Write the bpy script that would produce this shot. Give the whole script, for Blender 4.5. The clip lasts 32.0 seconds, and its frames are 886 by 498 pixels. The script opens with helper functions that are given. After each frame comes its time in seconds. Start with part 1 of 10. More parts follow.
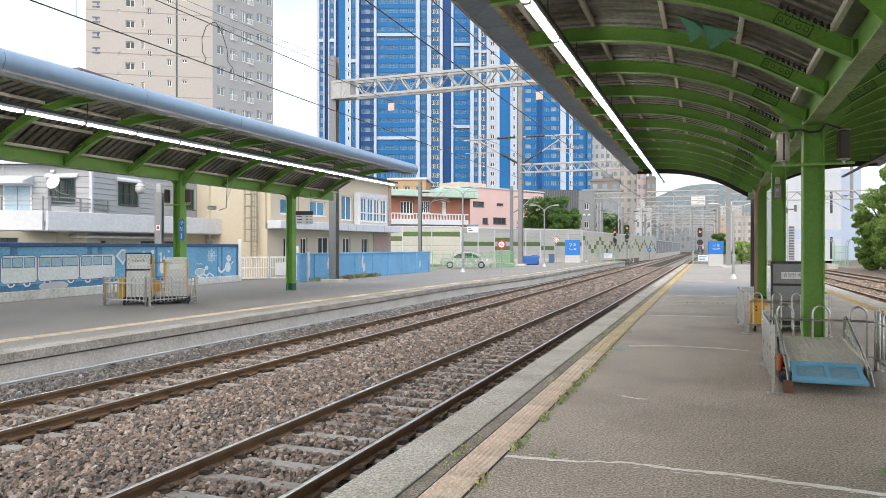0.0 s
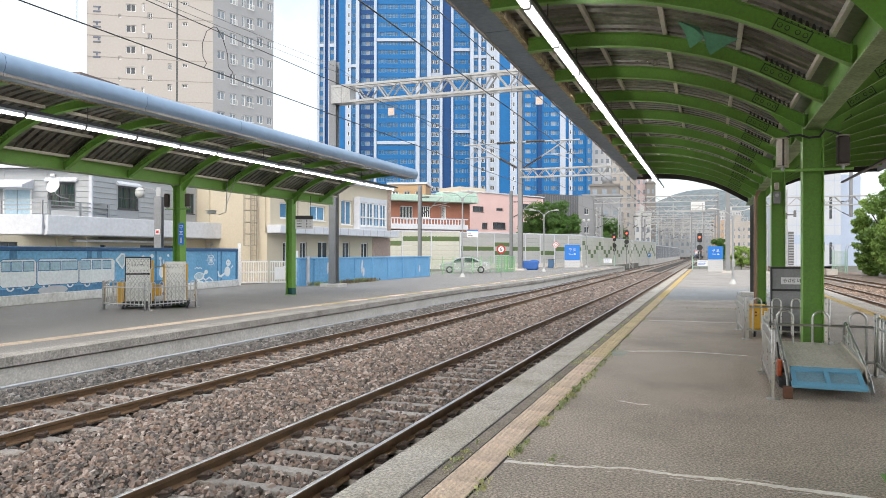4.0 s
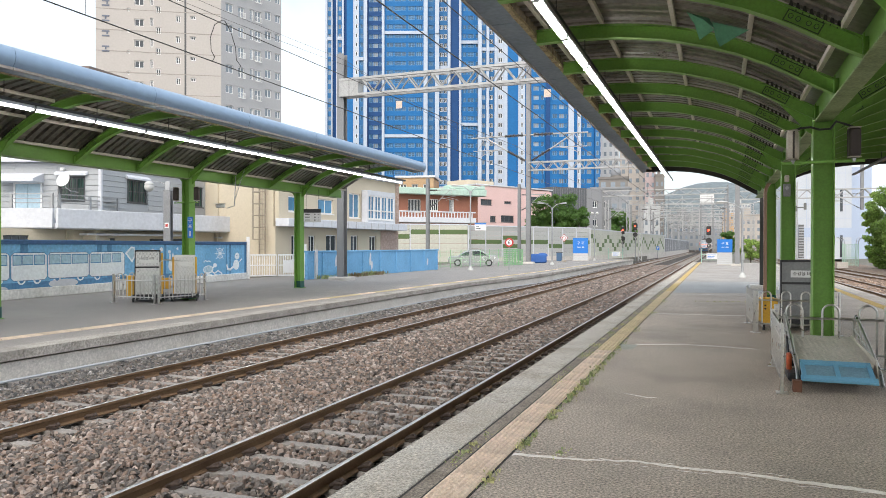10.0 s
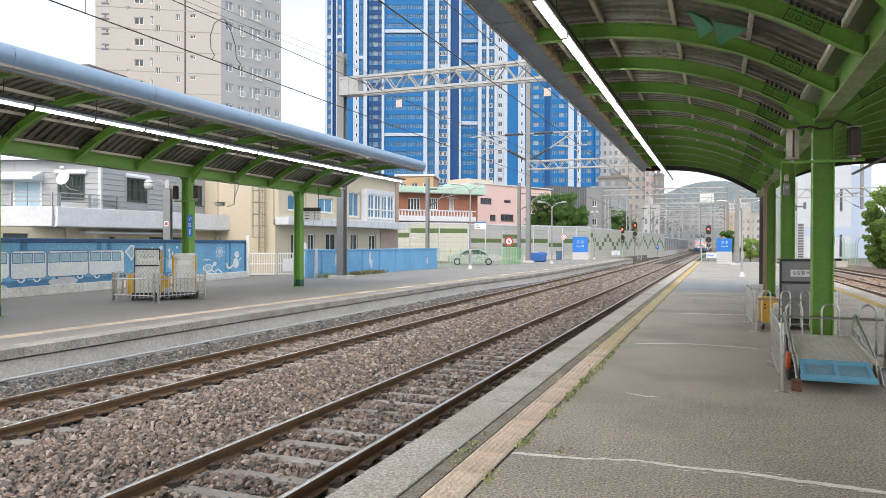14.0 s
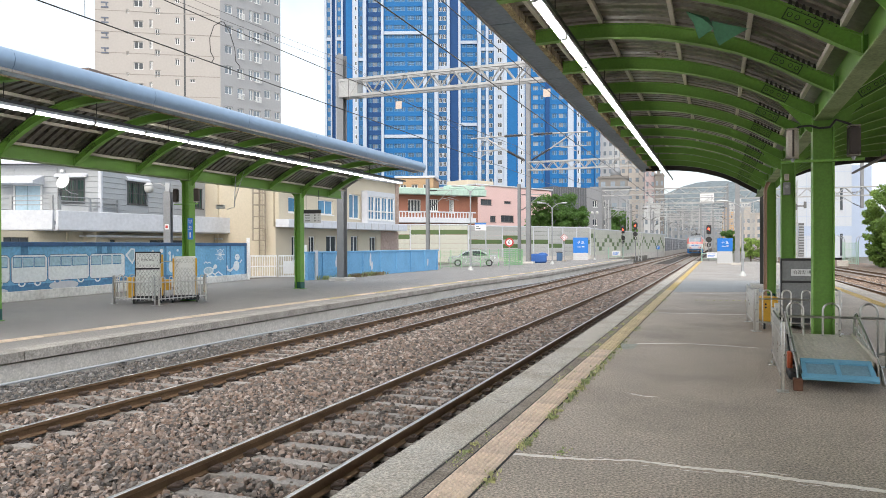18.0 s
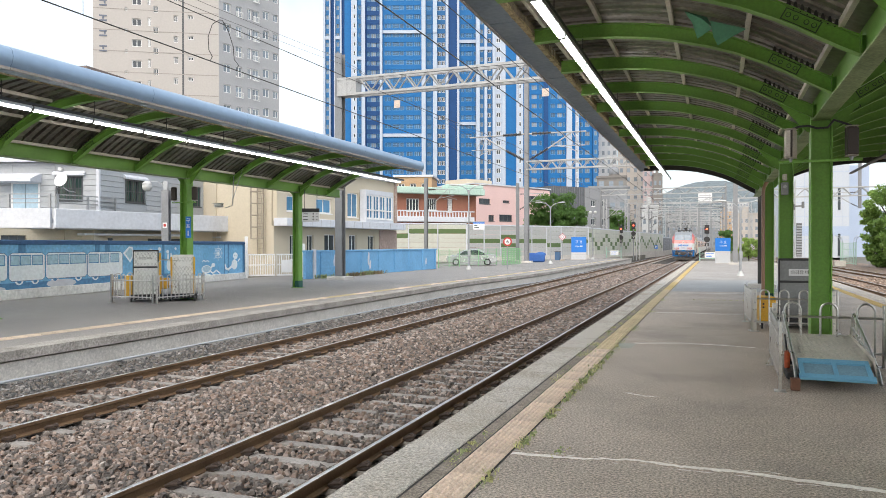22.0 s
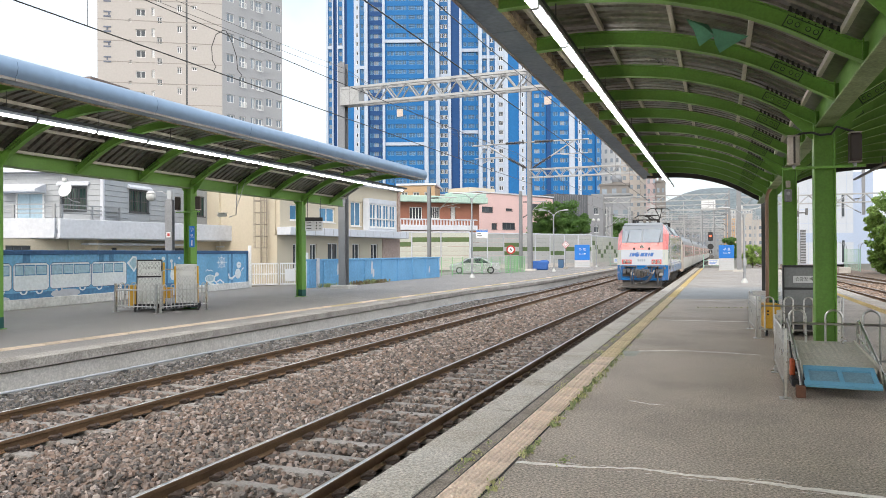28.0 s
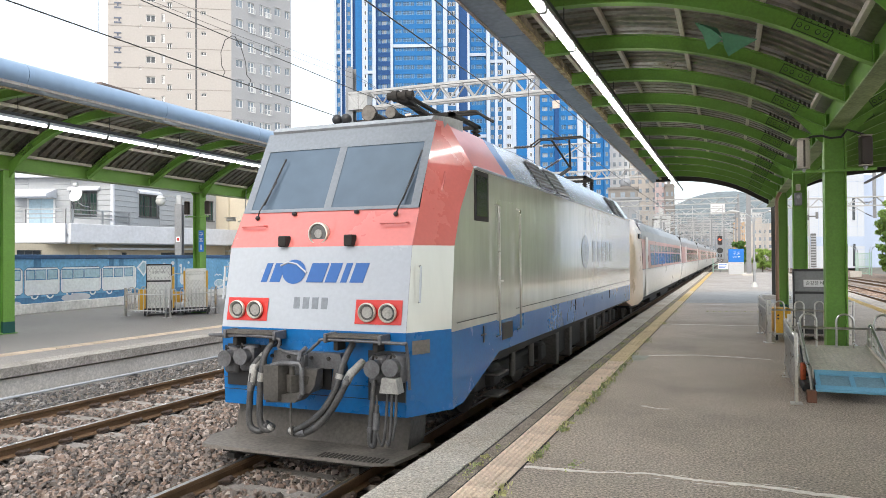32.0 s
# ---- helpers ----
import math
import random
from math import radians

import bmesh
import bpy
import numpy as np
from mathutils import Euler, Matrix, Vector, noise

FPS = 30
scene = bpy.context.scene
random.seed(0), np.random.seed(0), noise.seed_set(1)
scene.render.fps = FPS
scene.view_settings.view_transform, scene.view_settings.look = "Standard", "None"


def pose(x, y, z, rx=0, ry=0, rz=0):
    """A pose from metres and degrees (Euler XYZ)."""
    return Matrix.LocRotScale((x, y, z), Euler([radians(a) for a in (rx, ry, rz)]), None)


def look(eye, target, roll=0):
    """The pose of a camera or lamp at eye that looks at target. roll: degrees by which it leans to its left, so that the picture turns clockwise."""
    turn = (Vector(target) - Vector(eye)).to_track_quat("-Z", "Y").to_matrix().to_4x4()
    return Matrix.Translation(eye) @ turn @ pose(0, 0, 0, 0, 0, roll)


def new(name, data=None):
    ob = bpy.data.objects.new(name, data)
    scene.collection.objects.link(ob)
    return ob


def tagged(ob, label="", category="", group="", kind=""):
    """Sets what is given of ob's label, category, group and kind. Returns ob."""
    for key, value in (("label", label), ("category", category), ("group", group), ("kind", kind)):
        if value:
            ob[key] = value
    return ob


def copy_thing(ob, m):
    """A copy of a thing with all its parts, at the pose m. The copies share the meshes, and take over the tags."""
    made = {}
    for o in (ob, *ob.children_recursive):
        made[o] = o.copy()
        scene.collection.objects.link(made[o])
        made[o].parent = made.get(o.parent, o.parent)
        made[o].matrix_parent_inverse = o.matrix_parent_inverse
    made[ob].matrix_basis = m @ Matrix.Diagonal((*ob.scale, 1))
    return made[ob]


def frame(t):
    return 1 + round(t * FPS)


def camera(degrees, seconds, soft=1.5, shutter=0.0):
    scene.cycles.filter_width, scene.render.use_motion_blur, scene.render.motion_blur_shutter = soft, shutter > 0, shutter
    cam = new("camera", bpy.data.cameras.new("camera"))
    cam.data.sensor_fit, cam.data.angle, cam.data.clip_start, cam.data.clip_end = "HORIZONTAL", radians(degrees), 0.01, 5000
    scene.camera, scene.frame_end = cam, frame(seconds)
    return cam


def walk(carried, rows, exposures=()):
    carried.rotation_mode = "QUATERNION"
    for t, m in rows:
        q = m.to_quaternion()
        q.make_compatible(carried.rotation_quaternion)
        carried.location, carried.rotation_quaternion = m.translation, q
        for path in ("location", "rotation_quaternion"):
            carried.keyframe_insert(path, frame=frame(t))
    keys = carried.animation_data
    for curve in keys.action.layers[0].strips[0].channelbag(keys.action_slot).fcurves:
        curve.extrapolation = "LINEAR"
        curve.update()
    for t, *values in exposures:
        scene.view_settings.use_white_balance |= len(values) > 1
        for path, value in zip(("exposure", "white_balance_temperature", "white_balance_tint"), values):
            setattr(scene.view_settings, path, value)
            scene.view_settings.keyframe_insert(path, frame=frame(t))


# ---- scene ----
cam = camera(64.0, 32.0, soft=0.6)
# the camera is held by hand at one spot: seconds, turn to the left, tilt up, roll (degrees)
EYE = (0.0, 0.0, 1.85)
HELD = [
    (0, 20.616, -0.137, -0.000), (0.5, 20.635, -0.137, 0.016), (1, 20.616, -0.137, -0.000),
    (1.5, 20.613, -0.130, 0.028), (2, 20.616, -0.068, 0.001), (2.5, 20.615, 0.000, 0.002), (3, 20.602, 0.074, 0.026),
    (3.5, 20.608, 0.173, 0.062), (5.5, 20.487, 0.299, 0.228), (6, 20.496, 0.252, 0.129), (6.5, 20.513, 0.009, 0.114),
    (7, 20.572, -0.243, 0.093), (7.5, 20.671, -0.379, 0.083), (8, 20.738, -0.374, 0.109),
    (8.5, 20.862, -0.340, 0.120), (9, 21.211, -0.341, 0.051), (9.5, 21.268, -0.347, 0.032),
    (10, 21.233, -0.307, 0.073), (10.5, 21.244, -0.317, 0.038), (11, 21.232, -0.367, 0.050),
    (11.5, 21.243, -0.481, 0.087), (12, 21.229, -0.514, 0.194), (12.5, 21.224, -0.470, 0.196),
    (13, 21.208, -0.442, 0.194), (13.5, 21.193, -0.405, 0.137), (14, 21.211, -0.406, 0.147),
    (14.5, 21.211, -0.480, 0.155), (16.5, 21.306, -0.420, -0.089), (17, 21.291, -0.410, -0.197),
    (17.5, 21.267, -0.353, -0.216), (18, 21.245, -0.291, -0.191), (18.5, 21.205, -0.239, -0.117),
    (19, 21.168, -0.187, -0.112), (19.5, 21.160, -0.170, -0.093), (20, 21.118, -0.170, -0.102),
    (20.5, 21.099, -0.219, -0.040), (21, 21.072, -0.294, -0.048), (21.5, 21.076, -0.399, -0.064),
    (22, 21.102, -0.364, -0.048), (22.5, 21.104, -0.303, -0.069), (23, 21.103, -0.282, -0.063),
    (23.5, 21.094, -0.236, -0.078), (24, 21.048, -0.186, -0.057), (24.5, 21.072, -0.127, -0.041),
    (25, 21.136, -0.063, -0.146), (25.5, 21.215, -0.018, -0.203), (27.5, 21.368, 0.188, -0.234),
    (28, 21.362, 0.309, -0.296), (28.5, 21.333, 0.417, -0.412), (29, 21.328, 0.474, -0.431),
    (29.5, 21.331, 0.531, -0.416), (30, 21.363, 0.577, -0.352), (30.5, 21.500, 0.607, -0.414),
    (31, 21.616, 0.639, -0.323), (31.5, 21.736, 0.659, -0.307), (32, 22.026, 0.649, -0.353),
]


def held(turn, tilt, roll):
    a, b = radians(turn), radians(tilt)
    d = Vector((-math.sin(a) * math.cos(b), math.cos(a) * math.cos(b), math.sin(b)))
    return look(EYE, Vector(EYE) + d, roll)


walk(cam, [(t, held(turn, tilt, roll)) for t, turn, tilt, roll in HELD], [(0, 0.80), (30, 0.80), (31, 0.85), (32, 1.0)])

# ---- light: a bright, thinly overcast afternoon, with the sun high behind the camera's left shoulder ----
world = bpy.data.worlds.new("sky")
scene.world = world
world.use_nodes = True
wn, wl = world.node_tree.nodes, world.node_tree.links
wn.clear()
w_out, w_bg = wn.new("ShaderNodeOutputWorld"), wn.new("ShaderNodeBackground")
w_sky = wn.new("ShaderNodeTexSky")
w_sky.sky_type, w_sky.sun_disc = "NISHITA", False
w_sky.sun_elevation, w_sky.sun_rotation = radians(42), radians(171)
w_sky.air_density, w_sky.dust_density, w_sky.ozone_density = 1.0, 4.0, 1.0
w_co, w_noise, w_ramp, w_mix = (wn.new("ShaderNodeTexCoord"), wn.new("ShaderNodeTexNoise"), wn.new("ShaderNodeValToRGB"),
                                wn.new("ShaderNodeMixRGB"))
w_noise.inputs["Scale"].default_value, w_noise.inputs["Detail"].default_value = 2.2, 7.0
w_ramp.color_ramp.elements[0].position, w_ramp.color_ramp.elements[1].position = 0.38, 0.68
w_ramp.color_ramp.elements[0].color, w_ramp.color_ramp.elements[1].color = (0.32, 0.32, 0.32, 1), (0.97, 0.97, 0.97, 1)
w_mix.inputs[2].default_value = (6.3, 6.75, 7.1, 1)
w_bg.inputs["Strength"].default_value = 0.15
wl.new(w_co.outputs["Generated"], w_noise.inputs["Vector"])
wl.new(w_noise.outputs["Fac"], w_ramp.inputs["Fac"])
wl.new(w_ramp.outputs["Color"], w_mix.inputs["Fac"])
wl.new(w_sky.outputs["Color"], w_mix.inputs[1])
wl.new(w_mix.outputs["Color"], w_bg.inputs["Color"])
wl.new(w_bg.outputs["Background"], w_out.inputs["Surface"])
sun = new("sun", bpy.data.lights.new("sun", "SUN"))
sun.data.energy, sun.data.angle, sun.data.color = 1.0, radians(40), (1.0, 0.93, 0.84)
sun.matrix_world = look((7, -46, 42), (0, 0, 0))
scene.view_settings.exposure = 0.80


# ---- mesh helpers ----
class Geo:
    """Vertices and faces of one part."""

    def __init__(self):
        self.v, self.f, self.m = [], [], []

    def add(self, verts, faces, m=0):
        k = len(self.v)
        self.v.extend(tuple(p) for p in verts)
        self.f.extend(tuple(i + k for i in f) for f in faces)
        self.m.extend([m] * len(faces))
        return self

    def box(self, x0, x1, y0, y1, z0, z1, c=0.0, m=0):
        """A box, with chamfered edges where c is given."""
        if x0 > x1: x0, x1 = x1, x0
        if y0 > y1: y0, y1 = y1, y0
        if z0 > z1: z0, z1 = z1, z0
        c = min(c, 0.45 * min(x1 - x0, y1 - y0, z1 - z0))
        if c <= 0:
            v = [(x, y, z) for z in (z0, z1) for y in (y0, y1) for x in (x0, x1)]
            return self.add(v, [(0, 2, 3, 1), (4, 5, 7, 6), (0, 1, 5, 4), (2, 6, 7, 3), (0, 4, 6, 2), (1, 3, 7, 5)], m)
        lo, hi = (x0, y0, z0), (x1, y1, z1)
        v, key = [], {}
        for sx in (0, 1):
            for sy in (0, 1):
                for sz in (0, 1):
                    s = (sx, sy, sz)
                    for a in range(3):
                        p = [(hi[i] if s[i] else lo[i]) for i in range(3)]
                        for i in range(3):
                            if i != a:
                                p[i] += -c if s[i] else c
                        key[s, a] = len(v)
                        v.append(p)
        f = []
        for a in range(3):
            b, d = (a + 1) % 3, (a + 2) % 3
            for sa in (0, 1):
                ring = []
                for sb, sd in ((0, 0), (1, 0), (1, 1), (0, 1)):
                    s = [0, 0, 0]
                    s[a], s[b], s[d] = sa, sb, sd
                    ring.append(key[tuple(s), a])
                f.append(ring if sa else ring[::-1])
        for a in range(3):
            b, d = (a + 1) % 3, (a + 2) % 3
            for sb in (0, 1):
                for sd in (0, 1):
                    s0, s1 = [0, 0, 0], [0, 0, 0]
                    s0[b] = s1[b] = sb
                    s0[d] = s1[d] = sd
                    s1[a] = 1
                    q = [key[tuple(s0), b], key[tuple(s1), b], key[tuple(s1), d], key[tuple(s0), d]]
                    f.append(q[::-1] if (sb == sd) else q)
        for sx in (0, 1):
            for sy in (0, 1):
                for sz in (0, 1):
                    q = [key[(sx, sy, sz), a] for a in range(3)]
                    f.append(q if (sx + sy + sz) % 2 else q[::-1])
        return self.add(v, f, m)

    def cyl(self, p, q, r, n=12, r2=None, caps=True, m=0):
        return self.tube([p, q], r, n, m, caps, r2)

    def tube(self, pts, r, n=8, m=0, caps=True, r2=None):
        """A round bar along the points; r may be a list."""
        pts = [Vector(p) for p in pts]
        k = len(pts)
        rs = r if isinstance(r, (list, tuple)) else [r + ((r2 if r2 is not None else r) - r) * i / (k - 1) for i in range(k)]
        v, up = [], None
        for i, p in enumerate(pts):
            d = (pts[min(i + 1, k - 1)] - pts[max(i - 1, 0)]).normalized()
            if up is None:
                up = Vector((0, 0, 1)) if abs(d.z) < 0.9 else Vector((1, 0, 0))
            a = d.cross(up).normalized()
            b = a.cross(d).normalized()
            up = b
            for j in range(n):
                t = 2 * math.pi * j / n
                v.append(p + (a * math.cos(t) + b * math.sin(t)) * rs[i])
        f = [(i * n + j, i * n + (j + 1) % n, (i + 1) * n + (j + 1) % n, (i + 1) * n + j) for i in range(k - 1) for j in range(n)]
        if caps:
            f += [tuple(range(n))[::-1], tuple((k - 1) * n + j for j in range(n))]
        return self.add(v, f, m)

    def prism(self, poly, a, b, axis="y", m=0):
        """The outline poly, drawn from a to b along the axis: (x, z) along y, (y, z) along x, (x, y) along z."""
        put = {"y": lambda p, t: (p[0], t, p[1]), "x": lambda p, t: (t, p[0], p[1]), "z": lambda p, t: (p[0], p[1], t)}[axis]
        n = len(poly)
        v = [put(p, a) for p in poly] + [put(p, b) for p in poly]
        f = [(j, (j + 1) % n, n + (j + 1) % n, n + j) for j in range(n)] + [tuple(range(n))[::-1], tuple(range(n, 2 * n))]
        return self.add(v, f, m)

    def loft(self, rings, closed=True, caps=True, m=0):
        n = len(rings[0])
        v = [p for ring in rings for p in ring]
        f = [(i * n + j, i * n + (j + 1) % n, (i + 1) * n + (j + 1) % n, (i + 1) * n + j)
             for i in range(len(rings) - 1) for j in range(n if closed else n - 1)]
        if caps and closed:
            f += [tuple(range(n))[::-1], tuple((len(rings) - 1) * n + j for j in range(n))]
        return self.add(v, f, m)

    def ball(self, c, r, n=12, k=8, m=0, flat=1.0):
        rings = []
        for i in range(k + 1):
            t = math.pi * i / k
            q = max(math.sin(t), 0.02) * r
            rings.append([(c[0] + q * math.cos(2 * math.pi * j / n), c[1] + q * math.sin(2 * math.pi * j / n),
                           c[2] - r * flat * math.cos(t)) for j in range(n)])
        return self.loft(rings, m=m)

    def turn(self, mat):
        self.v = [tuple(mat @ Vector(p)) for p in self.v]
        return self


def smooth_line(pts, n=5):
    """A smooth line through the points."""
    p = [Vector(q) for q in pts]
    p = [p[0] * 2 - p[1]] + p + [p[-1] * 2 - p[-2]]
    out = []
    for a, b, c, d in zip(p, p[1:], p[2:], p[3:]):
        for i in range(n):
            t = i / n
            out.append(0.5 * (2 * b + (c - a) * t + (2 * a - 5 * b + 4 * c - d) * t * t + (3 * b - a - 3 * c + d) * t ** 3))
    return out + [p[-2]]


def mesh_of(name, g, mats, smooth=True):
    me = bpy.data.meshes.new(name)
    me.from_pydata(g.v, [], g.f)
    for mt in (mats if isinstance(mats, (list, tuple)) else [mats]):
        me.materials.append(mt)
    if isinstance(mats, (list, tuple)) and len(mats) > 1:
        me.polygons.foreach_set("material_index", g.m)
    bm = bmesh.new()
    bm.from_mesh(me)
    bmesh.ops.recalc_face_normals(bm, faces=bm.faces)
    bm.to_mesh(me)
    bm.free()
    if smooth:
        me.polygons.foreach_set("use_smooth", [True] * len(me.polygons))
        me.set_sharp_from_angle(angle=radians(38))
    return me


def part(name, g, mats, parent=None, label="", at=None):
    """One mesh object under a thing or a part."""
    ob = new(name, mesh_of(name, g, mats) if isinstance(g, Geo) else g)
    if parent:
        ob.parent = parent
    if at is not None:
        ob.matrix_basis = at
    if label:
        tagged(ob, label)
    return ob


def thing(name, at, label, category, group="", kind=""):
    ob = new(name)
    ob.empty_display_size = 0.2
    ob.matrix_basis = at if isinstance(at, Matrix) else Matrix.Translation(at)
    return tagged(ob, label, category, group, kind)


# ---- materials ----
def surf(name, a, b=None, rough=0.6, metal=0.0, big=0.6, fine=25.0, bump=0.12, stain=0.35, vary=0.0, spec=0.5, coat=0.0, size=0.01, island=False, grit=0.0, grain=170.0):
    """A surface of colour a worn and stained towards b, at two scales, with a fine relief."""
    b = b or tuple(0.62 * c for c in a)
    mt = bpy.data.materials.new(name)
    mt.use_nodes = True
    nt = mt.node_tree
    n, l = nt.nodes, nt.links
    p = n["Principled BSDF"]
    co = n.new("ShaderNodeTexCoord")
    n1, n2 = n.new("ShaderNodeTexNoise"), n.new("ShaderNodeTexNoise")
    n1.inputs["Scale"].default_value, n1.inputs["Detail"].default_value, n1.inputs["Roughness"].default_value = big, 6.0, 0.65
    n2.inputs["Scale"].default_value, n2.inputs["Detail"].default_value = fine, 4.0
    l.new(co.outputs["Object"], n1.inputs["Vector"])
    l.new(co.outputs["Object"], n2.inputs["Vector"])
    r1 = n.new("ShaderNodeMapRange")
    r1.inputs["From Min"].default_value, r1.inputs["From Max"].default_value = 0.42, 0.72
    r1.inputs["To Max"].default_value = stain
    l.new(n1.outputs["Fac"], r1.inputs["Value"])
    mx = n.new("ShaderNodeMixRGB")
    mx.inputs[1].default_value, mx.inputs[2].default_value = (*a, 1), (*b, 1)
    l.new(r1.outputs["Result"], mx.inputs["Fac"])
    r2 = n.new("ShaderNodeMapRange")
    r2.inputs["From Min"].default_value, r2.inputs["From Max"].default_value = 0.3, 0.7
    r2.inputs["To Min"].default_value, r2.inputs["To Max"].default_value = 1 - stain * 0.35, 1 + stain * 0.25
    l.new(n2.outputs["Fac"], r2.inputs["Value"])
    mul = n.new("ShaderNodeMixRGB")
    mul.blend_type, mul.inputs["Fac"].default_value = "MULTIPLY", 1.0
    l.new(mx.outputs["Color"], mul.inputs[1])
    l.new(r2.outputs["Result"], mul.inputs[2])
    out = mul
    if vary:
        src = n.new("ShaderNodeNewGeometry").outputs["Random Per Island"] if island else n.new("ShaderNodeObjectInfo").outputs["Random"]
        r3 = n.new("ShaderNodeMapRange")
        r3.inputs["To Min"].default_value, r3.inputs["To Max"].default_value = 1 - vary, 1 + vary
        l.new(src, r3.inputs["Value"])
        m2 = n.new("ShaderNodeMixRGB")
        m2.blend_type, m2.inputs["Fac"].default_value = "MULTIPLY", 1.0
        l.new(mul.outputs["Color"], m2.inputs[1])
        l.new(r3.outputs["Result"], m2.inputs[2])
        out = m2
    if grit:
        n3, r4, m3 = n.new("ShaderNodeTexNoise"), n.new("ShaderNodeMapRange"), n.new("ShaderNodeMixRGB")
        n3.inputs["Scale"].default_value, n3.inputs["Detail"].default_value, n3.inputs["Roughness"].default_value = grain, 3.0, 0.7
        l.new(co.outputs["Object"], n3.inputs["Vector"])
        r4.inputs["From Min"].default_value, r4.inputs["From Max"].default_value = 0.36, 0.64
        r4.inputs["To Min"].default_value, r4.inputs["To Max"].default_value = 1 - grit, 1 + grit
        l.new(n3.outputs["Fac"], r4.inputs["Value"])
        m3.blend_type, m3.inputs["Fac"].default_value = "MULTIPLY", 1.0
        l.new(out.outputs["Color"], m3.inputs[1])
        l.new(r4.outputs["Result"], m3.inputs[2])
        out = m3
    l.new(out.outputs["Color"], p.inputs["Base Color"])
    p.inputs["Metallic"].default_value = metal
    p.inputs["Specular IOR Level"].default_value = spec
    p.inputs["Coat Weight"].default_value, p.inputs["Coat Roughness"].default_value = coat, 0.08
    rr = n.new("ShaderNodeMapRange")
    rr.inputs["To Min"].default_value, rr.inputs["To Max"].default_value = max(rough - 0.12, 0.03), min(rough + 0.12, 1)
    l.new(n1.outputs["Fac"], rr.inputs["Value"])
    l.new(rr.outputs["Result"], p.inputs["Roughness"])
    if bump:
        bp = n.new("ShaderNodeBump")
        bp.inputs["Strength"].default_value, bp.inputs["Distance"].default_value = bump, size
        l.new(n2.outputs["Fac"], bp.inputs["Height"])
        l.new(bp.outputs["Normal"], p.inputs["Normal"])
    return mt


def glow(name, colour, power):
    mt = bpy.data.materials.new(name)
    mt.use_nodes = True
    p = mt.node_tree.nodes["Principled BSDF"]
    p.inputs["Base Color"].default_value = (*colour, 1)
    p.inputs["Emission Color"].default_value, p.inputs["Emission Strength"].default_value = (*colour, 1), power
    return mt


def glass(name, tint, rough=0.04, vary=0.25):
    """A window pane before a dim room: dark, with the gloss of glass."""
    return surf(name, tint, tuple(0.5 * c for c in tint), rough=rough + 0.1, big=0.35, fine=3.0, bump=0.02, stain=0.5, vary=vary, spec=0.5, coat=0.3)


ASPHALT = surf("asphalt", (0.44, 0.362, 0.286), (0.265, 0.216, 0.171), rough=0.62, big=0.45, fine=42, bump=0.55, stain=0.85, size=0.008, grit=0.60, grain=46)
ASPHALT_L = surf("asphalt_left", (0.25, 0.233, 0.217), (0.355, 0.333, 0.305), rough=0.7, big=0.25, fine=60, bump=0.4, stain=0.7, size=0.006, grit=0.3, grain=60)
CONCRETE = surf("concrete", (0.50, 0.46, 0.40), (0.31, 0.245, 0.175), rough=0.85, big=0.9, fine=45, bump=0.4, stain=0.75, size=0.008, grit=0.4, grain=55)
CONCRETE_PALE = surf("concrete_pale", (0.61, 0.575, 0.53), (0.37, 0.34, 0.30), rough=0.85, big=0.8, fine=26, bump=0.3, stain=0.5, size=0.008, grit=0.12, grain=14)
SLEEPER = surf("sleeper_concrete", (0.31, 0.285, 0.26), (0.16, 0.14, 0.12), rough=0.9, big=2.0, fine=40, bump=0.3, stain=0.7, vary=0.14)
RUST = surf("rail_rust", (0.185, 0.11, 0.058), (0.075, 0.045, 0.03), rough=0.75, metal=0.1, big=2.5, fine=50, bump=0.2, stain=0.5)
STEEL = surf("rail_head", (0.62, 0.60, 0.58), (0.40, 0.37, 0.34), rough=0.34, metal=1.0, big=1.5, fine=20, bump=0.0, stain=0.3)
CLIP = surf("clip_rust", (0.06, 0.04, 0.03), (0.035, 0.026, 0.022), rough=0.8, big=6, fine=60, bump=0.2)
GROUND = surf("earth", (0.17, 0.155, 0.13), (0.09, 0.095, 0.06), rough=0.95, big=0.12, fine=6, bump=0.4, stain=0.7, size=0.03)
TACTILE = surf("tactile_tile", (0.74, 0.585, 0.455), (0.54, 0.43, 0.335), rough=0.75, big=3.0, fine=40, bump=0.15, stain=0.55, vary=0.10)
YELLOW_LINE = surf("yellow_tile", (0.60, 0.43, 0.15), (0.46, 0.36, 0.2), rough=0.75, big=2.0, fine=40, bump=0.15, stain=0.5, vary=0.10)


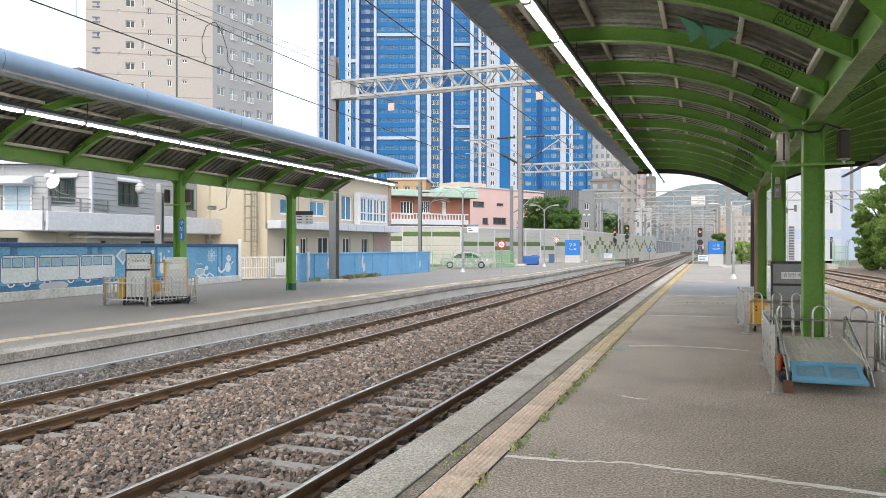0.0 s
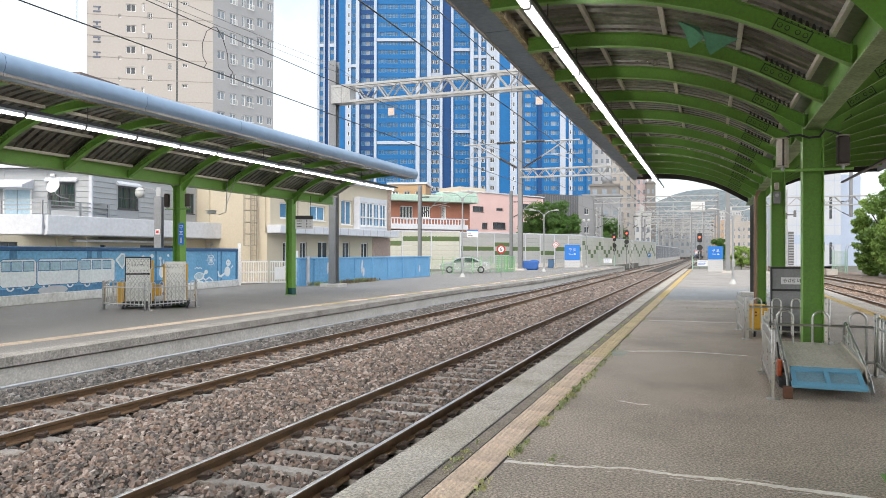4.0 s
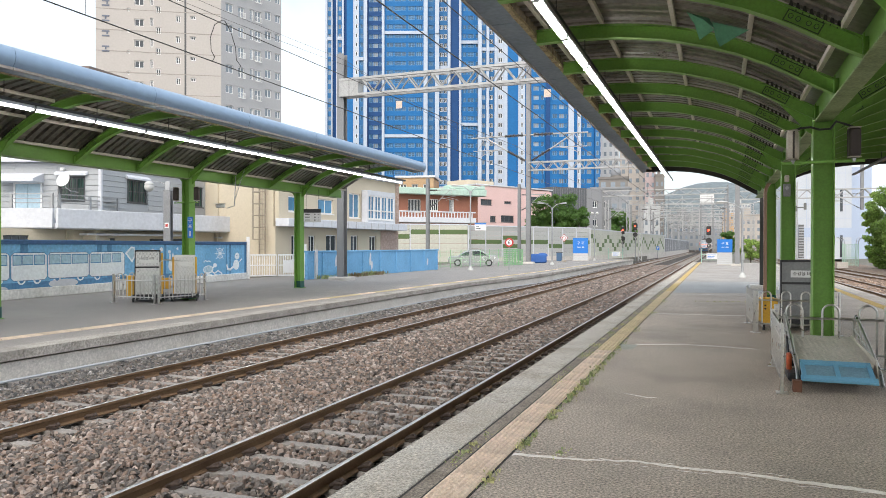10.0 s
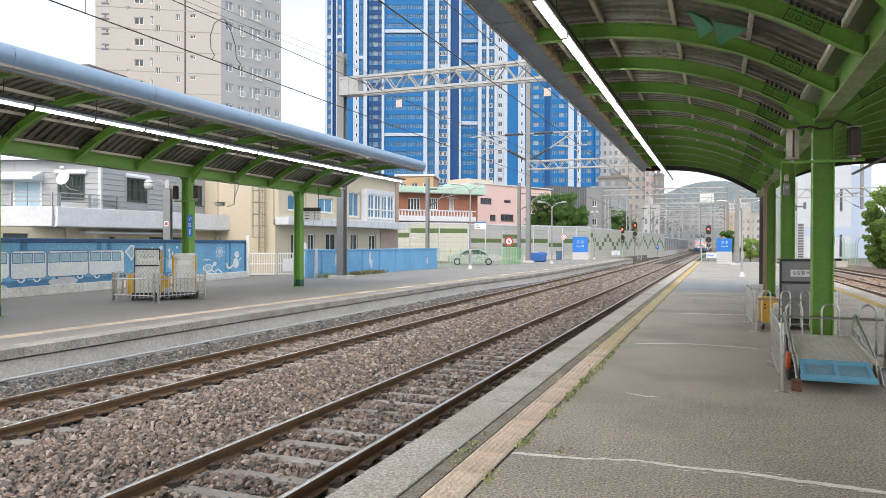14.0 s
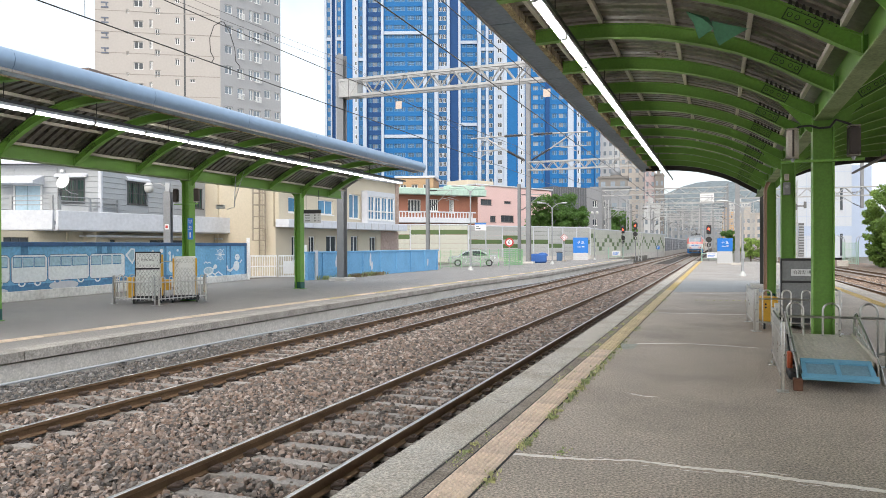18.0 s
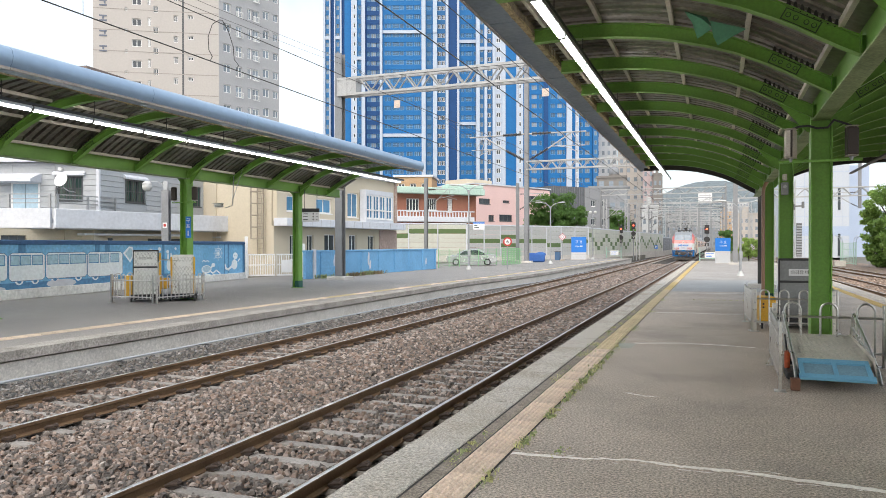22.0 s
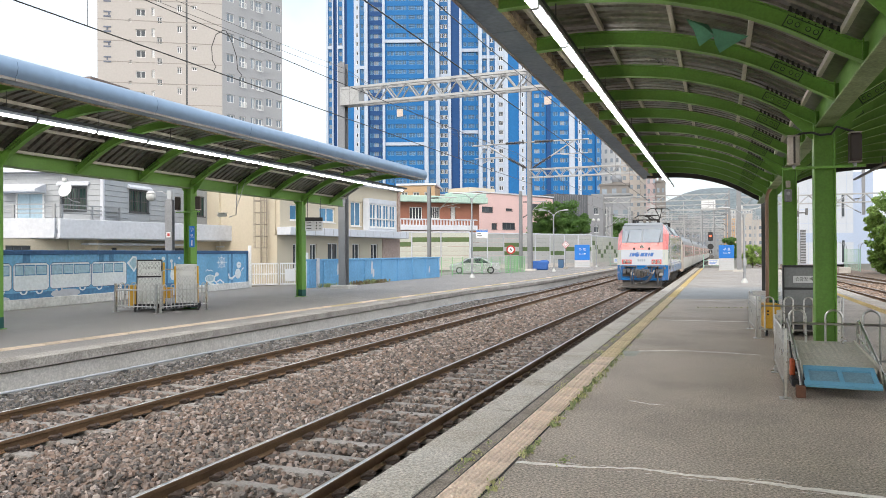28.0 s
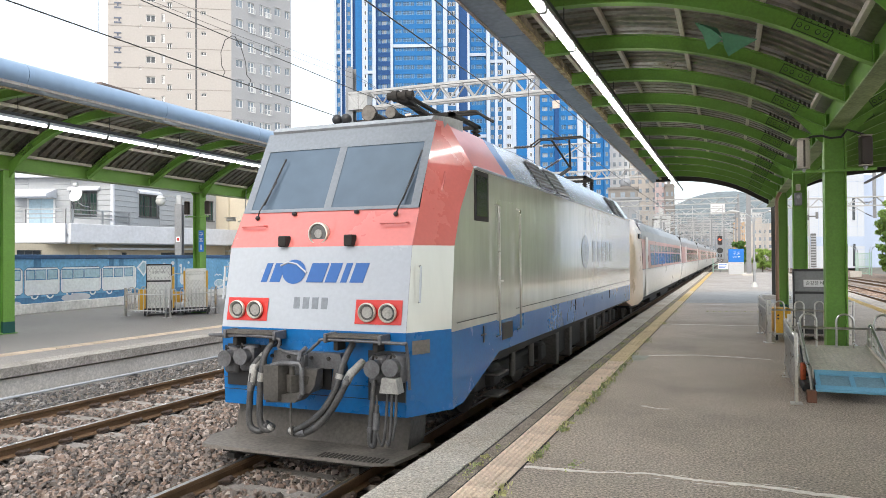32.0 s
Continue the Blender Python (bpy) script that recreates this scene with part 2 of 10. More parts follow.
def gravel(name, dark, mid, warm):
    """Crushed stone: a colour of its own for each stone, and a rough relief."""
    mt = surf(name, mid, dark, rough=0.9, big=0.5, fine=60, bump=0.35, stain=0.3)
    n, l = mt.node_tree.nodes, mt.node_tree.links
    geo, ramp = n.new("ShaderNodeNewGeometry"), n.new("ShaderNodeValToRGB")
    for k, (at, c) in enumerate(((0.0, dark), (0.35, mid), (0.7, warm), (1.0, tuple(2.6 * q for q in mid)))):
        e = ramp.color_ramp.elements[k] if k < 2 else ramp.color_ramp.elements.new(at)
        e.position, e.color = at, (*c, 1)
    l.new(geo.outputs["Random Per Island"], ramp.inputs["Fac"])
    p = n["Principled BSDF"]
    mul = n.new("ShaderNodeMixRGB")
    mul.blend_type, mul.inputs["Fac"].default_value = "MULTIPLY", 0.5
    old = p.inputs["Base Color"].links[0].from_socket
    hue = n.new("ShaderNodeMixRGB")
    hue.inputs["Fac"].default_value = 0.75
    l.new(old, hue.inputs[1])
    l.new(ramp.outputs["Color"], hue.inputs[2])
    l.new(hue.outputs["Color"], p.inputs["Base Color"])
    return mt


def gravel_bed(name, dark, mid, warm):
    """Far ballast: stones told apart by a cell pattern in colour and relief."""
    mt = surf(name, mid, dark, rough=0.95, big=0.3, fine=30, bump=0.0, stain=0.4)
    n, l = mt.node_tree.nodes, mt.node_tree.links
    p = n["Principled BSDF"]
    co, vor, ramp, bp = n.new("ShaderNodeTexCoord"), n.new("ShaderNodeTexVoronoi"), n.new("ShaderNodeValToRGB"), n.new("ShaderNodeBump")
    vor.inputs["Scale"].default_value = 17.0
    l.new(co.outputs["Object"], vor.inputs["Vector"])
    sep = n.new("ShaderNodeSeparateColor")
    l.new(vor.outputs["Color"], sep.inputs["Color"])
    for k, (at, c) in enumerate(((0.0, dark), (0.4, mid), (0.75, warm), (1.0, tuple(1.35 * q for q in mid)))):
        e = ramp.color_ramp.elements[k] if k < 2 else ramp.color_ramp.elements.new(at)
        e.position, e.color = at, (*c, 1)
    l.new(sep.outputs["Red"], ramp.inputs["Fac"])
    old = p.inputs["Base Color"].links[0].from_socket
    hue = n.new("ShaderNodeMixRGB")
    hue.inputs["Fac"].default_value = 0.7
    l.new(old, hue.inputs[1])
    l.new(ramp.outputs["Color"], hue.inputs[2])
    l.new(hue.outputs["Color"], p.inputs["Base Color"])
    bp.inputs["Strength"].default_value, bp.inputs["Distance"].default_value = 1.0, 0.03
    bp.invert = True
    l.new(vor.outputs["Distance"], bp.inputs["Height"])
    l.new(bp.outputs["Normal"], p.inputs["Normal"])
    return mt


STONE_TONES = ((0.04, 0.037, 0.036), (0.188, 0.163, 0.146), (0.245, 0.162, 0.12))
STONES = gravel("ballast_stone", *STONE_TONES)
# near-black tones put the shade of the gaps between loose stones into the bed
BED_SHADE = gravel_bed("ballast_bed_gap_shade", (0.008, 0.007, 0.006), (0.06, 0.053, 0.047), (0.075, 0.055, 0.042))
STONES_GREY = gravel("ballast_stone_grey", (0.04, 0.041, 0.043), (0.145, 0.14, 0.136), (0.17, 0.14, 0.115))
STONES_RUST = gravel("ballast_stone_rusty", (0.11, 0.08, 0.065), (0.24, 0.18, 0.14), (0.29, 0.20, 0.14))
BED_RUST = gravel_bed("ballast_bed_rusty", (0.11, 0.08, 0.065), (0.24, 0.18, 0.14), (0.29, 0.20, 0.14))

RAIL = -0.44                      # top of the rails below the platform
T1, T2, T3, T4 = -4.42, -9.03, 8.05, 12.4   # centre lines of the tracks
END_R, END_L = 83.0, 96.0         # far ends of the two platforms

# the ground, one sheet to the horizon: level with the platforms on the town side, cut down for the tracks
g = Geo()
prof = [(-4000, -0.06), (-24.5, -0.06), (-12.2, -0.06), (-12.2, -0.74), (5.2, -0.74), (18.0, -0.74), (20.0, -0.25), (4000, -0.25)]
g.add([(x, y, z) for y in (-80, 90, 500, 4500) for x, z in prof],
      [(i * 8 + j, i * 8 + j + 1, i * 8 + 9 + j, i * 8 + 8 + j) for i in range(3) for j in range(7)])
tagged(part("ground", g, GROUND), "bare earth around the railway, reaching to the horizon", "ground", kind="structure")


def ballast(name, x0, x1, y0, y1, mats, label):
    g, rnd = Geo(), random.Random(7)
    xs = np.linspace(x0, x1, 30)
    ys = np.concatenate([np.arange(y0, 40, 0.7), np.arange(40, y1, 6.0)])
    v = [(x, y, -0.645 + rnd.uniform(-0.012, 0.012) - (0.05 if i in (0, 29) else 0)) for y in ys for i, x in enumerate(xs)]
    f = [(r * 30 + c, r * 30 + c + 1, r * 30 + c + 31, r * 30 + c + 30) for r in range(len(ys) - 1) for c in range(29)]
    g.add(v, f)
    return tagged(part(name, g, mats), label, "ballast", kind="structure")


ballast("ballast_bed_main", -12.15, -2.75, -12, 480, BED_SHADE, "crushed stone bed under two tracks, darkened as shade between stones")
ballast("ballast_bed_side", 5.7, 18.0, -12, 480, BED_RUST, "bed of rust-stained crushed stone under the side tracks")


def stones(name, spans, y0, y1, per, mat, label, seed):
    """Loose ballast stones as one sheet of many small lumps; per: stones on a square metre, thinning out along the track."""
    rnd = np.random.RandomState(seed)
    base = np.array([(-1, -0.8, -0.4), (1, -0.8, -0.4), (1, 0.8, -0.4), (-1, 0.8, -0.4), (-0.66, -0.5, 0.6), (0.66, -0.5, 0.6), (0.66, 0.5, 0.6), (-0.66, 0.5, 0.6)], float)
    tri = np.array([(4, 5, 6), (4, 6, 7), (0, 1, 5), (0, 5, 4), (1, 2, 6), (1, 6, 5), (2, 3, 7), (2, 7, 6), (3, 0, 4), (3, 4, 7)])
    place = []
    for x0, x1, top, share in spans:
        y = y0
        while y < y1:
            k = int(per * share * (x1 - x0) * 1.0 * min(1.0, (11.0 / max(y + 2.0, 11.0)) ** 1.15))
            q = np.column_stack([rnd.uniform(x0, x1, k), rnd.uniform(y, y + 1.0, k), top + rnd.uniform(-0.038, 0.038, k),
                                 0.63 * rnd.uniform(0.026, 0.062, k) * (1 + 0.032 * max(y - 9, 0))])
            bed = np.minimum(abs(q[:, 0] - T1), abs(q[:, 0] - T2) - 0.12) < 1.14
            on_sleeper = bed & (abs((q[:, 1] + 7.7 + 0.303) % 0.606 - 0.303) < 0.085)
            place.append(q[~on_sleeper | (rnd.uniform(0, 1, k) < 0.1)])
            y += 1.0
    q = np.concatenate(place)
    k = len(q)
    ang = rnd.uniform(0, 2 * np.pi, (k, 2))
    ang[:, 0] = rnd.normal(0, 0.75, k)
    pts = np.repeat(base[None], k, 0) * rnd.uniform(0.72, 1.28, (k, 8, 1)) * (q[:, 3])[:, None, None]
    pts *= np.stack([rnd.uniform(0.8, 1.35, k), rnd.uniform(0.7, 1.1, k), rnd.uniform(0.75, 1.3, k)], 1)[:, None, :]
    for a, (i, j) in ((0, (0, 2)), (1, (0, 1))):
        s = 0.5 if a == 0 else 1.0
        c_, s_ = np.cos(ang[:, a] * s)[:, None], np.sin(ang[:, a] * s)[:, None]
        u, w = pts[:, :, i].copy(), pts[:, :, j].copy()
        pts[:, :, i], pts[:, :, j] = u * c_ - w * s_, u * s_ + w * c_
    pts += q[:, None, :3]
    faces = (tri[None] + (np.arange(k) * 8)[:, None, None]).reshape(-1, 3)
    me = bpy.data.meshes.new(name)
    me.vertices.add(k * 8)
    me.vertices.foreach_set("co", pts.astype(np.float32).ravel())
    me.loops.add(len(faces) * 3)
    me.loops.foreach_set("vertex_index", faces.astype(np.int32).ravel())
    me.polygons.add(len(faces))
    me.polygons.foreach_set("loop_start", np.arange(0, len(faces) * 3, 3, dtype=np.int32))
    me.materials.append(mat)
    me.update(calc_edges=True)
    me.shade_flat()
    return tagged(new(name, me), label, "gravel", kind="stuff")


stones("ballast_stones_edge", [(-11.4, -9.98, -0.60, 1.0)], 1.0, 88.0, 640, STONES_GREY, "loose grey ballast stones along the far platform wall", 4)
stones("ballast_stones", [(-9.7, -8.35, -0.612, 0.8), (-8.1, -7.74, -0.626, 0.9), (-7.74, -7.4, -0.60, 1.0), (-7.4, -6.0, -0.575, 1.0),
                          (-6.0, -5.3, -0.60, 1.0), (-5.1, -3.75, -0.612, 0.8), (-3.5, -2.8, -0.62, 0.6)],
       1.0, 88.0, 640, STONES, "loose crushed ballast stones, grey, buff and reddish", 3)
stones("ballast_stones_side", [(5.9, 16.0, -0.61, 1.0)], 18.0, 60.0, 190, STONES_RUST, "loose rust-stained ballast stones of the side tracks", 5)


def rail_profile(cx):
    half = [(0.036, 0.0), (0.037, -0.012), (0.036, -0.036), (0.010, -0.052), (0.009, -0.118), (0.062, -0.138), (0.063, -0.150)]
    return [(cx + x, RAIL + z) for x, z in half] + [(cx - x, RAIL + z) for x, z in half[::-1]]


def track(name, cx, y0, y1, label, near, clips, turn=0.0):
    at = Matrix.Translation((cx, 35, 0)) @ Matrix.Rotation(radians(turn), 4, "Z") @ Matrix.Translation((-cx, -35, 0))
    t = thing(name, at, label, "railway track", kind="structure")
    for s in (-0.7525, 0.7525):
        g = Geo().prism(rail_profile(cx + s), y0, y1)
        g.prism([(cx + s - 0.027, RAIL + 0.0005), (cx + s + 0.027, RAIL + 0.0005), (cx + s + 0.022, RAIL + 0.004), (cx + s - 0.022, RAIL + 0.004)], y0, y1, m=1)
        part("rail", g, [RUST, STEEL], t, "rusty rail with a bright worn head")
    def one(g, y):
        top = [(-1.28, -0.085), (1.28, -0.085), (1.28, 0.085), (-1.28, 0.085)]
        v = [(cx + x * 1.015, y + w * 1.45, -0.76) for x, w in top] + [(cx + x, y + w, -0.588 - (0.016 if abs(x) < 0.5 else 0)) for x, w in top]
        g.add(v, [(0, 3, 2, 1), (4, 5, 6, 7), (0, 1, 5, 4), (1, 2, 6, 5), (2, 3, 7, 6), (3, 0, 4, 7)])

    g = Geo()
    one(g, 0.0)
    me = mesh_of("sleeper", g, SLEEPER, smooth=False)
    fast = Geo()
    for s in (-1, 1):
        fast.box(s * 0.05, s * 0.15, -0.06, 0.06, -0.59, -0.575, 0.004)
        fast.tube([(s * 0.055, -0.05, -0.555), (s * 0.12, -0.065, -0.525), (s * 0.17, -0.03, -0.53), (s * 0.165, 0.035, -0.53),
                   (s * 0.12, 0.065, -0.525), (s * 0.06, 0.045, -0.55), (s * 0.05, 0.0, -0.56)], 0.022, 6)
    fm = mesh_of("rail_fastening", fast, CLIP)
    rest, k, y = Geo(), 0, y0 + 0.3
    while y < y1:
        if near[0] < y < near[1]:
            part("sleeper", me, None, t, at=Matrix.Translation((0, y, random.Random(k).uniform(-0.006, 0.004))))
            if clips[0] < y < clips[1]:
                for s in (-0.7525, 0.7525):
                    part("rail_fastening", fm, None, t, at=Matrix.Translation((cx + s, y, 0)))
        elif y < 260:
            one(rest, y)
        y += 0.606
        k += 1
    tagged(part("sleepers_beyond", rest, SLEEPER, t), kind="stuff")
    return t


# ---- platforms ----
GALV_DARK = surf("galvanised_dark", (0.16, 0.16, 0.16), (0.1, 0.09, 0.08), rough=0.6, metal=0.4, big=3, fine=30, bump=0.05)
def edge_left(y):
    return float(np.interp(y, (-12, 33, 44, 96), (-11.42, -11.5, -10.55, -10.4)))


def strip_left(y):
    return float(np.interp(y, (-12, 9.8, 22.3, 49.6, 96), (-13.2, -12.87, -12.46, -11.5, -11.25)))


def slab(g, xs, y0, y1, z0, z1, m=0):
    """A slab whose two sides follow functions of y."""
    ys = np.linspace(y0, y1, max(2, int((y1 - y0) / 1.5) + 1))
    ring = lambda y: [(xs[0](y), y, z0), (xs[1](y), y, z0), (xs[1](y), y, z1), (xs[0](y), y, z1)]
    g.loft([ring(float(y)) for y in ys], m=m)
    return g


platform_r = thing("platform_near", (0, 0, 0), "asphalt station platform with concrete edge", "platform", kind="structure")
g = Geo().box(-2.17, 4.95, -12, END_R, -0.74, 0.0)
part("platform_surface", g, ASPHALT, platform_r, "worn dark grey asphalt")
g = Geo().box(-2.62, -2.175, -12, END_R, -0.78, -0.18)
part("platform_wall", g, CONCRETE, platform_r, "concrete platform wall")
k, y = 0, -12.0
while y < END_R:
    w = 1.99
    g = Geo().box(-2.66, -2.178, y, y + w, -0.175, 0.004 + 0.003 * (k % 3), 0.012)
    part("coping_stone", g, CONCRETE, platform_r)
    y += 2.0
    k += 1
y = -12.0
while y < END_R:
    part("coping_stone", Geo().box(4.955, 5.45, y, y + 1.99, -0.175, 0.005, 0.012), CONCRETE, platform_r)
    y += 2.0
part("platform_wall", Geo().box(4.955, 5.42, -12, END_R, -0.78, -0.18), CONCRETE, platform_r)
part("platform_end", Geo().box(-2.62, 5.4, END_R, END_R + 0.3, -0.78, -0.02, 0.02), CONCRETE, platform_r)

COPING_L = surf("coping_dark", (0.41, 0.38, 0.345), (0.19, 0.172, 0.15), rough=0.9, big=1.2, fine=30, bump=0.4, stain=0.85, grit=0.25, grain=28)
platform_l = thing("platform_far", (0, 0, 0), "asphalt platform across the tracks with stained concrete edge", "platform", kind="structure")
part("platform_surface", slab(Geo(), (lambda y: -24.3, lambda y: edge_left(y) - 0.5), -12, END_L, -0.7, 0.0), ASPHALT_L, platform_l, "grey asphalt")
part("platform_wall", slab(Geo(), (lambda y: edge_left(y) - 0.5, lambda y: edge_left(y) - 0.05), -12, END_L, -0.78, -0.2), CONCRETE_PALE, platform_l,
     "pale stained concrete wall")
y, k = -12.0, 0
while y < END_L - 1:
    part("coping_stone", slab(Geo(), (lambda y: edge_left(y) - 0.5, lambda y: edge_left(y) + 0.01), y, y + 2.99, -0.165, 0.003 + 0.002 * (k % 2)), COPING_L,
         platform_l)
    y += 3.0
    k += 1
pipe = thing("cable_pipe", (0, 0, 0), "pale grey pipe along the foot of the far platform wall", "pipe")
part("pipe", Geo().tube([(edge_left(y) + 0.07, y, -0.50) for y in (-10, 0, 10, 20, 33, 38, 44, 60)], 0.024, 8), surf("pipe_grey", (0.50, 0.52, 0.55), (0.36, 0.38, 0.4), rough=0.4, big=2, fine=20, bump=0.02, stain=0.3), pipe)
for y in np.arange(6.0, 58.0, 2.6):
    part("bracket", Geo().box(edge_left(y) - 0.06, edge_left(y) + 0.11, y - 0.02, y + 0.02, -0.56, -0.53), GALV_DARK, pipe)

# tactile strips along both edges
def tile_mesh(name, dots, mat):
    g = Geo().box(-0.148, 0.148, -0.148, 0.148, -0.02, 0.006, 0.004)
    if dots:
        for i in range(6):
            for j in range(6):
                x, y = -0.122 + i * 0.049, -0.122 + j * 0.049
                v = [(x + 0.0185 * math.cos(t), y + 0.0185 * math.sin(t), 0.006) for t in (0, 1.05, 2.09, 3.14, 4.19, 5.24)]
                v += [(x + 0.010 * math.cos(t), y + 0.010 * math.sin(t), 0.019) for t in (0, 1.05, 2.09, 3.14, 4.19, 5.24)]
                g.add(v, [(a, (a + 1) % 6, 6 + (a + 1) % 6, 6 + a) for a in range(6)] + [(6, 7, 8, 9, 10, 11)])
    else:
        for i in range(4):
            x = -0.105 + i * 0.07
            g.prism([(x - 0.018, 0.006), (x + 0.018, 0.006), (x + 0.010, 0.019), (x - 0.010, 0.019)], -0.14, 0.14)
    return mesh_of(name, g, mat, smooth=False)


tile_dots, tile_bars, tile_far = tile_mesh("tile", True, TACTILE), tile_mesh("tile", False, TACTILE), tile_mesh("tile", False, YELLOW_LINE)
tile_pale = tile_mesh("tile", False, surf("buff_tile", (0.50, 0.41, 0.25), (0.38, 0.33, 0.25), rough=0.8, big=2.0, fine=40, bump=0.15, stain=0.5, vary=0.12, spec=0.3))
tile_buff = tile_mesh("tile", False, surf("yellow_buff_tile", (0.65, 0.52, 0.32), (0.47, 0.39, 0.26), rough=0.8, big=2.0, fine=30, bump=0.15, stain=0.6, vary=0.10, spec=0.3))
strip = thing("tactile_strip", (0, 0, 0), "worn buff and yellow tactile paving strip along the platform edge", "tactile paving", kind="structure")
y, k = -5.0, 0
while y < END_R - 1:
    me = tile_dots if y < 9.5 else tile_bars if y < 12.7 else tile_buff if y < 27 or int(y / 3) % 3 == 0 and y < 42 else tile_far
    part("tile", me, None, strip, at=pose(-1.865, y, 0.002 + random.Random(k).uniform(-0.002, 0.002), 0, 0, random.Random(k + 9).uniform(-0.6, 0.6)))
    y += 0.301
    k += 1
strip_b = thing("tactile_strip_far_side", (0, 0, 0), "yellow tactile strip along the side track's edge", "tactile paving", kind="structure")
y = 17.0
while y < 62:
    part("tile", tile_far, None, strip_b, at=Matrix.Translation((4.62, y, 0.003)))
    y += 0.301
tile_dots_l = tile_mesh("tile", False, surf("pink_buff_tile", (0.60, 0.49, 0.37), (0.42, 0.36, 0.29), rough=0.8, big=2.0, fine=30, bump=0.15, stain=0.7, vary=0.12, spec=0.3))
strip_l = thing("tactile_strip_left", (0, 0, 0), "buff and yellow tactile strip on the platform across the tracks", "tactile paving", kind="structure")
y, k = 5.0, 0
while y < END_L - 4:
    part("tile", tile_dots_l if y < 21 else tile_pale if k % 11 < 7 else tile_bars, None, strip_l,
         at=pose(strip_left(y) - 0.15, y, 0.004, 0, 0, math.degrees(-math.atan(strip_left(y + 1) - strip_left(y)))))
    y += 0.301
    k += 1

# white sealed cracks across the near asphalt
SEAL = surf("crack_sealer", (0.92, 0.87, 0.80), (0.55, 0.50, 0.44), rough=0.8, big=5, fine=30, bump=0.3, stain=0.5)


def crack(pts, w, seed):
    rnd, g = random.Random(seed), Geo()
    line = []
    for (xa, ya), (xb, yb) in zip(pts, pts[1:]):
        for i in range(12):
            t = i / 12
            line.append((xa + (xb - xa) * t, ya + (yb - ya) * t + rnd.uniform(-0.012, 0.012)))
    line.append(pts[-1])
    v, wide = [], 0.8
    for x, y in line:
        wide = min(1.15, max(0.4, wide + rnd.uniform(-0.16, 0.16)))
        d = w * wide / 2
        v += [(x, y - d * rnd.uniform(0.8, 1.1), 0.004), (x, y + d * rnd.uniform(0.8, 1.1), 0.004)]
    g.add(v, [(2 * i, 2 * i + 2, 2 * i + 3, 2 * i + 1) for i in range(len(line) - 1)])
    # splashes of sealer beside the line
    for x, y in line[::2]:
        if rnd.random() < 0.55:
            a, o = rnd.uniform(0.02, 0.09), rnd.choice((-1, 1)) * w * rnd.uniform(0.55, 1.3)
            g.add([(x - a, y + o, 0.004), (x, y + o - 0.008, 0.004), (x + a, y + o + 0.003, 0.004), (x, y + o + 0.01, 0.004)], [(0, 1, 2, 3)])
    tagged(part("crack_seal", g, SEAL), "pale sealed crack across the asphalt", "crack", "sealed cracks", kind="stuff")


crack([(-1.69, 6.06), (-1.1, 6.12), (-0.64, 6.25), (-0.24, 6.2), (0.2, 6.22), (0.6, 6.17), (1.21, 6.12), (2.2, 6.0), (3.4, 6.1)], 0.085, 1)
crack([(-1.42, 13.63), (-0.9, 13.85), (-0.55, 13.96), (0.1, 13.9), (0.65, 13.79)], 0.11, 2)
crack([(-1.52, 20.0), (-0.6, 20.15), (0.1, 20.1), (0.66, 20.3)], 0.08, 3)
PATCH = surf("asphalt_patch", (0.315, 0.31, 0.295), (0.24, 0.238, 0.228), rough=0.75, big=0.6, fine=60, bump=0.3, stain=0.6, size=0.006, grit=0.4, grain=80)
g = Geo().add([(-1.66, 29.2, 0.003), (4.9, 30.6, 0.003), (4.9, 40.8, 0.003), (-1.66, 38.4, 0.003)], [(0, 1, 2, 3)])
tagged(part("asphalt_patch", g, PATCH), "bluish grey stretch of newer asphalt across the platform", "asphalt patch", kind="structure")
# darker copy of the asphalt past the canopy, offsetting the stronger sky light
g = Geo().add([(-1.66, 38.46, 0.002), (4.9, 40.86, 0.002), (4.9, END_R - 0.2, 0.002), (-1.66, END_R - 0.2, 0.002)], [(0, 1, 2, 3)])
tagged(part("asphalt_patch", g, surf("asphalt_toned_down", (0.37, 0.335, 0.30), (0.25, 0.225, 0.20), rough=0.75, big=0.4, fine=40, bump=0.3, stain=0.8, size=0.006, grit=0.3, grain=20)),
       "grey asphalt toned down against sky light at the platform's open end", "asphalt patch", kind="structure")
g = Geo().add([(-1.69, 12.8, 0.004), (-1.42, 12.95, 0.004), (-1.38, 13.6, 0.004), (-1.69, 13.55, 0.004)], [(0, 1, 2, 3)])
tagged(part("mortar_patch", g, surf("mortar", (0.40, 0.40, 0.35), (0.27, 0.28, 0.22), rough=0.9, big=3, fine=30, bump=0.4, stain=0.9, grit=0.3, grain=40)), "small grey-green mortar patch beside the tactile strip", "mortar patch", kind="structure")
crack([(-1.02, 9.02), (-0.86, 8.95)], 0.03, 5)
crack([(-0.84, 8.93), (-0.71, 8.93)], 0.022, 6)
crack([(-1.2, 28.6), (0.2, 28.5), (1.2, 28.7)], 0.09, 4)


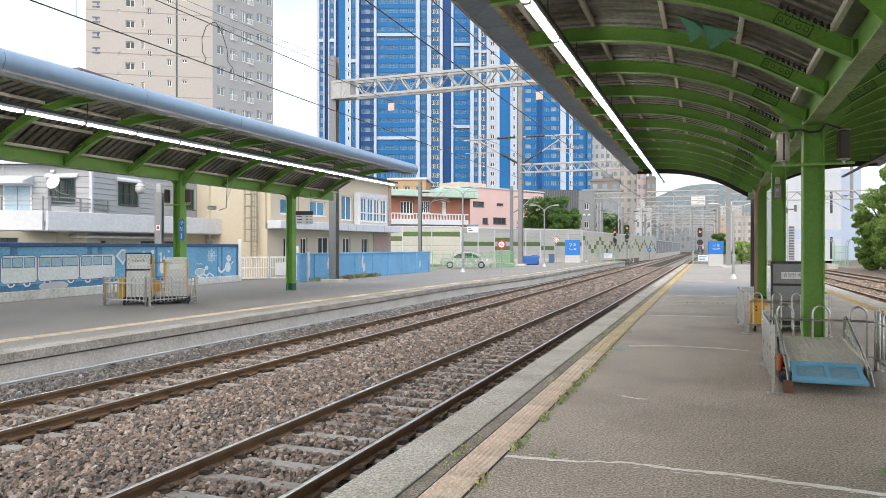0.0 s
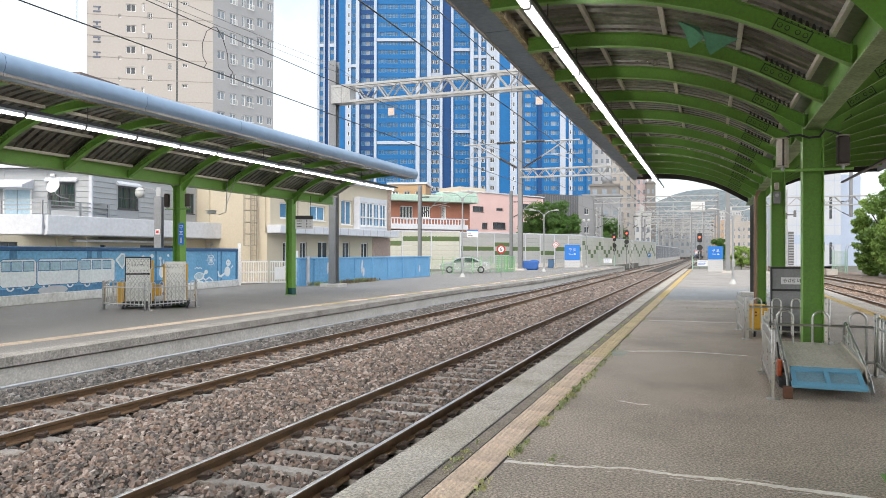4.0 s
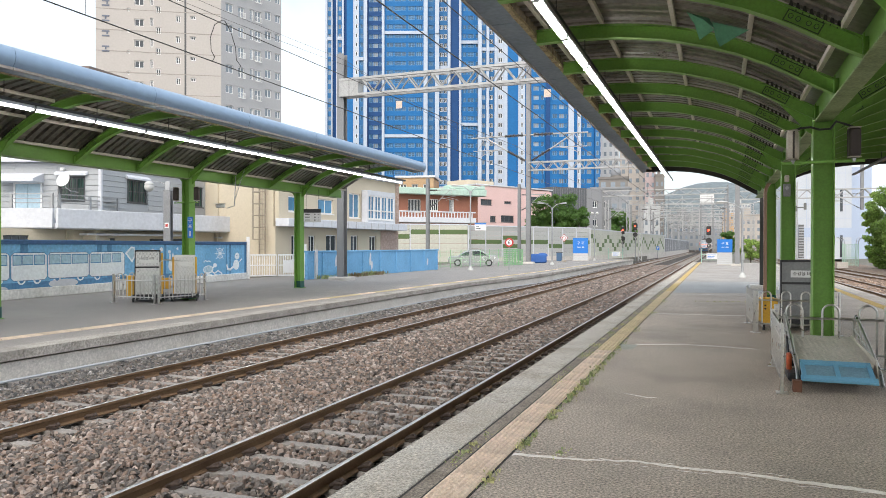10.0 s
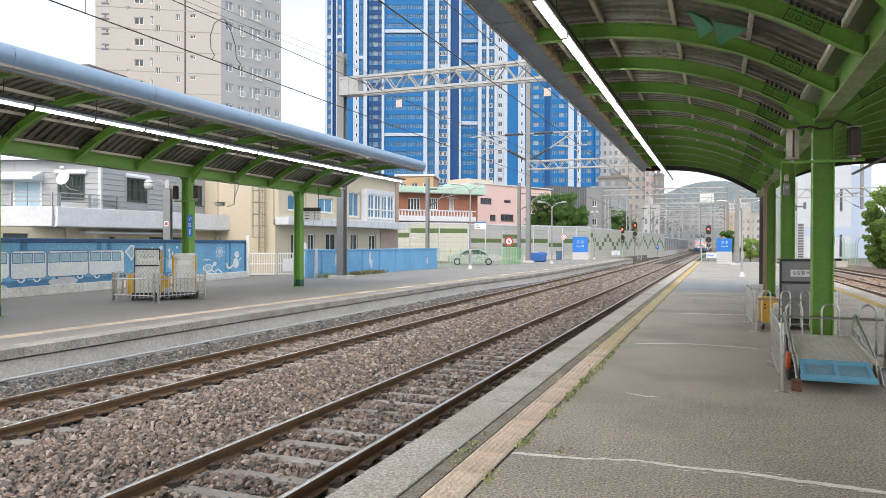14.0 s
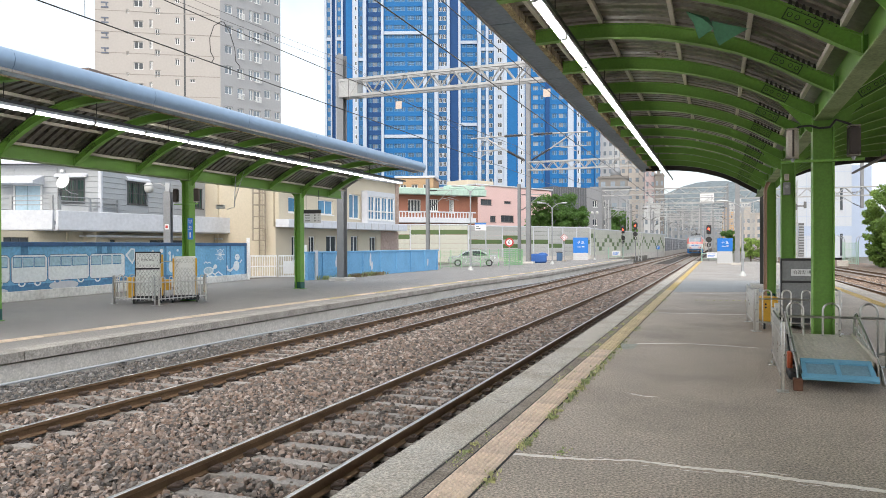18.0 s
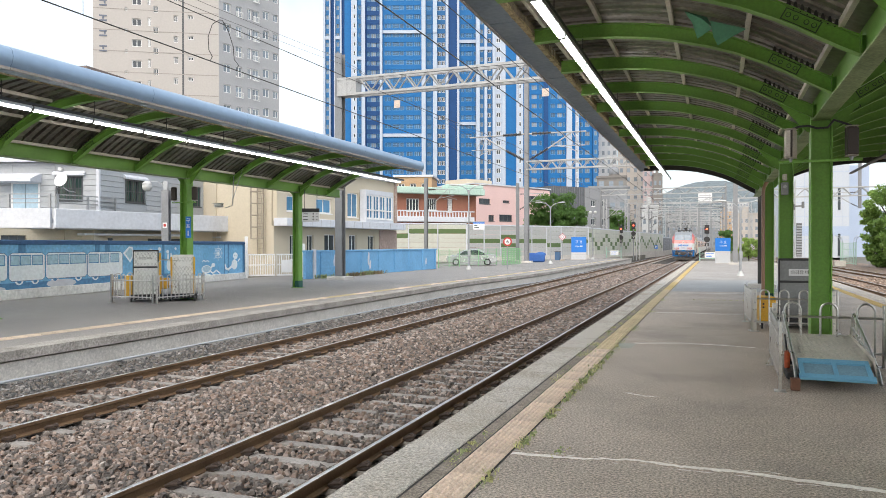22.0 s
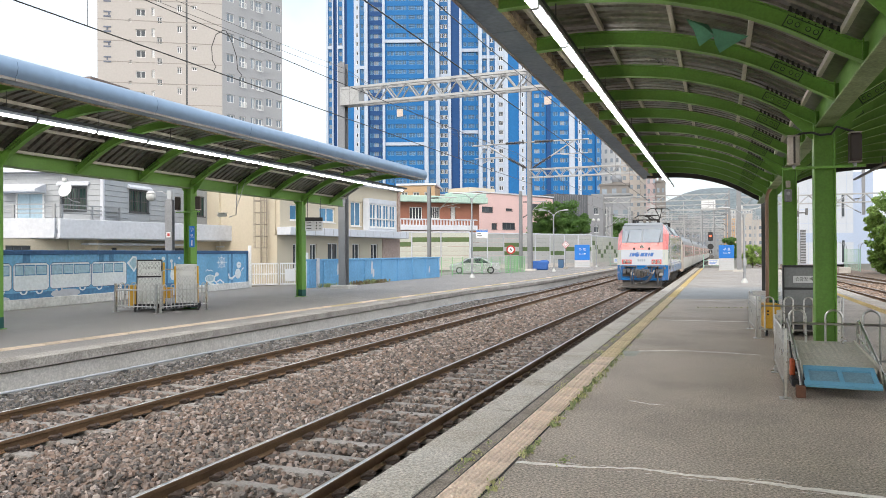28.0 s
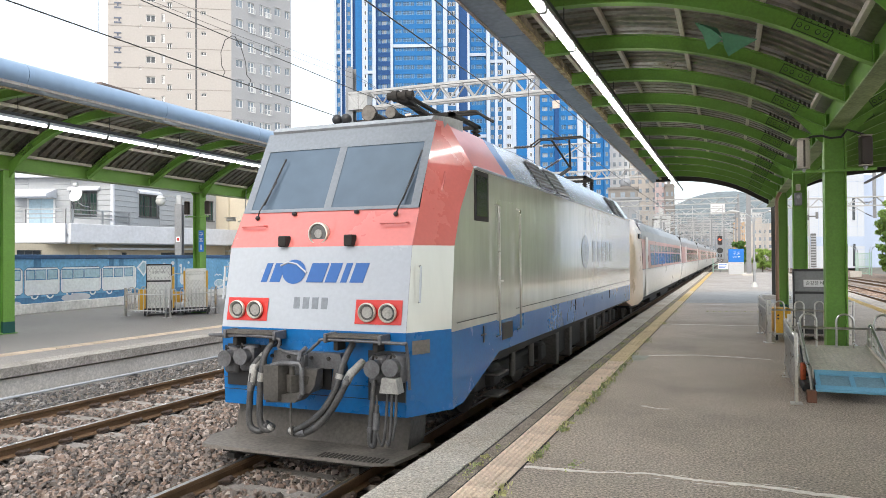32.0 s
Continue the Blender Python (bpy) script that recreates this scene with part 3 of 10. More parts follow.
# ---- canopies ----
GREEN = surf("green_paint", (0.165, 0.35, 0.055), (0.11, 0.235, 0.042), rough=0.5, big=1.2, fine=30, bump=0.05, stain=0.35)
GREEN_FADED = surf("green_paint_faded", (0.27, 0.36, 0.16), (0.12, 0.19, 0.07), rough=0.6, big=1.6, fine=25, bump=0.06, stain=0.9)
GREEN_DARK = surf("dark_green_paint", (0.012, 0.09, 0.075), (0.01, 0.06, 0.05), rough=0.5, big=2, fine=30, bump=0.05)
PURLIN = surf("primer_steel", (0.56, 0.53, 0.45), (0.42, 0.39, 0.33), rough=0.6, big=2, fine=30, bump=0.05)
SHEET = surf("roof_sheet", (0.22, 0.205, 0.17), (0.05, 0.042, 0.034), rough=0.32, metal=0.72, big=0.9, fine=14, bump=0.06, stain=0.85)
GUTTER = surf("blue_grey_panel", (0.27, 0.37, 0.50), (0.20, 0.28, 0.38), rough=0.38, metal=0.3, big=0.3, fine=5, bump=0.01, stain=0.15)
RUSTY = surf("rusty_strip", (0.25, 0.20, 0.13), (0.06, 0.04, 0.026), rough=0.9, big=3, fine=30, bump=0.4, stain=0.8)
GALV = surf("galvanised", (0.40, 0.41, 0.42), (0.28, 0.28, 0.29), rough=0.45, metal=0.75, big=2, fine=30, bump=0.04)
BLACK = surf("black_plastic", (0.02, 0.02, 0.022), (0.03, 0.03, 0.03), rough=0.45, big=3, fine=40, bump=0.05)
BOLT = surf("bolt_green", (0.045, 0.085, 0.025), (0.025, 0.045, 0.015), rough=0.5, big=8, fine=40, bump=0.1)
SPK_DARK = surf("closure_dark", (0.03, 0.028, 0.025), (0.05, 0.045, 0.04), rough=0.8, big=4, fine=30, bump=0.1)
DRIP = surf("drip_grey", (0.30, 0.27, 0.24), (0.16, 0.14, 0.12), rough=0.6, big=2.0, fine=20, bump=0.05, stain=0.6)
RUST_LIP = surf("rusty_lip", (0.40, 0.32, 0.17), (0.10, 0.06, 0.03), rough=0.9, big=5, fine=30, bump=0.4, stain=1.0)
# stained blue-grey, darkened below the gutter's tone for the downward face's shade
SOFFIT = surf("soffit_shaded_dirty", (0.16, 0.205, 0.25), (0.10, 0.13, 0.16), rough=0.6, big=0.8, fine=12, bump=0.05, stain=0.6)
TUBE = glow("lit_tube", (1.0, 0.985, 0.96), 13.0)
STAINLESS = surf("stainless", (0.60, 0.585, 0.56), (0.44, 0.42, 0.395), rough=0.3, metal=1.0, big=3, fine=40, bump=0.03, stain=0.4)

ARCH = [(0.08, 0.01), (0.27, 0.11), (0.49, 0.24), (0.84, 0.45), (1.2, 0.635), (1.72, 0.82), (2.25, 0.96), (2.75, 1.04), (3.2, 1.075), (3.65, 1.09), (4.1, 1.085)]


def arch(d):
    """Height of a rib's underside above the beam's, at a distance from the column line."""
    x, z = zip(*ARCH)
    return float(np.interp(d, x, z))


def canopy(name, cx, zb, ze, y0, y1, ribs, columns, reach, halves, light_ys, lit, label, end_rib=None):
    """A butterfly canopy on one row of columns: ribs that curve up and outward to gutters along both edges.
    zb: height of the long beam, ze: level from which the edge panels and lamps are set."""
    c = thing(name, (0, 0, 0), label, "platform canopy", kind="structure")
    # the long beam: an I section
    part("long_beam", Geo().box(cx - 0.125, cx + 0.125, y0, y1, zb - 0.02, zb + 0.01, 0.006), GREEN_FADED, c, "faded, streaked beam flange")
    part("long_beam_web", Geo().box(cx - 0.06, cx + 0.06, y0, y1, zb + 0.01, zb + 0.36), GREEN, c)
    for y in columns:
        col = thing("canopy_column", (cx, y, 0), "light green steel column carrying the canopy", "column", "canopy columns")
        out = [(-0.15, -0.15), (-0.132, -0.15), (-0.132, -0.01), (0.132, -0.01), (0.132, -0.15), (0.15, -0.15), (0.15, 0.15), (0.132, 0.15), (0.132, 0.01), (-0.132, 0.01), (-0.132, 0.15), (-0.15, 0.15)]
        part("shaft", Geo().prism(out, 0.02, zb - 0.02, "z"), GREEN, col)
        part("base_plate", Geo().box(-0.2, 0.2, -0.2, 0.2, 0.0, 0.02, 0.004), GREEN, col)
        out = [(1.016 * x + (0.003 if x > 0.14 else -0.003 if x < -0.14 else 0), y * 1.02 + (0.002 if y > 0 else -0.002)) for x, y in out]
        part("painted_foot", Geo().prism(out, 0.02, 0.30, "z"), GREEN_DARK, col, "dark green painted foot")
        g = Geo()
        for s in (-1, 1):
            g.prism([(s * 0.152, zb - 0.20), (s * 0.20, zb - 0.18), (s * 0.62, zb + 0.30), (s * 0.46, zb + 0.34), (s * 0.152, zb + 0.20)], -0.008, 0.008)
        part("head_bracket", g, GREEN, col)
    for y in ribs:
        for s in halves:
            rib = new("rib")
            rib.parent, rib.location = c, (cx, y, zb)
            rib.scale = (s, 1, 1)
            ds = [0.12, 0.2, 0.3, 0.42, 0.54, 0.75, 0.95, 1.3, 1.63, 2.0, 2.3, 2.6, 2.9, 3.2, 3.5, 3.8, reach - 0.53]
            deep = lambda d: 0.19
            low, high = [(d, arch(d)) for d in ds], [(d, arch(d) + deep(d)) for d in ds]
            g = Geo().prism(low + high[::-1], -0.007, 0.007)
            for pts in (low, high):
                v = []
                for d, z in pts:
                    v += [(d, -0.065, z), (d, 0.065, z), (d, 0.065, z + 0.012), (d, -0.065, z + 0.012)]
                n = len(pts)
                f = [(4 * i + a, 4 * i + (a + 1) % 4, 4 * i + 4 + (a + 1) % 4, 4 * i + 4 + a) for i in range(n - 1) for a in range(4)]
                g.add(v, f + [(0, 1, 2, 3), (4 * n - 4, 4 * n - 3, 4 * n - 2, 4 * n - 1)])
            g.box(0.108, 0.122, -0.075, 0.075, arch(0.12), arch(0.12) + 0.23)
            g.prism([(0.06, 0.012), (0.108, arch(0.1)), (0.108, 0.24), (0.06, 0.24)], -0.006, 0.006)
            key = "rib_mesh_%s" % name
            if key not in MESHES:
                MESHES[key] = mesh_of("rib_web", g, GREEN)
            part("rib_web", MESHES[key], None, rib)
            if "plate" not in MESHES:
                p = Geo()
                for w in (-1, 1):
                    p.box(-0.205, 0.205, w * 0.008, w * 0.012, -0.068, 0.068, m=1)
                    p.box(-0.19, 0.19, w * 0.012, w * 0.020, -0.055, 0.055, 0.003)
                    for b in (-0.145, -0.06, 0.06, 0.145):
                        p.cyl((b, w * 0.02, 0.0), (b, w * 0.026, 0.0), 0.030, 10, m=1)
                        p.cyl((b, w * 0.026, 0.0), (b, w * 0.044, 0.0), 0.020, 6)
                p.turn(Matrix.Translation((0.68, 0, arch(0.68) + 0.105)) @ Matrix.Rotation(radians(-30), 4, "Y"))
                MESHES["plate"] = mesh_of("splice_plate", p, [GREEN, BOLT])
            part("splice_plate", MESHES["plate"], None, rib)
            if "comb" not in MESHES:
                p = Geo()
                for b in range(8):
                    d = 0.34 + 0.066 * b
                    z = arch(d) + deep(d) + 0.012
                    p.prism([(d - 0.024, z - 0.02), (d + 0.024, z), (d + 0.01, z + 0.07), (d - 0.01, z + 0.065)], -0.05, 0.05)
                p.prism([(0.31, arch(0.31) + deep(0.31)), (0.83, arch(0.83) + deep(0.83)), (0.83, arch(0.83) + deep(0.83) + 0.02), (0.31, arch(0.31) + deep(0.31) + 0.02)], -0.05, 0.05)
                MESHES["comb"] = mesh_of("sheet_closure", p, SPK_DARK, smooth=False)
            part("sheet_closure", MESHES["comb"], None, rib)
    lines = [(y0, ribs[0])] + list(zip(ribs, ribs[1:])) + [(ribs[-1], y1)]
    for s in halves:
        # purlins from rib to rib
        for d in (0.30, 1.16, 2.12, 3.13, 3.95):
            z = zb + arch(d) + 0.20
            for a, b in lines:
                if b - a > 0.3:
                    part("purlin", Geo().box(cx + s * d - 0.03, cx + s * d + 0.03, a + 0.07, b - 0.07, z, z + 0.075, 0.006), PURLIN, c)
        # trapezoidal roof sheets, their troughs running across
        g, prof, y = Geo(), [], y0
        while y < y1:
            prof += [(y, 0.0), (y + 0.15, 0.0), (y + 0.175, 0.075), (y + 0.225, 0.075)]
            y += 0.25
        ds = [0.26, 0.54, 0.92, 1.3, 1.63, 2.0, 2.3, 2.6, 2.9, 3.2, 3.5, 3.8, reach - 0.3]
        n = len(prof)
        v = [(cx + s * d, a, zb + arch(d) + 0.278 + h) for d in ds for a, h in prof]
        g.add(v, [(r * n + i, r * n + i + 1, r * n + n + i + 1, r * n + n + i) for r in range(len(ds) - 1) for i in range(n - 1)])
        part("roof_sheet", g, SHEET, c, "dull corrugated metal sheet")
        # the last rib, drawn near-black: the shade of its silhouette is in the colour
        if end_rib:
            v = []
            for d in [0.1] + ds:
                z = zb + arch(d)
                v.append([(cx + s * d, end_rib - 0.04, z), (cx + s * d, end_rib + 0.04, z), (cx + s * d, end_rib + 0.04, z + 0.30), (cx + s * d, end_rib - 0.04, z + 0.30)])
            part("end_flashing", Geo().loft(v), SPK_DARK, c, "last rib as a dark silhouette, its shade in the colour")
        # valley gutter over the beam
        v = [(-0.02, 0.365), (0.10, 0.365), (0.34, 0.46), (0.34, 0.49), (-0.02, 0.40)]
        part("valley_flashing", Geo().prism([(cx + s * d, zb + z) for d, z in v], y0, y1), SHEET, c)
        # edge gutter in lengths
        e = reach
        out = [(e - 0.46, 1.14), (e - 0.05, 1.10), (e + 0.02, 1.19), (e + 0.05, 1.31), (e + 0.02, 1.43), (e - 0.08, 1.51), (e - 0.22, 1.55), (e - 0.46, 1.55)]
        y = y0
        while y < y1 - 0.1:
            q = min(y + 3.59, y1)
            part("gutter_panel", Geo().prism([(cx + s * d, ze + z) for d, z in out], y, q), GUTTER, c, "blue-grey metal edge panel")
            part("soffit_panel", Geo().box(cx + s * (e - 0.455), cx + s * (e - 0.06), y, q - 0.015, ze + 1.085, ze + 1.10), SOFFIT, c, "dirty blue-grey soffit panel, darkened as a shaded underside")
            part("drip_edge", Geo().box(cx + s * (e - 0.058), cx + s * (e - 0.02), y, q, ze + 1.06, ze + 1.115, 0.006), DRIP, c, "grey drip edge")
            y += 3.6
        # rust-eaten flashing: a ragged ochre lip below a fluted upright sheet
        g, lip, rnd, y = Geo(), Geo(), random.Random(4), y0
        while y < y1 - 0.05:
            w = min(rnd.uniform(0.08, 0.16), y1 - y)
            k = rnd.uniform(0, 0.014)
            g.box(cx + s * (e - 0.50 - k), cx + s * (e - 0.462), y, y + w * 0.9, ze + 1.12, ze + 1.40)
            y += w
        y = y0
        while y < y1 - 0.05:
            w = min(rnd.uniform(0.10, 0.5), y1 - y)
            lip.box(cx + s * (e - 0.52 - rnd.uniform(0, 0.02)), cx + s * (e - 0.458), y, y + w, ze + 1.075 - rnd.uniform(0, 0.022), ze + 1.118)
            y += w
        part("flashing_sheet", g, RUSTY, c, "rust-stained fluted flashing")
        part("rusty_lip", lip, RUST_LIP, c, "flaking ochre lip of the flashing")
        # conduit above the lamps
        d = 3.39
        g = Geo().box(cx + s * d - 0.05, cx + s * d + 0.05, y0, y1, ze + 0.68, ze + 0.74, 0.006)
        part("cable_tray", g, BLACK, c, "dark cable tray above the lamps")
        for y in ribs:
            part("hanger_rod", Geo().cyl((cx + s * d, y, ze + 0.74), (cx + s * d, y, zb + 1.12), 0.008, 6), BLACK, c)
    if "tube" not in MESHES:
        MESHES["house"] = mesh_of("housing", Geo().box(-0.06, 0.06, -0.76, 0.76, 0.02, 0.085, 0.01), GALV)
        MESHES["tube"] = mesh_of("tube", Geo().box(-0.045, 0.045, -0.745, 0.745, -0.03, 0.02, 0.018), TUBE)
        MESHES["cap"] = mesh_of("end_cap", Geo().box(-0.047, 0.047, -0.012, 0.012, -0.033, 0.022, 0.008), GALV_DARK)
    for s in lit:
        for y in light_ys:
            lamp = thing("tube_light", (cx + s * 3.39, y, ze + 0.59), "lit white tube light under the canopy", "light", "canopy tube lights")
            part("housing", MESHES["house"], None, lamp)
            part("tube", MESHES["tube"], None, lamp, "glowing white tube")
            for k in (-0.755, 0.755):
                part("end_cap", MESHES["cap"], None, lamp, at=Matrix.Translation((0, k, 0)))
    return c


MESHES = {}
CX_R, ZB_R, ZE_R, CX_L, ZB_L = 1.53, 3.82, 3.93, -16.85, 4.10
canopy("canopy_near", CX_R, ZB_R, ZE_R, -11.8, 31.8, [12.6 + 2.0 * k for k in range(-12, 9)], [-5.4, 0.6, 6.6, 12.6, 18.6, 24.6], 4.65, (-1, 1),
       [6.75 + 1.55 * k for k in range(-11, 16)], (-1,), "green steel butterfly canopy with arched ribs over the platform", 30.6)
canopy("canopy_far", CX_L, ZB_L, ZB_L, -1.2, 29.8, [26.25 + 2.3 * k for k in range(-11, 2)], [12.36, 19.4, 26.25], 4.4, (1, -1),
       [0.75 + 1.55 * k for k in range(19)], (1, -1), "green steel canopy with blue-grey edge across the tracks")


# ---- the town behind the platforms ----
FRAME_W = surf("white_frame", (0.78, 0.78, 0.77), (0.62, 0.62, 0.61), rough=0.5, big=2, fine=20, bump=0.03, stain=0.3)
FRAME_D = surf("dark_frame", (0.07, 0.075, 0.08), (0.04, 0.04, 0.045), rough=0.5, big=2, fine=20, bump=0.03)
GLASS_D = glass("pane_dark", (0.05, 0.06, 0.07))
GLASS_B = glass("pane_blue", (0.09, 0.24, 0.40))
GLASS_G = glass("pane_green", (0.03, 0.07, 0.06))
GLASS_P = glass("pane_pale", (0.22, 0.26, 0.30))


def window_grid(w, h, e, cols, rows, y0, y1, panes):
    """A window as one frame with sunk panes (or open lights) between its bars."""
    bars = lambda L, n: sorted({0.0, L, *[q for k in range(n) for q in (e + k * (L - e) / n, (k + 1) * (L - e) / n)]})
    xs, zs = bars(w, cols), bars(h, rows)
    g, nx = Geo(), len(xs)
    front = [(x, y0, z) for z in zs for x in xs]
    g.v.extend(front)
    for j in range(len(zs) - 1):
        for i in range(nx - 1):
            q = (j * nx + i, j * nx + i + 1, (j + 1) * nx + i + 1, (j + 1) * nx + i)
            if i % 2 and j % 2:
                k = len(g.v)
                g.v.extend((g.v[a][0], y1, g.v[a][2]) for a in q)
                for a in range(4):
                    g.f.append((q[a], q[(a + 1) % 4], k + (a + 1) % 4, k + a))
                    g.m.append(0)
                if panes:
                    g.f.append((k, k + 1, k + 2, k + 3))
                    g.m.append(1)
            else:
                g.f.append(q)
                g.m.append(0)
    return g


def wall_cells(g, L0, L, z0, z1, holes, y0, y1, m=0):
    """A wall with openings through it, built of the blocks between them."""
    key = lambda q: round(q, 4)
    xs = sorted(x for x in {key(q) for q in (L0, L, *[h[0] for h in holes], *[h[1] for h in holes])} if key(L0) <= x <= key(L))
    zs = sorted(z for z in {key(q) for q in (z0, z1, *[h[2] for h in holes], *[h[3] for h in holes])} if key(z0) <= z <= key(z1))
    nx, nz = len(xs), len(zs)
    solid = np.ones((nx + 1, nz + 1), bool)
    solid[0, :] = solid[nx, :] = False
    solid[:, 0] = solid[:, nz] = False
    xa, za = np.array(xs), np.array(zs)
    for a, b, lo, hi in holes:
        i0, i1 = np.searchsorted(xa, (key(a), key(b)))
        j0, j1 = np.searchsorted(za, (key(lo), key(hi)))
        solid[i0 + 1:i1 + 1, j0 + 1:j1 + 1] = False
    v = [(x, y, z) for y in (y0, y1) for z in zs for x in xs]
    at = lambda i, j, s: s * nx * nz + j * nx + i
    f = []
    for i in range(nx + 1):
        for j in range(nz + 1):
            if solid[i, j]:
                f.append((at(i - 1, j - 1, 0), at(i, j - 1, 0), at(i, j, 0), at(i - 1, j, 0)))
                f.append((at(i - 1, j - 1, 1), at(i - 1, j, 1), at(i, j, 1), at(i, j - 1, 1)))
            if i and j < nz + 1 and j and solid[i, j] != solid[i - 1, j]:
                f.append((at(i - 1, j - 1, 0), at(i - 1, j, 0), at(i - 1, j, 1), at(i - 1, j - 1, 1)))
            if j and i and solid[i, j] != solid[i, j - 1]:
                f.append((at(i - 1, j - 1, 0), at(i, j - 1, 0), at(i, j - 1, 1), at(i - 1, j - 1, 1)))
    used = sorted({q for face in f for q in face})
    new_at = {q: k for k, q in enumerate(used)}
    return g.add([v[q] for q in used], [tuple(new_at[q] for q in face) for face in f], m)


def local(parent, x, y, heading, z=0.0):
    return parent.matrix_basis.inverted() @ pose(x, y, z, 0, 0, heading)


def facade(parent, at, L0, L, z0, z1, holes, wall, frame=FRAME_W, pane=GLASS_D, thick=0.3, deep=0.10, edge=0.06, mullion=1, name="wall", label="", sill=True):
    """A wall in its own frame (x along it, y into the house) with framed windows in its openings."""
    w = part(name, wall_cells(Geo(), L0, L, z0, z1, holes, 0.0, thick), wall, parent, label, at)
    for a, b, lo, hi in holes:
        key = ("window", round(b - a, 2), round(hi - lo, 2), frame.name, pane.name, deep)
        if key not in MESHES:
            u, v = b - a, hi - lo
            g = window_grid(u, v, edge, mullion + 1, 1, deep, deep + 0.06, False)
            MESHES[key] = (mesh_of("window", g, frame, smooth=False), mesh_of("pane", Geo().box(edge * 0.5, u - edge * 0.5, deep + 0.03, deep + 0.05, edge * 0.5, v - edge * 0.5), pane, smooth=False))
        fr, pn = MESHES[key]
        win = part("window", fr, None, parent, at=at @ Matrix.Translation((a, 0, lo)))
        part("pane", pn, None, win)
        if sill:
            part("sill", Geo().box(-0.04, b - a + 0.04, -0.05, deep + 0.02, -0.06, -0.002), frame, win)
    return w


# -- the beige apartment tower --
APT = surf("apartment_beige", (0.44, 0.41, 0.385), (0.36, 0.335, 0.315), rough=0.8, big=0.15, fine=4, bump=0.03, stain=0.15)
# greyer copy of the beige render: the side face's shade is in the colour
APT_SHADE = surf("apartment_shaded", (0.38, 0.38, 0.39), (0.32, 0.32, 0.33), rough=0.8, big=0.15, fine=4, bump=0.03, stain=0.15)
APT_LINE = surf("apartment_joint", (0.31, 0.285, 0.26), (0.27, 0.25, 0.23), rough=0.8, big=0.3, fine=4, bump=0.0)
SLATE = surf("slate_blue_letters", (0.13, 0.15, 0.20), (0.11, 0.13, 0.17), rough=0.6, big=0.5, fine=6, bump=0.0)
tower = thing("apartment_tower", pose(-78.2, 72.1, 0), "tall beige apartment tower, its side greyed as shade, beyond the houses", "apartment building")
fl = [3.16 + 2.84 * k for k in range(23)]
holes = []
for z in fl:
    holes += [(4.93, 6.16, z, z + 1.0), (6.95, 7.38, z + 0.07, z + 1.2), (7.68, 8.33, z - 0.9, z), (10.30, 10.88, z + 0.8, z + 1.7), (12.2, 12.9, z + 1.3, z + 1.8),
              (4.0, 4.36, z + 1.9, z + 2.4)]
at = local(tower, -78.2, 72.1, 31.2)
facade(tower, at, 0, 16.25, 0, 70, holes, APT, FRAME_W, GLASS_D, 0.4, 0.12, 0.09, 1, label="beige rendered front", sill=False)
for k in range(24):
    part("joint_line", Geo().box(0.01, 16.2, -0.02, 0.0, 2.45 + 2.84 * k, 2.55 + 2.84 * k), APT_LINE, tower, at=at)
part("shaft_groove", Geo().box(11.42, 11.66, -0.015, 0.005, 0, 70), FRAME_D, tower, at=at)
for k, z in enumerate((27.9, 29.95, 32.0, 34.05, 36.1)):
    for a, b, lo, hi in ((0.8, 1.75, 0.62, 0.82), (0.8, 1.75, 0.0, 0.2), (1.18 + 0.2 * (k % 2), 1.38 + 0.2 * (k % 2), 0.3, 0.61)):
        part("sign_bar", Geo().box(a, b, -0.06, 0, z + lo, z + hi), SLATE, tower, "slate blue bar of a building sign", at)
at2 = local(tower, -64.3, 80.5, 71.8)
holes = []
for z in fl:
    holes += [(0.74, 1.95, z + 0.05, z + 1.2), (7.35, 8.45, z + 0.5, z + 1.7), (9.2, 10.1, z + 0.5, z + 1.6), (4.72, 5.35, z - 0.2, z + 1.35), (2.75, 3.77, z - 0.3, z + 1.2), (5.55, 6.65, z - 0.2, z + 1.3)]
facade(tower, at2, 0.02, 10.3, 0, 70, holes, APT_SHADE, FRAME_W, GLASS_P, 0.4, 0.12, 0.09, 1, label="rendered side, greyed as shade", sill=False)
rail = wall_cells(Geo(), 0.0, 1.11, -0.05, 0.76, [(0.03 + 0.18 * i, 0.18 + 0.18 * i, 0.02, 0.70) for i in range(6)], -0.28, -0.24)
rm = mesh_of("balcony_rail", rail, FRAME_W, smooth=False)
for z in fl:
    for x in (2.7, 5.55):
        part("balcony_rail", rm, None, tower, at=at2 @ Matrix.Translation((x, 0, z - 0.35)))
g = Geo().add([(*p, z) for z in (0, 69.9) for p in ((0.4, 0.6), (13.5, 8.9), (16.45, 18.2), (3.6, 16.0))], [(0, 1, 5, 4), (1, 2, 6, 5), (2, 3, 7, 6), (3, 0, 4, 7), (4, 5, 6, 7)])
part("core", g, APT_SHADE, tower)

# -- the blue towers --
BT_BLUE = surf("tower_blue", (0.012, 0.138, 0.365), (0.010, 0.112, 0.30), rough=0.6, spec=0.25, big=0.08, fine=2, bump=0.0, stain=0.3)
# deep blue strips; the tone also paints the shade of turned-away and recessed ones
BT_DEEP_SHADE = surf("tower_deep_shaded_blue", (0.012, 0.065, 0.20), (0.01, 0.052, 0.16), rough=0.6, spec=0.25, big=0.08, fine=2, bump=0.0, stain=0.3)
BT_MID = surf("tower_mid_blue", (0.032, 0.145, 0.33), (0.026, 0.12, 0.28), rough=0.6, spec=0.25, big=0.08, fine=2, bump=0.0, stain=0.3)
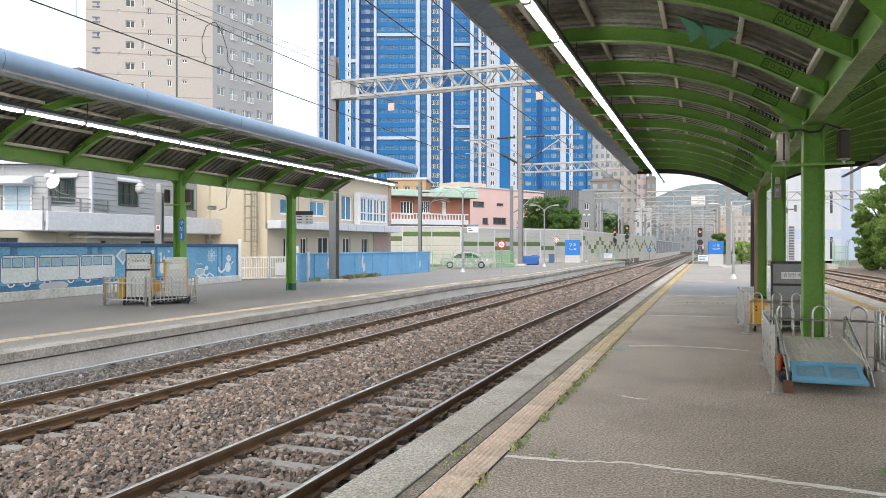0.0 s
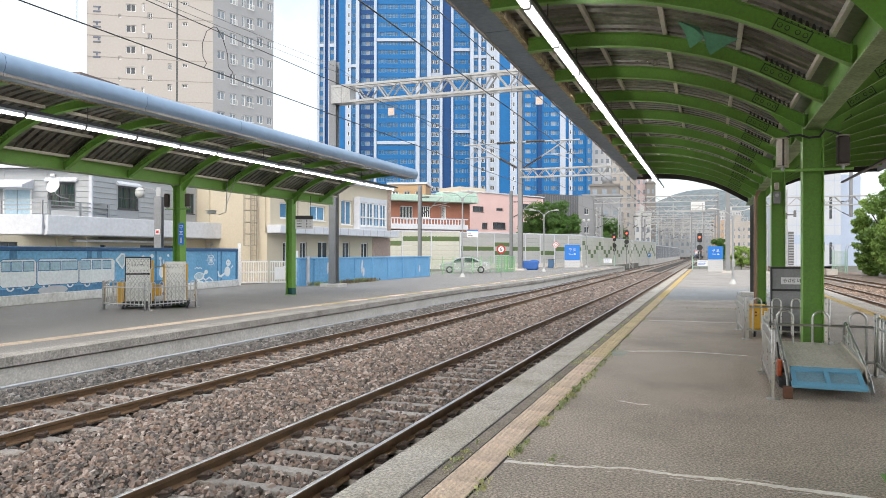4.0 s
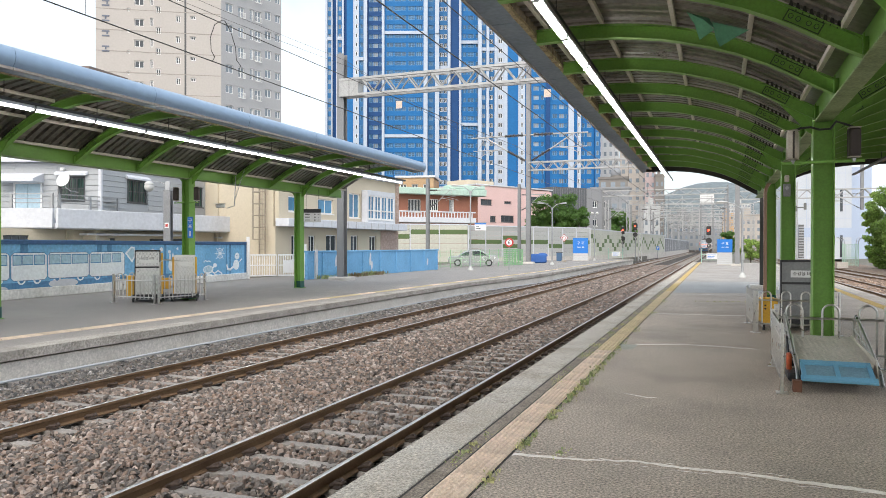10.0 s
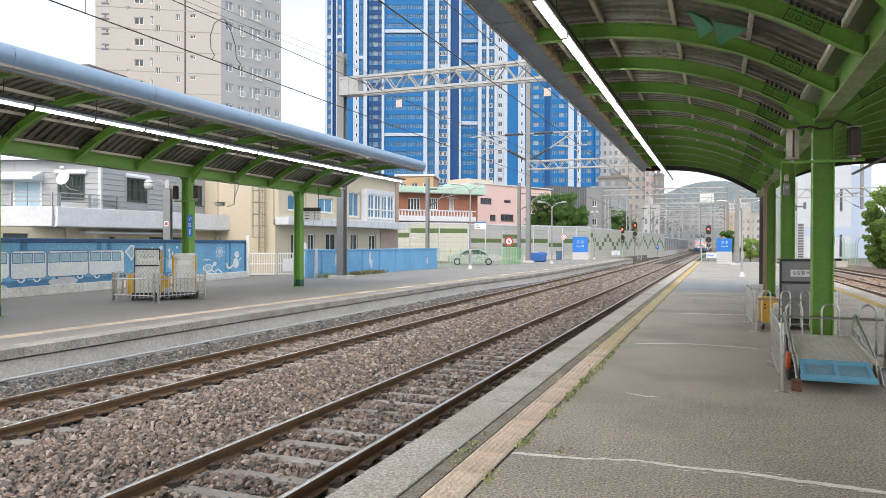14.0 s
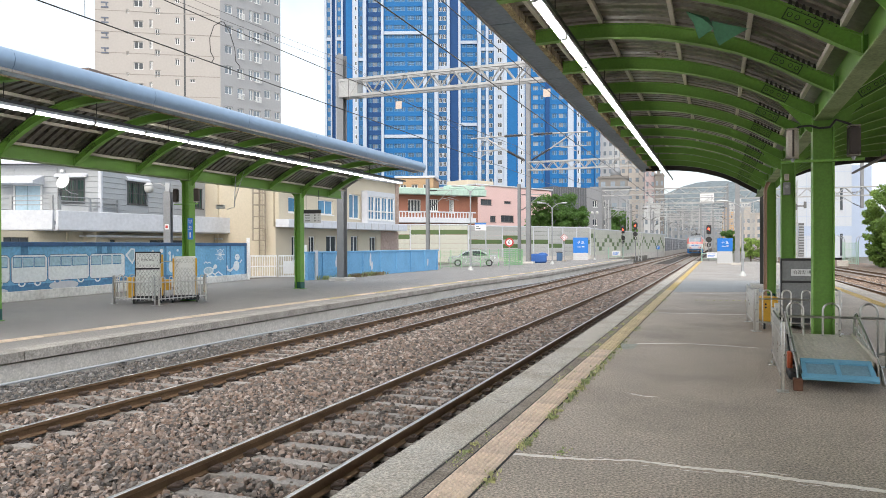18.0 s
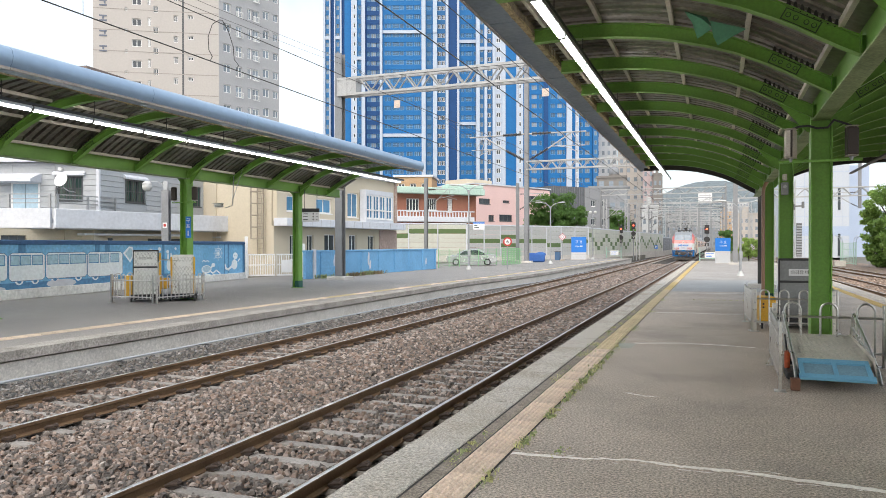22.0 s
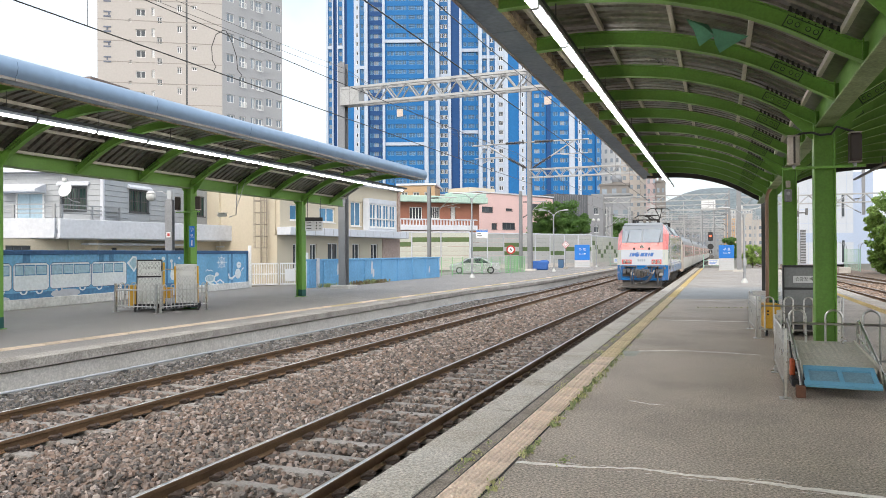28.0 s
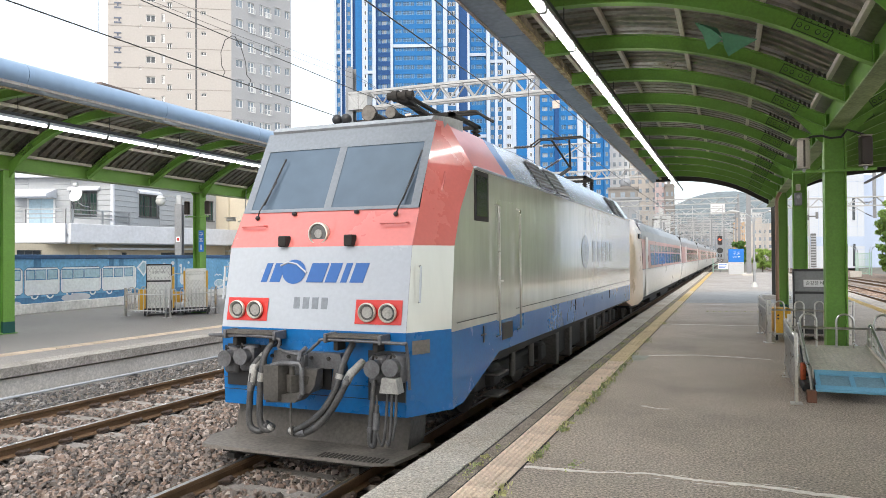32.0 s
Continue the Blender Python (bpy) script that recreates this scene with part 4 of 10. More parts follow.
BT_WHITE = surf("tower_white", (0.43, 0.49, 0.58), (0.36, 0.42, 0.51), rough=0.6, big=0.08, fine=2, bump=0.0, stain=0.2)
BT_PALE = surf("tower_sash", (0.12, 0.29, 0.50), (0.09, 0.24, 0.43), rough=0.6, big=0.3, fine=2, bump=0.0, stain=0.2, spec=0.25)
BT_SASH = surf("tower_window_frame", (0.20, 0.34, 0.52), (0.16, 0.28, 0.44), rough=0.6, big=0.3, fine=2, bump=0.0, stain=0.2, spec=0.25)
TP = 0.17375        # metres for one step of the plan below
B_PANES = {"g": GLASS_P, "d": GLASS_D, "b": glass("pane_tower", (0.045, 0.13, 0.24))}


def blue_tower(x, y, strips, bands, floors, top, label, wide=1.0):
    t = thing("blue_tower", pose(x, y, 0, 0, 0, 20.6), label, "apartment building", "blue towers")
    for a, b, fwd, mat, cols in strips:
        a, b = a * TP * wide, b * TP * wide
        holes = [(c * TP * wide, c * TP * wide + w, z, z + 1.35) for c, w, _ in cols for z in floors]
        body = part("facade_strip", wall_cells(Geo(), a, b, 0, top + (1.5 if mat is BT_WHITE else 0), holes, -fwd, -fwd + 0.5), mat, t)
        part("strip_body", Geo().box(a, b, -fwd + 0.5, 14, 0, top - 0.2), mat, t)
        for c, w, kind in cols:
            key = ("tower_window", w, kind)
            if key not in MESHES:
                g = window_grid(w, 1.35, 0.1, 1 if w < 1.0 else 2, 1 if w < 1.8 else 2, 0.1, 0.25, True)
                MESHES[key] = mesh_of("window", g, [{"b": BT_PALE, "g": BT_SASH, "d": FRAME_W}[kind], B_PANES[kind]], smooth=False)
            for z in floors:
                part("window", MESHES[key], None, t, at=Matrix.Translation((c * TP * wide, -fwd, z)))
    for a, b, fwd, z in bands:
        part("white_band", Geo().box(a * TP * wide, b * TP * wide, -fwd - 0.35, -fwd, z, z + 1.0, 0.05), BT_WHITE, t, "white storey band")
    return t


FLO = [12.1 + 2.78 * k for k in range(31)]
tx, ty = -112.3, 189.6
blue_tower(tx, ty, [(0, 4, 1.0, BT_WHITE, []), (4, 11, 0.6, BT_MID, [(5, 0.9, "g")]), (11, 13, 1.0, BT_WHITE, []), (13, 20, 0.0, BT_DEEP_SHADE, []), (20, 22, 1.4, BT_WHITE, []), (22, 30, 1.0, BT_MID, [(23.5, 0.9, "g")]),
                    (30, 33, 1.4, BT_WHITE, []), (33, 38, 0.6, BT_DEEP_SHADE, []), (38, 50, 1.2, BT_BLUE, []), (50, 60, 1.6, BT_WHITE, [(54, 0.6, "d")]), (60, 68, 1.2, BT_MID, [(62, 0.9, "b")]),
                    (68, 74, 1.6, BT_WHITE, []), (74, 100, 0.2, BT_DEEP_SHADE, [(77, 1.0, "b"), (84, 1.5, "g"), (94, 0.8, "b")])],
           [(4, 11, 0.6, 64.3), (22, 30, 1.0, 64.3), (60, 68, 1.2, 58), (4, 11, 0.6, 28.5), (22, 30, 1.0, 28.5)], FLO, 100, "tall blue and white apartment tower with ranks of small windows")
blue_tower(tx + 100 * TP * 0.936, ty + 100 * TP * 0.352,
           [(0, 4.5, 1.8, BT_WHITE, []), (4.5, 73, 1.0, BT_BLUE, [(8, 0.9, "b"), (14, 1.0, "b"), (22, 2.1, "b"), (35, 1.2, "b"), (46, 2.0, "b"), (60, 1.4, "b"), (67, 0.7, "b")]), (73, 80, 1.8, BT_WHITE, []),
            (80, 93, 0.4, BT_MID, [(82, 1.3, "b")]), (93, 100, 1.6, BT_WHITE, []), (100, 115, 0.2, BT_MID, [(101, 1.0, "d"), (108, 1.0, "d")]), (115, 120, 1.8, BT_WHITE, []), (120, 135, 0.8, BT_DEEP_SHADE, []),
            (135, 139, 1.4, BT_WHITE, []), (139, 181, 0.4, BT_BLUE, [(142, 1.0, "b"), (150, 1.9, "b"), (164, 1.4, "b"), (174, 0.8, "b")]), (181, 185, 1.2, BT_WHITE, [])],
           [(4.5, 73, 1.0, 66.0), (4.5, 73, 1.0, 34.6), (100, 115, 0.2, 55.6), (139, 181, 0.4, 63.2), (139, 181, 0.4, 38.2), (93, 100, 1.6, 66)], FLO, 104,
           "wide bright blue apartment tower with white bands")
sx = 285 * TP
blue_tower(tx + sx * 0.936 - 1.5, ty + sx * 0.352 - 4.5,
           [(0, 5, 1.6, BT_WHITE, []), (5, 12, 0.6, BT_MID, [(6, 0.9, "g")]), (12, 16, 1.6, BT_WHITE, []), (16, 24, 0.6, BT_MID, [(17, 1.0, "d")]), (24, 28, 1.6, BT_WHITE, []), (28, 38, 1.0, BT_WHITE, [(29.5, 1.3, "d")]), (38, 43, 1.6, BT_WHITE, []),
            (43, 59, 1.2, BT_BLUE, []), (59, 69, 1.6, BT_WHITE, [(63, 0.6, "d")]), (69, 100, 0.2, BT_BLUE, [(72, 1.2, "b"), (82, 1.6, "g"), (93, 0.9, "b")]), (100, 106, 1.0, BT_DEEP_SHADE, []),
            (106, 133, 0.4, BT_BLUE, [(110, 1.4, "b"), (120, 1.4, "g"), (128, 0.7, "b")]), (133, 141, 1.4, BT_WHITE, []), (141, 146, 0.8, BT_BLUE, []), (146, 151, 1.6, BT_WHITE, [(147, 0.5, "d")]),
            (151, 172, 0.2, BT_BLUE, [(153, 1.0, "b"), (161, 1.4, "g")]), (172, 180, 1.2, BT_MID, [(174, 0.8, "g")])],
           [(5, 12, 0.6, 60), (16, 24, 0.6, 60), (69, 100, 0.2, 62), (5, 12, 0.6, 33)], FLO, 98, "blue and white apartment tower with dark windows in white bays", 1.165)

# -- the grey house on its terrace --
SIDING = surf("grey_siding", (0.385, 0.40, 0.415), (0.30, 0.31, 0.32), rough=0.55, big=0.6, fine=10, bump=0.02, stain=0.2)
CREAM = surf("cream_render", (0.565, 0.50, 0.385), (0.44, 0.385, 0.295), rough=0.85, big=0.5, fine=12, bump=0.05, stain=0.2)
PARAPET = surf("stained_white_paint", (0.63, 0.645, 0.685), (0.42, 0.43, 0.45), rough=0.8, big=0.7, fine=6, bump=0.02, stain=0.25)
ROOF_D = surf("dark_roof", (0.19, 0.15, 0.135), (0.12, 0.10, 0.09), rough=0.7, big=0.8, fine=12, bump=0.1)
LIGHT_BLUE = surf("pale_blue_door", (0.42, 0.56, 0.64), (0.36, 0.48, 0.55), rough=0.6, big=1.5, fine=12, bump=0.05)
h1 = thing("terrace_house", pose(-35.3, 25.2, 0), "two-storey house with grey siding above a cream ground floor", "house")
fa, fb = local(h1, -35.3, 25.2, 20.6), local(h1, -29.4, 27.4, 95.4)
facade(h1, fa, -8, 6.28, 3.0, 6.05, [(4.19, 5.45, 4.1, 5.3), (-2.2, -0.8, 4.1, 5.3)], SIDING, FRAME_D, GLASS_G, 0.25, 0.06, 0.06, 2, label="grey horizontal siding")
facade(h1, fb, 0.02, 10.4, 3.0, 6.0, [(1.96, 3.5, 4.15, 5.38), (7.9, 8.75, 4.2, 5.45)], SIDING, FRAME_D, GLASS_G, 0.25, 0.06, 0.06, 2, label="grey horizontal siding")
for at, l0, l1, blocks in ((fa, -8, 6.28, ((4.1, 5.55), (1.9, 3.3), (-2.3, -0.7))), (fb, 0.0, 10.4, ((1.85, 3.6), (7.8, 8.85)))):
    for k in range(10):
        z = 3.2 + 0.28 * k
        for a, b in zip([l0, *[q[1] for q in blocks]] if at is fb else [l0, -0.7, 3.3, 5.55], [*[q[0] for q in blocks], l1] if at is fb else [-2.3, 1.9, 4.1, l1]):
            part("siding_board", Geo().prism([(0.0, z), (-0.035, z + 0.01), (-0.008, z + 0.27), (0.0, z + 0.27)], a, b, "x"), SIDING, h1, at=at)
part("corner_trim", Geo().box(6.2, 6.36, -0.05, 0.12, 3.0, 6.05), PARAPET, h1, at=fa)
for at, a, b in ((fa, 4.0, 5.65), (fb, 1.8, 3.65)):
    part("window_hood", Geo().prism([(0, 5.42), (-0.18, 5.38), (-0.18, 5.48), (0, 5.62)], a, b, "x"), PARAPET, h1, at=at)
    q = (b - a - 0.36) / 8
    g = wall_cells(Geo(), a + 0.15, b - 0.15, 4.14, 5.34, [(a + 0.18 + i * q + 0.012, a + 0.18 + (i + 1) * q - 0.012, z, z + 0.54) for i in range(8) for z in (4.17, 4.75)], -0.05, -0.03)
    part("window_grille", g, FRAME_D, h1, at=at)
part("door", Geo().box(1.95, 2.57, -0.05, 0.0, 3.1, 4.95, 0.01).box(2.6, 3.22, -0.05, 0.0, 3.1, 4.95, 0.01), LIGHT_BLUE, h1, "pale blue double door", fa)
part("door_frame", Geo().box(1.85, 1.94, -0.06, 0.0, 3.1, 5.02).box(3.23, 3.32, -0.06, 0.0, 3.1, 5.02).box(1.85, 3.32, -0.06, 0.0, 4.96, 5.06), FRAME_W, h1, at=fa)
part("awning", Geo().prism([(0.0, 5.5), (-1.0, 5.15), (-1.0, 5.02), (0.0, 5.02)], 1.2, 3.4, "x"), PARAPET, h1, "grey metal awning", fa)
part("floodlight", Geo().box(4.3, 4.5, -0.2, 0, 5.62, 5.78, 0.03), FRAME_W, h1, at=fa)
g = Geo().add([(-8, -0.4, 6.05), (6.6, -0.4, 6.05), (6.6, 8, 6.5), (-8, 8, 6.5), (-8, -0.4, 6.2), (6.6, -0.4, 6.2), (6.6, 8, 6.65), (-8, 8, 6.65)],
              [(0, 1, 2, 3), (4, 5, 6, 7), (0, 1, 5, 4), (1, 2, 6, 5), (2, 3, 7, 6), (3, 0, 4, 7)])
part("roof", g, PARAPET, h1, "pale sheet roof", fa)
part("core", Geo().box(-7.8, 5.9, 0.3, 8, 0, 6.0), CREAM, h1, at=fa)
fl1 = local(h1, -29.8, 25.1, 82.7)
part("terrace_parapet", Geo().box(0, 13.55, -0.2, 0.0, 2.66, 3.6, 0.02), PARAPET, h1, "stained white terrace parapet", fl1)
part("terrace_parapet", Geo().box(-9, 5.0, -2.1, -1.9, 2.66, 3.62, 0.02), PARAPET, h1, "stained white terrace parapet", fa)
part("terrace_slab", Geo().box(0.05, 13.5, 0.0, 3.0, 2.62, 2.9), PARAPET, h1, at=fl1)
part("terrace_slab", Geo().box(-9, 4.9, -1.9, 0.3, 2.62, 3.1), PARAPET, h1, at=fa)
rail = Geo()
for k in range(8):
    x = -9 + k * 1.98
    rail.box(x, x + 0.12, -2.05, -1.95, 3.62, 4.32)
for z in (3.85, 4.05, 4.28):
    rail.box(-9, 5.0, -2.03, -1.97, z, z + 0.05)
part("terrace_railing", rail, GALV, h1, "grey steel terrace railing", fa)
rail = Geo()
for k in range(3):
    rail.box(0.1 + k * 1.6, 0.2 + k * 1.6, -0.15, -0.05, 3.6, 4.3)
for z in (3.85, 4.05, 4.26):
    rail.box(0.1, 3.4, -0.13, -0.07, z, z + 0.05)
part("terrace_railing", rail, GALV, h1, at=fl1)
fg = local(h1, -30.79, 25.23, 82.7)
facade(h1, fg, -4, 13.4, 0, 2.62, [(-1.9, -0.7, 1.3, 2.3), (2.2, 4.0, 1.2, 2.2), (6.2, 8.6, 1.2, 2.2), (11.2, 12.7, 1.2, 2.15)], CREAM, FRAME_D, GLASS_D, 0.25, 0.08, 0.05, 2, label="cream rendered ground floor")
part("canopy_ledge", Geo().box(1.9, 8.0, -0.6, 0, 2.33, 2.45, 0.02).box(11.0, 13.0, -0.6, 0, 2.25, 2.36, 0.02), PARAPET, h1, at=fg)
part("drain_pipe", Geo().cyl((1.2, -0.08, 0), (1.2, -0.08, 2.6), 0.05, 8), CREAM, h1, at=fg)
dish = thing("satellite_dish", pose(-30.6, 26.7, 0), "white satellite dish on a grey house wall", "satellite dish")
rings = [[(r * math.cos(a), -0.16 + 0.16 * (r / 0.36) ** 2 * -1 + 0.14, r * math.sin(a)) for a in np.linspace(0, 2 * np.pi, 20, False)] for r in (0.02, 0.14, 0.26, 0.36)]
part("bowl", Geo().loft(rings).turn(pose(0, -0.35, 5.05, -18, 0, 10)), FRAME_W, dish)
part("arm", Geo().tube([(0.0, -0.3, 5.0), (0.12, -0.45, 4.72), (0.3, -0.3, 4.55), (0.35, 0.1, 4.5)], 0.025, 6), GALV, dish)

# -- the plain cream wall and the cream house with the blue bay --
h2 = thing("cream_house", pose(-24.5, 35.6, 0), "two-storey cream house with a blue-glazed bay and white ledge", "house")
BRICK_MIX = surf("brick_mosaic", (0.50, 0.37, 0.31), (0.30, 0.21, 0.17), rough=0.85, big=6, fine=14, bump=0.3, stain=0.9)
ga = local(h2, -24.5, 35.6, 84.8)
facade(h2, ga, 0, 14.4, 0, 2.95, [(5.07, 6.29, 1.15, 2.52), (7.97, 8.89, 1.15, 2.52), (10.37, 11.3, 1.15, 2.5), (1.5, 2.2, 0.9, 2.45), (3.2, 3.9, 0.9, 2.45)], CREAM, FRAME_W, GLASS_D, 0.3, 0.1, 0.06, 1, label="cream render")
facade(h2, ga, 0.3, 14.4, 3.3, 6.6, [(1.2, 2.7, 3.9, 4.85), (4.2, 5.9, 3.9, 4.85), (7.77, 9.1, 3.75, 5.45)], CREAM, FRAME_W, GLASS_B, 0.3, 0.1, 0.07, 1, label="cream render")
part("ledge", Geo().box(0, 14.2, -1.0, 0.0, 2.96, 3.44, 0.02), PARAPET, h2, "white tiled ledge", ga)
for k in range(15):
    part("ledge_joint", Geo().box(0.5 + k * 0.95, 0.52 + k * 0.95, -1.005, -0.99, 2.98, 3.42), APT_LINE, h2, at=ga)
part("brick_pier", Geo().box(11.9, 14.45, -0.06, 0.1, 0, 2.92), BRICK_MIX, h2, "mottled brick pier", ga)
part("brick_edge", Geo().box(14.1, 14.5, -0.08, 0.2, 3.4, 6.9), BRICK_MIX, h2, "mottled brick corner", ga)
facade(h2, ga @ Matrix.Translation((0, -0.55, 0)), 9.25, 13.1, 3.45, 5.75, [(9.4, 10.2, 3.7, 5.4), (10.3, 11.1, 3.7, 5.4), (11.2, 12.0, 3.7, 5.4), (12.1, 12.95, 3.7, 5.4)], PARAPET, FRAME_W, GLASS_B, 0.5, 0.05, 0.08, 1, "bay_wall",
       "white framed bay with blue glass")
part("bay_transom", Geo().box(9.3, 13.0, -0.55, -0.50, 4.28, 4.36), FRAME_W, h2, at=ga)
part("roof_edge", Geo().box(-0.2, 14.7, -0.35, 8, 6.6, 6.85, 0.03), PARAPET, h2, "white roof edge", ga)
part("core", Geo().box(0.2, 14.2, 0.32, 8, 0, 6.58), CREAM, h2, at=ga)
gb = local(h2, -29.1, 36.1, 77.4)
part("side_wall", Geo().box(0.0, 5.0, 0, 4, 0, 6.2), CREAM, h2, "plain cream side wall", gb)
LADDER = surf("ladder_tan", (0.33, 0.285, 0.225), (0.24, 0.20, 0.16), rough=0.6, big=3, fine=20, bump=0.05)
lad = Geo()
for x in (3.3, 3.75):
    lad.cyl((x, -0.2, 1.2), (x, -0.2, 5.9), 0.04, 6)
for k in range(15):
    lad.cyl((3.3, -0.2, 1.3 + 0.3 * k), (3.75, -0.2, 1.3 + 0.3 * k), 0.015, 6)
for z in (2.2, 2.9, 3.6, 4.3, 5.0, 5.6):
    lad.tube([(3.3, -0.2, z), (3.1, -0.6, z), (3.5, -0.95, z), (3.95, -0.6, z), (3.75, -0.2, z)], 0.03, 6)
for x, y in ((3.12, -0.6), (3.5, -0.93), (3.93, -0.6)):
    lad.cyl((x, y, 2.2), (x, y, 5.6), 0.025, 6)
part("wall_ladder", lad, LADDER, h2, "caged ladder painted tan", ga @ Matrix.Translation((0.2, 0, 0)) @ Matrix.Rotation(radians(-90), 4, "Z") @ Matrix.Translation((-4.53, 0, 0)))
part("drain_pipe", Geo().cyl((4.7, -0.1, 0), (4.7, -0.1, 6), 0.06, 8), CREAM, h2, at=gb)

# -- brick house with a balustrade, pink house, dark block, orange block --
REDBRICK = surf("red_brick", (0.33, 0.14, 0.09), (0.24, 0.10, 0.07), rough=0.85, big=0.8, fine=16, bump=0.2, stain=0.5)
MINT = surf("mint_paint", (0.47, 0.62, 0.54), (0.38, 0.5, 0.44), rough=0.7, big=0.7, fine=9, bump=0.06, stain=0.4)
PINK = surf("pink_render", (0.76, 0.53, 0.50), (0.64, 0.44, 0.42), rough=0.85, big=0.3, fine=9, bump=0.06, stain=0.35)
DARKGREY = surf("dark_cladding", (0.11, 0.115, 0.125), (0.08, 0.085, 0.09), rough=0.6, big=0.3, fine=9, bump=0.05, stain=0.4)
MIDGREY = surf("grey_render", (0.27, 0.275, 0.285), (0.21, 0.21, 0.22), rough=0.8, big=0.3, fine=9, bump=0.05, stain=0.4)
ORANGE = surf("orange_render", (0.46, 0.31, 0.18), (0.36, 0.24, 0.14), rough=0.8, big=0.4, fine=9, bump=0.05)
h3 = thing("brick_house", pose(-38.8, 83.7, 0), "red brick house with a white balustrade and mint roof edge", "house")
hb = local(h3, -38.8, 83.7, 46.9)
facade(h3, hb, -1, 10.8, 0, 8.6, [(1.43, 3.28, 6.2, 7.9), (4.51, 5.84, 6.4, 8.0), (7.4, 8.2, 6.2, 8.0), (1.5, 3.3, 2.6, 4.2), (5, 7, 2.6, 4.2)], REDBRICK, FRAME_W, GLASS_D, 0.4, 0.2, 0.1, 3, label="red brick wall")
part("mint_parapet", Geo().box(-1.3, 12.5, -1.2, 9, 8.5, 9.35, 0.05), MINT, h3, "mint green parapet", hb)
for k in range(24):
    part("parapet_rib", Geo().box(-1.1 + k * 0.56, -0.9 + k * 0.56, -1.26, -1.2, 8.6, 9.25), MINT, h3, at=hb)
part("balcony_slab", Geo().box(-1, 10.8, -1.4, 0, 4.8, 5.5, 0.05), PARAPET, h3, "white balcony slab", hb)
part("balcony_rail", Geo().box(-1, 10.8, -1.4, -1.2, 6.15, 6.3, 0.03), PARAPET, h3, at=hb)
for k in range(26):
    part("baluster", Geo().cyl((-0.8 + k * 0.44, -1.3, 5.5), (-0.8 + k * 0.44, -1.3, 6.15), 0.1, 8, 0.07), PARAPET, h3, at=hb)
part("core", Geo().box(-0.9, 12, 0.42, 9, 0, 8.5), REDBRICK, h3, at=hb)
part("balcony_roof", Geo().box(7, 12.4, -1.0, 1.0, 9.35, 9.9, 0.1), MINT, h3, at=hb)
h4 = thing("pink_house", pose(-35.6, 106.3, 0), "pale pink rendered building with few windows", "house")
hc = local(h4, -35.6, 106.3, 63.5)
facade(h4, hc, 0, 11.75, 0, 11.4, [(0.89, 3.48, 8.3, 9.2), (6.42, 8.07, 8.7, 9.1), (3.08, 4.4, 5.6, 6.6), (5.61, 8.77, 5.65, 6.75)], PINK, FRAME_D, GLASS_D, 0.4, 0.15, 0.12, 2, label="pale pink render")
facade(h4, hc, 11.8, 18.5, 0, 11.2, [(12.48, 17.9, 9.0, 10.15), (12.6, 17.0, 5.6, 6.8)], PINK, FRAME_D, GLASS_D, 0.4, 0.15, 0.12, 4)
part("roof_cap", Geo().box(-0.2, 18.7, -0.15, 10, 11.4, 11.6), PARAPET, h4, at=hc)
part("core", Geo().box(0.1, 18.4, 0.42, 10, 0, 11.38), PINK, h4, at=hc)
part("roof_room", Geo().box(1, 7, 3, 8, 11.6, 12.5), CREAM, h4, at=hc)
h5 = thing("dark_block", pose(-28.4, 128.2, 0), "dark grey clad building with a lighter grey wing", "building")
hd = local(h5, -28.4, 128.2, 49.1)
part("clad_wall", Geo().box(0, 8.0, 0, 8, 0, 12.6), DARKGREY, h5, "dark grey cladding", hd)
for k in range(20):
    part("cladding_seam", Geo().box(0.3 + 0.4 * k, 0.33 + 0.4 * k, -0.04, 0, 0, 12.5), MIDGREY, h5, at=hd)
facade(h5, hd, 8.02, 14, 0, 12.5, [(9.5, 10.6, 9, 10.3), (9.5, 10.6, 5.5, 6.8), (11.8, 12.8, 9, 10.3), (11.8, 12.8, 5.5, 6.8)], MIDGREY, FRAME_W, GLASS_D, 0.4, 0.15, 0.1, 1)
part("core", Geo().box(8.1, 13.9, 0.42, 8, 0, 12.4), MIDGREY, h5, at=hd)
h6 = thing("orange_block", pose(-43, 93, 0), "small orange building behind a brick house", "building")
he = local(h6, -46.2, 99.0, 14)
facade(h6, he, 0, 5.8, 0, 12.2, [(0.6, 1.6, 10.0, 11.2), (2.4, 3.4, 10.0, 11.2), (4.2, 5.2, 10.0, 11.2)], ORANGE, FRAME_W, GLASS_D, 0.4, 0.15, 0.1, 1)
part("core", Geo().box(0.1, 5.7, 0.42, 7, 0, 12.1), ORANGE, h6, at=he)
part("roof_slab", Geo().box(-0.2, 6.0, -0.2, 7, 12.2, 12.5), PARAPET, h6, at=he)
h7 = thing("low_roof_house", pose(-52, 48, 0), "house with a flat brown roof edge behind the canopy", "house")
hf = local(h7, -72.4, 62.0, 6)
part("wall", Geo().box(-1.9, 3.7, 0, 6, 0, 21.9), CREAM, h7, at=hf)
part("roof_edge", Geo().box(-2.3, 4.1, -0.4, 6.2, 21.9, 22.7, 0.05), ROOF_D, h7, "dark flat roof edge", hf)

# -- noise barriers beside the line --
NB_PALE = surf("barrier_pale", (0.55, 0.55, 0.48), (0.42, 0.42, 0.38), rough=0.6, big=0.3, fine=9, bump=0.04, stain=0.35, vary=0.05)
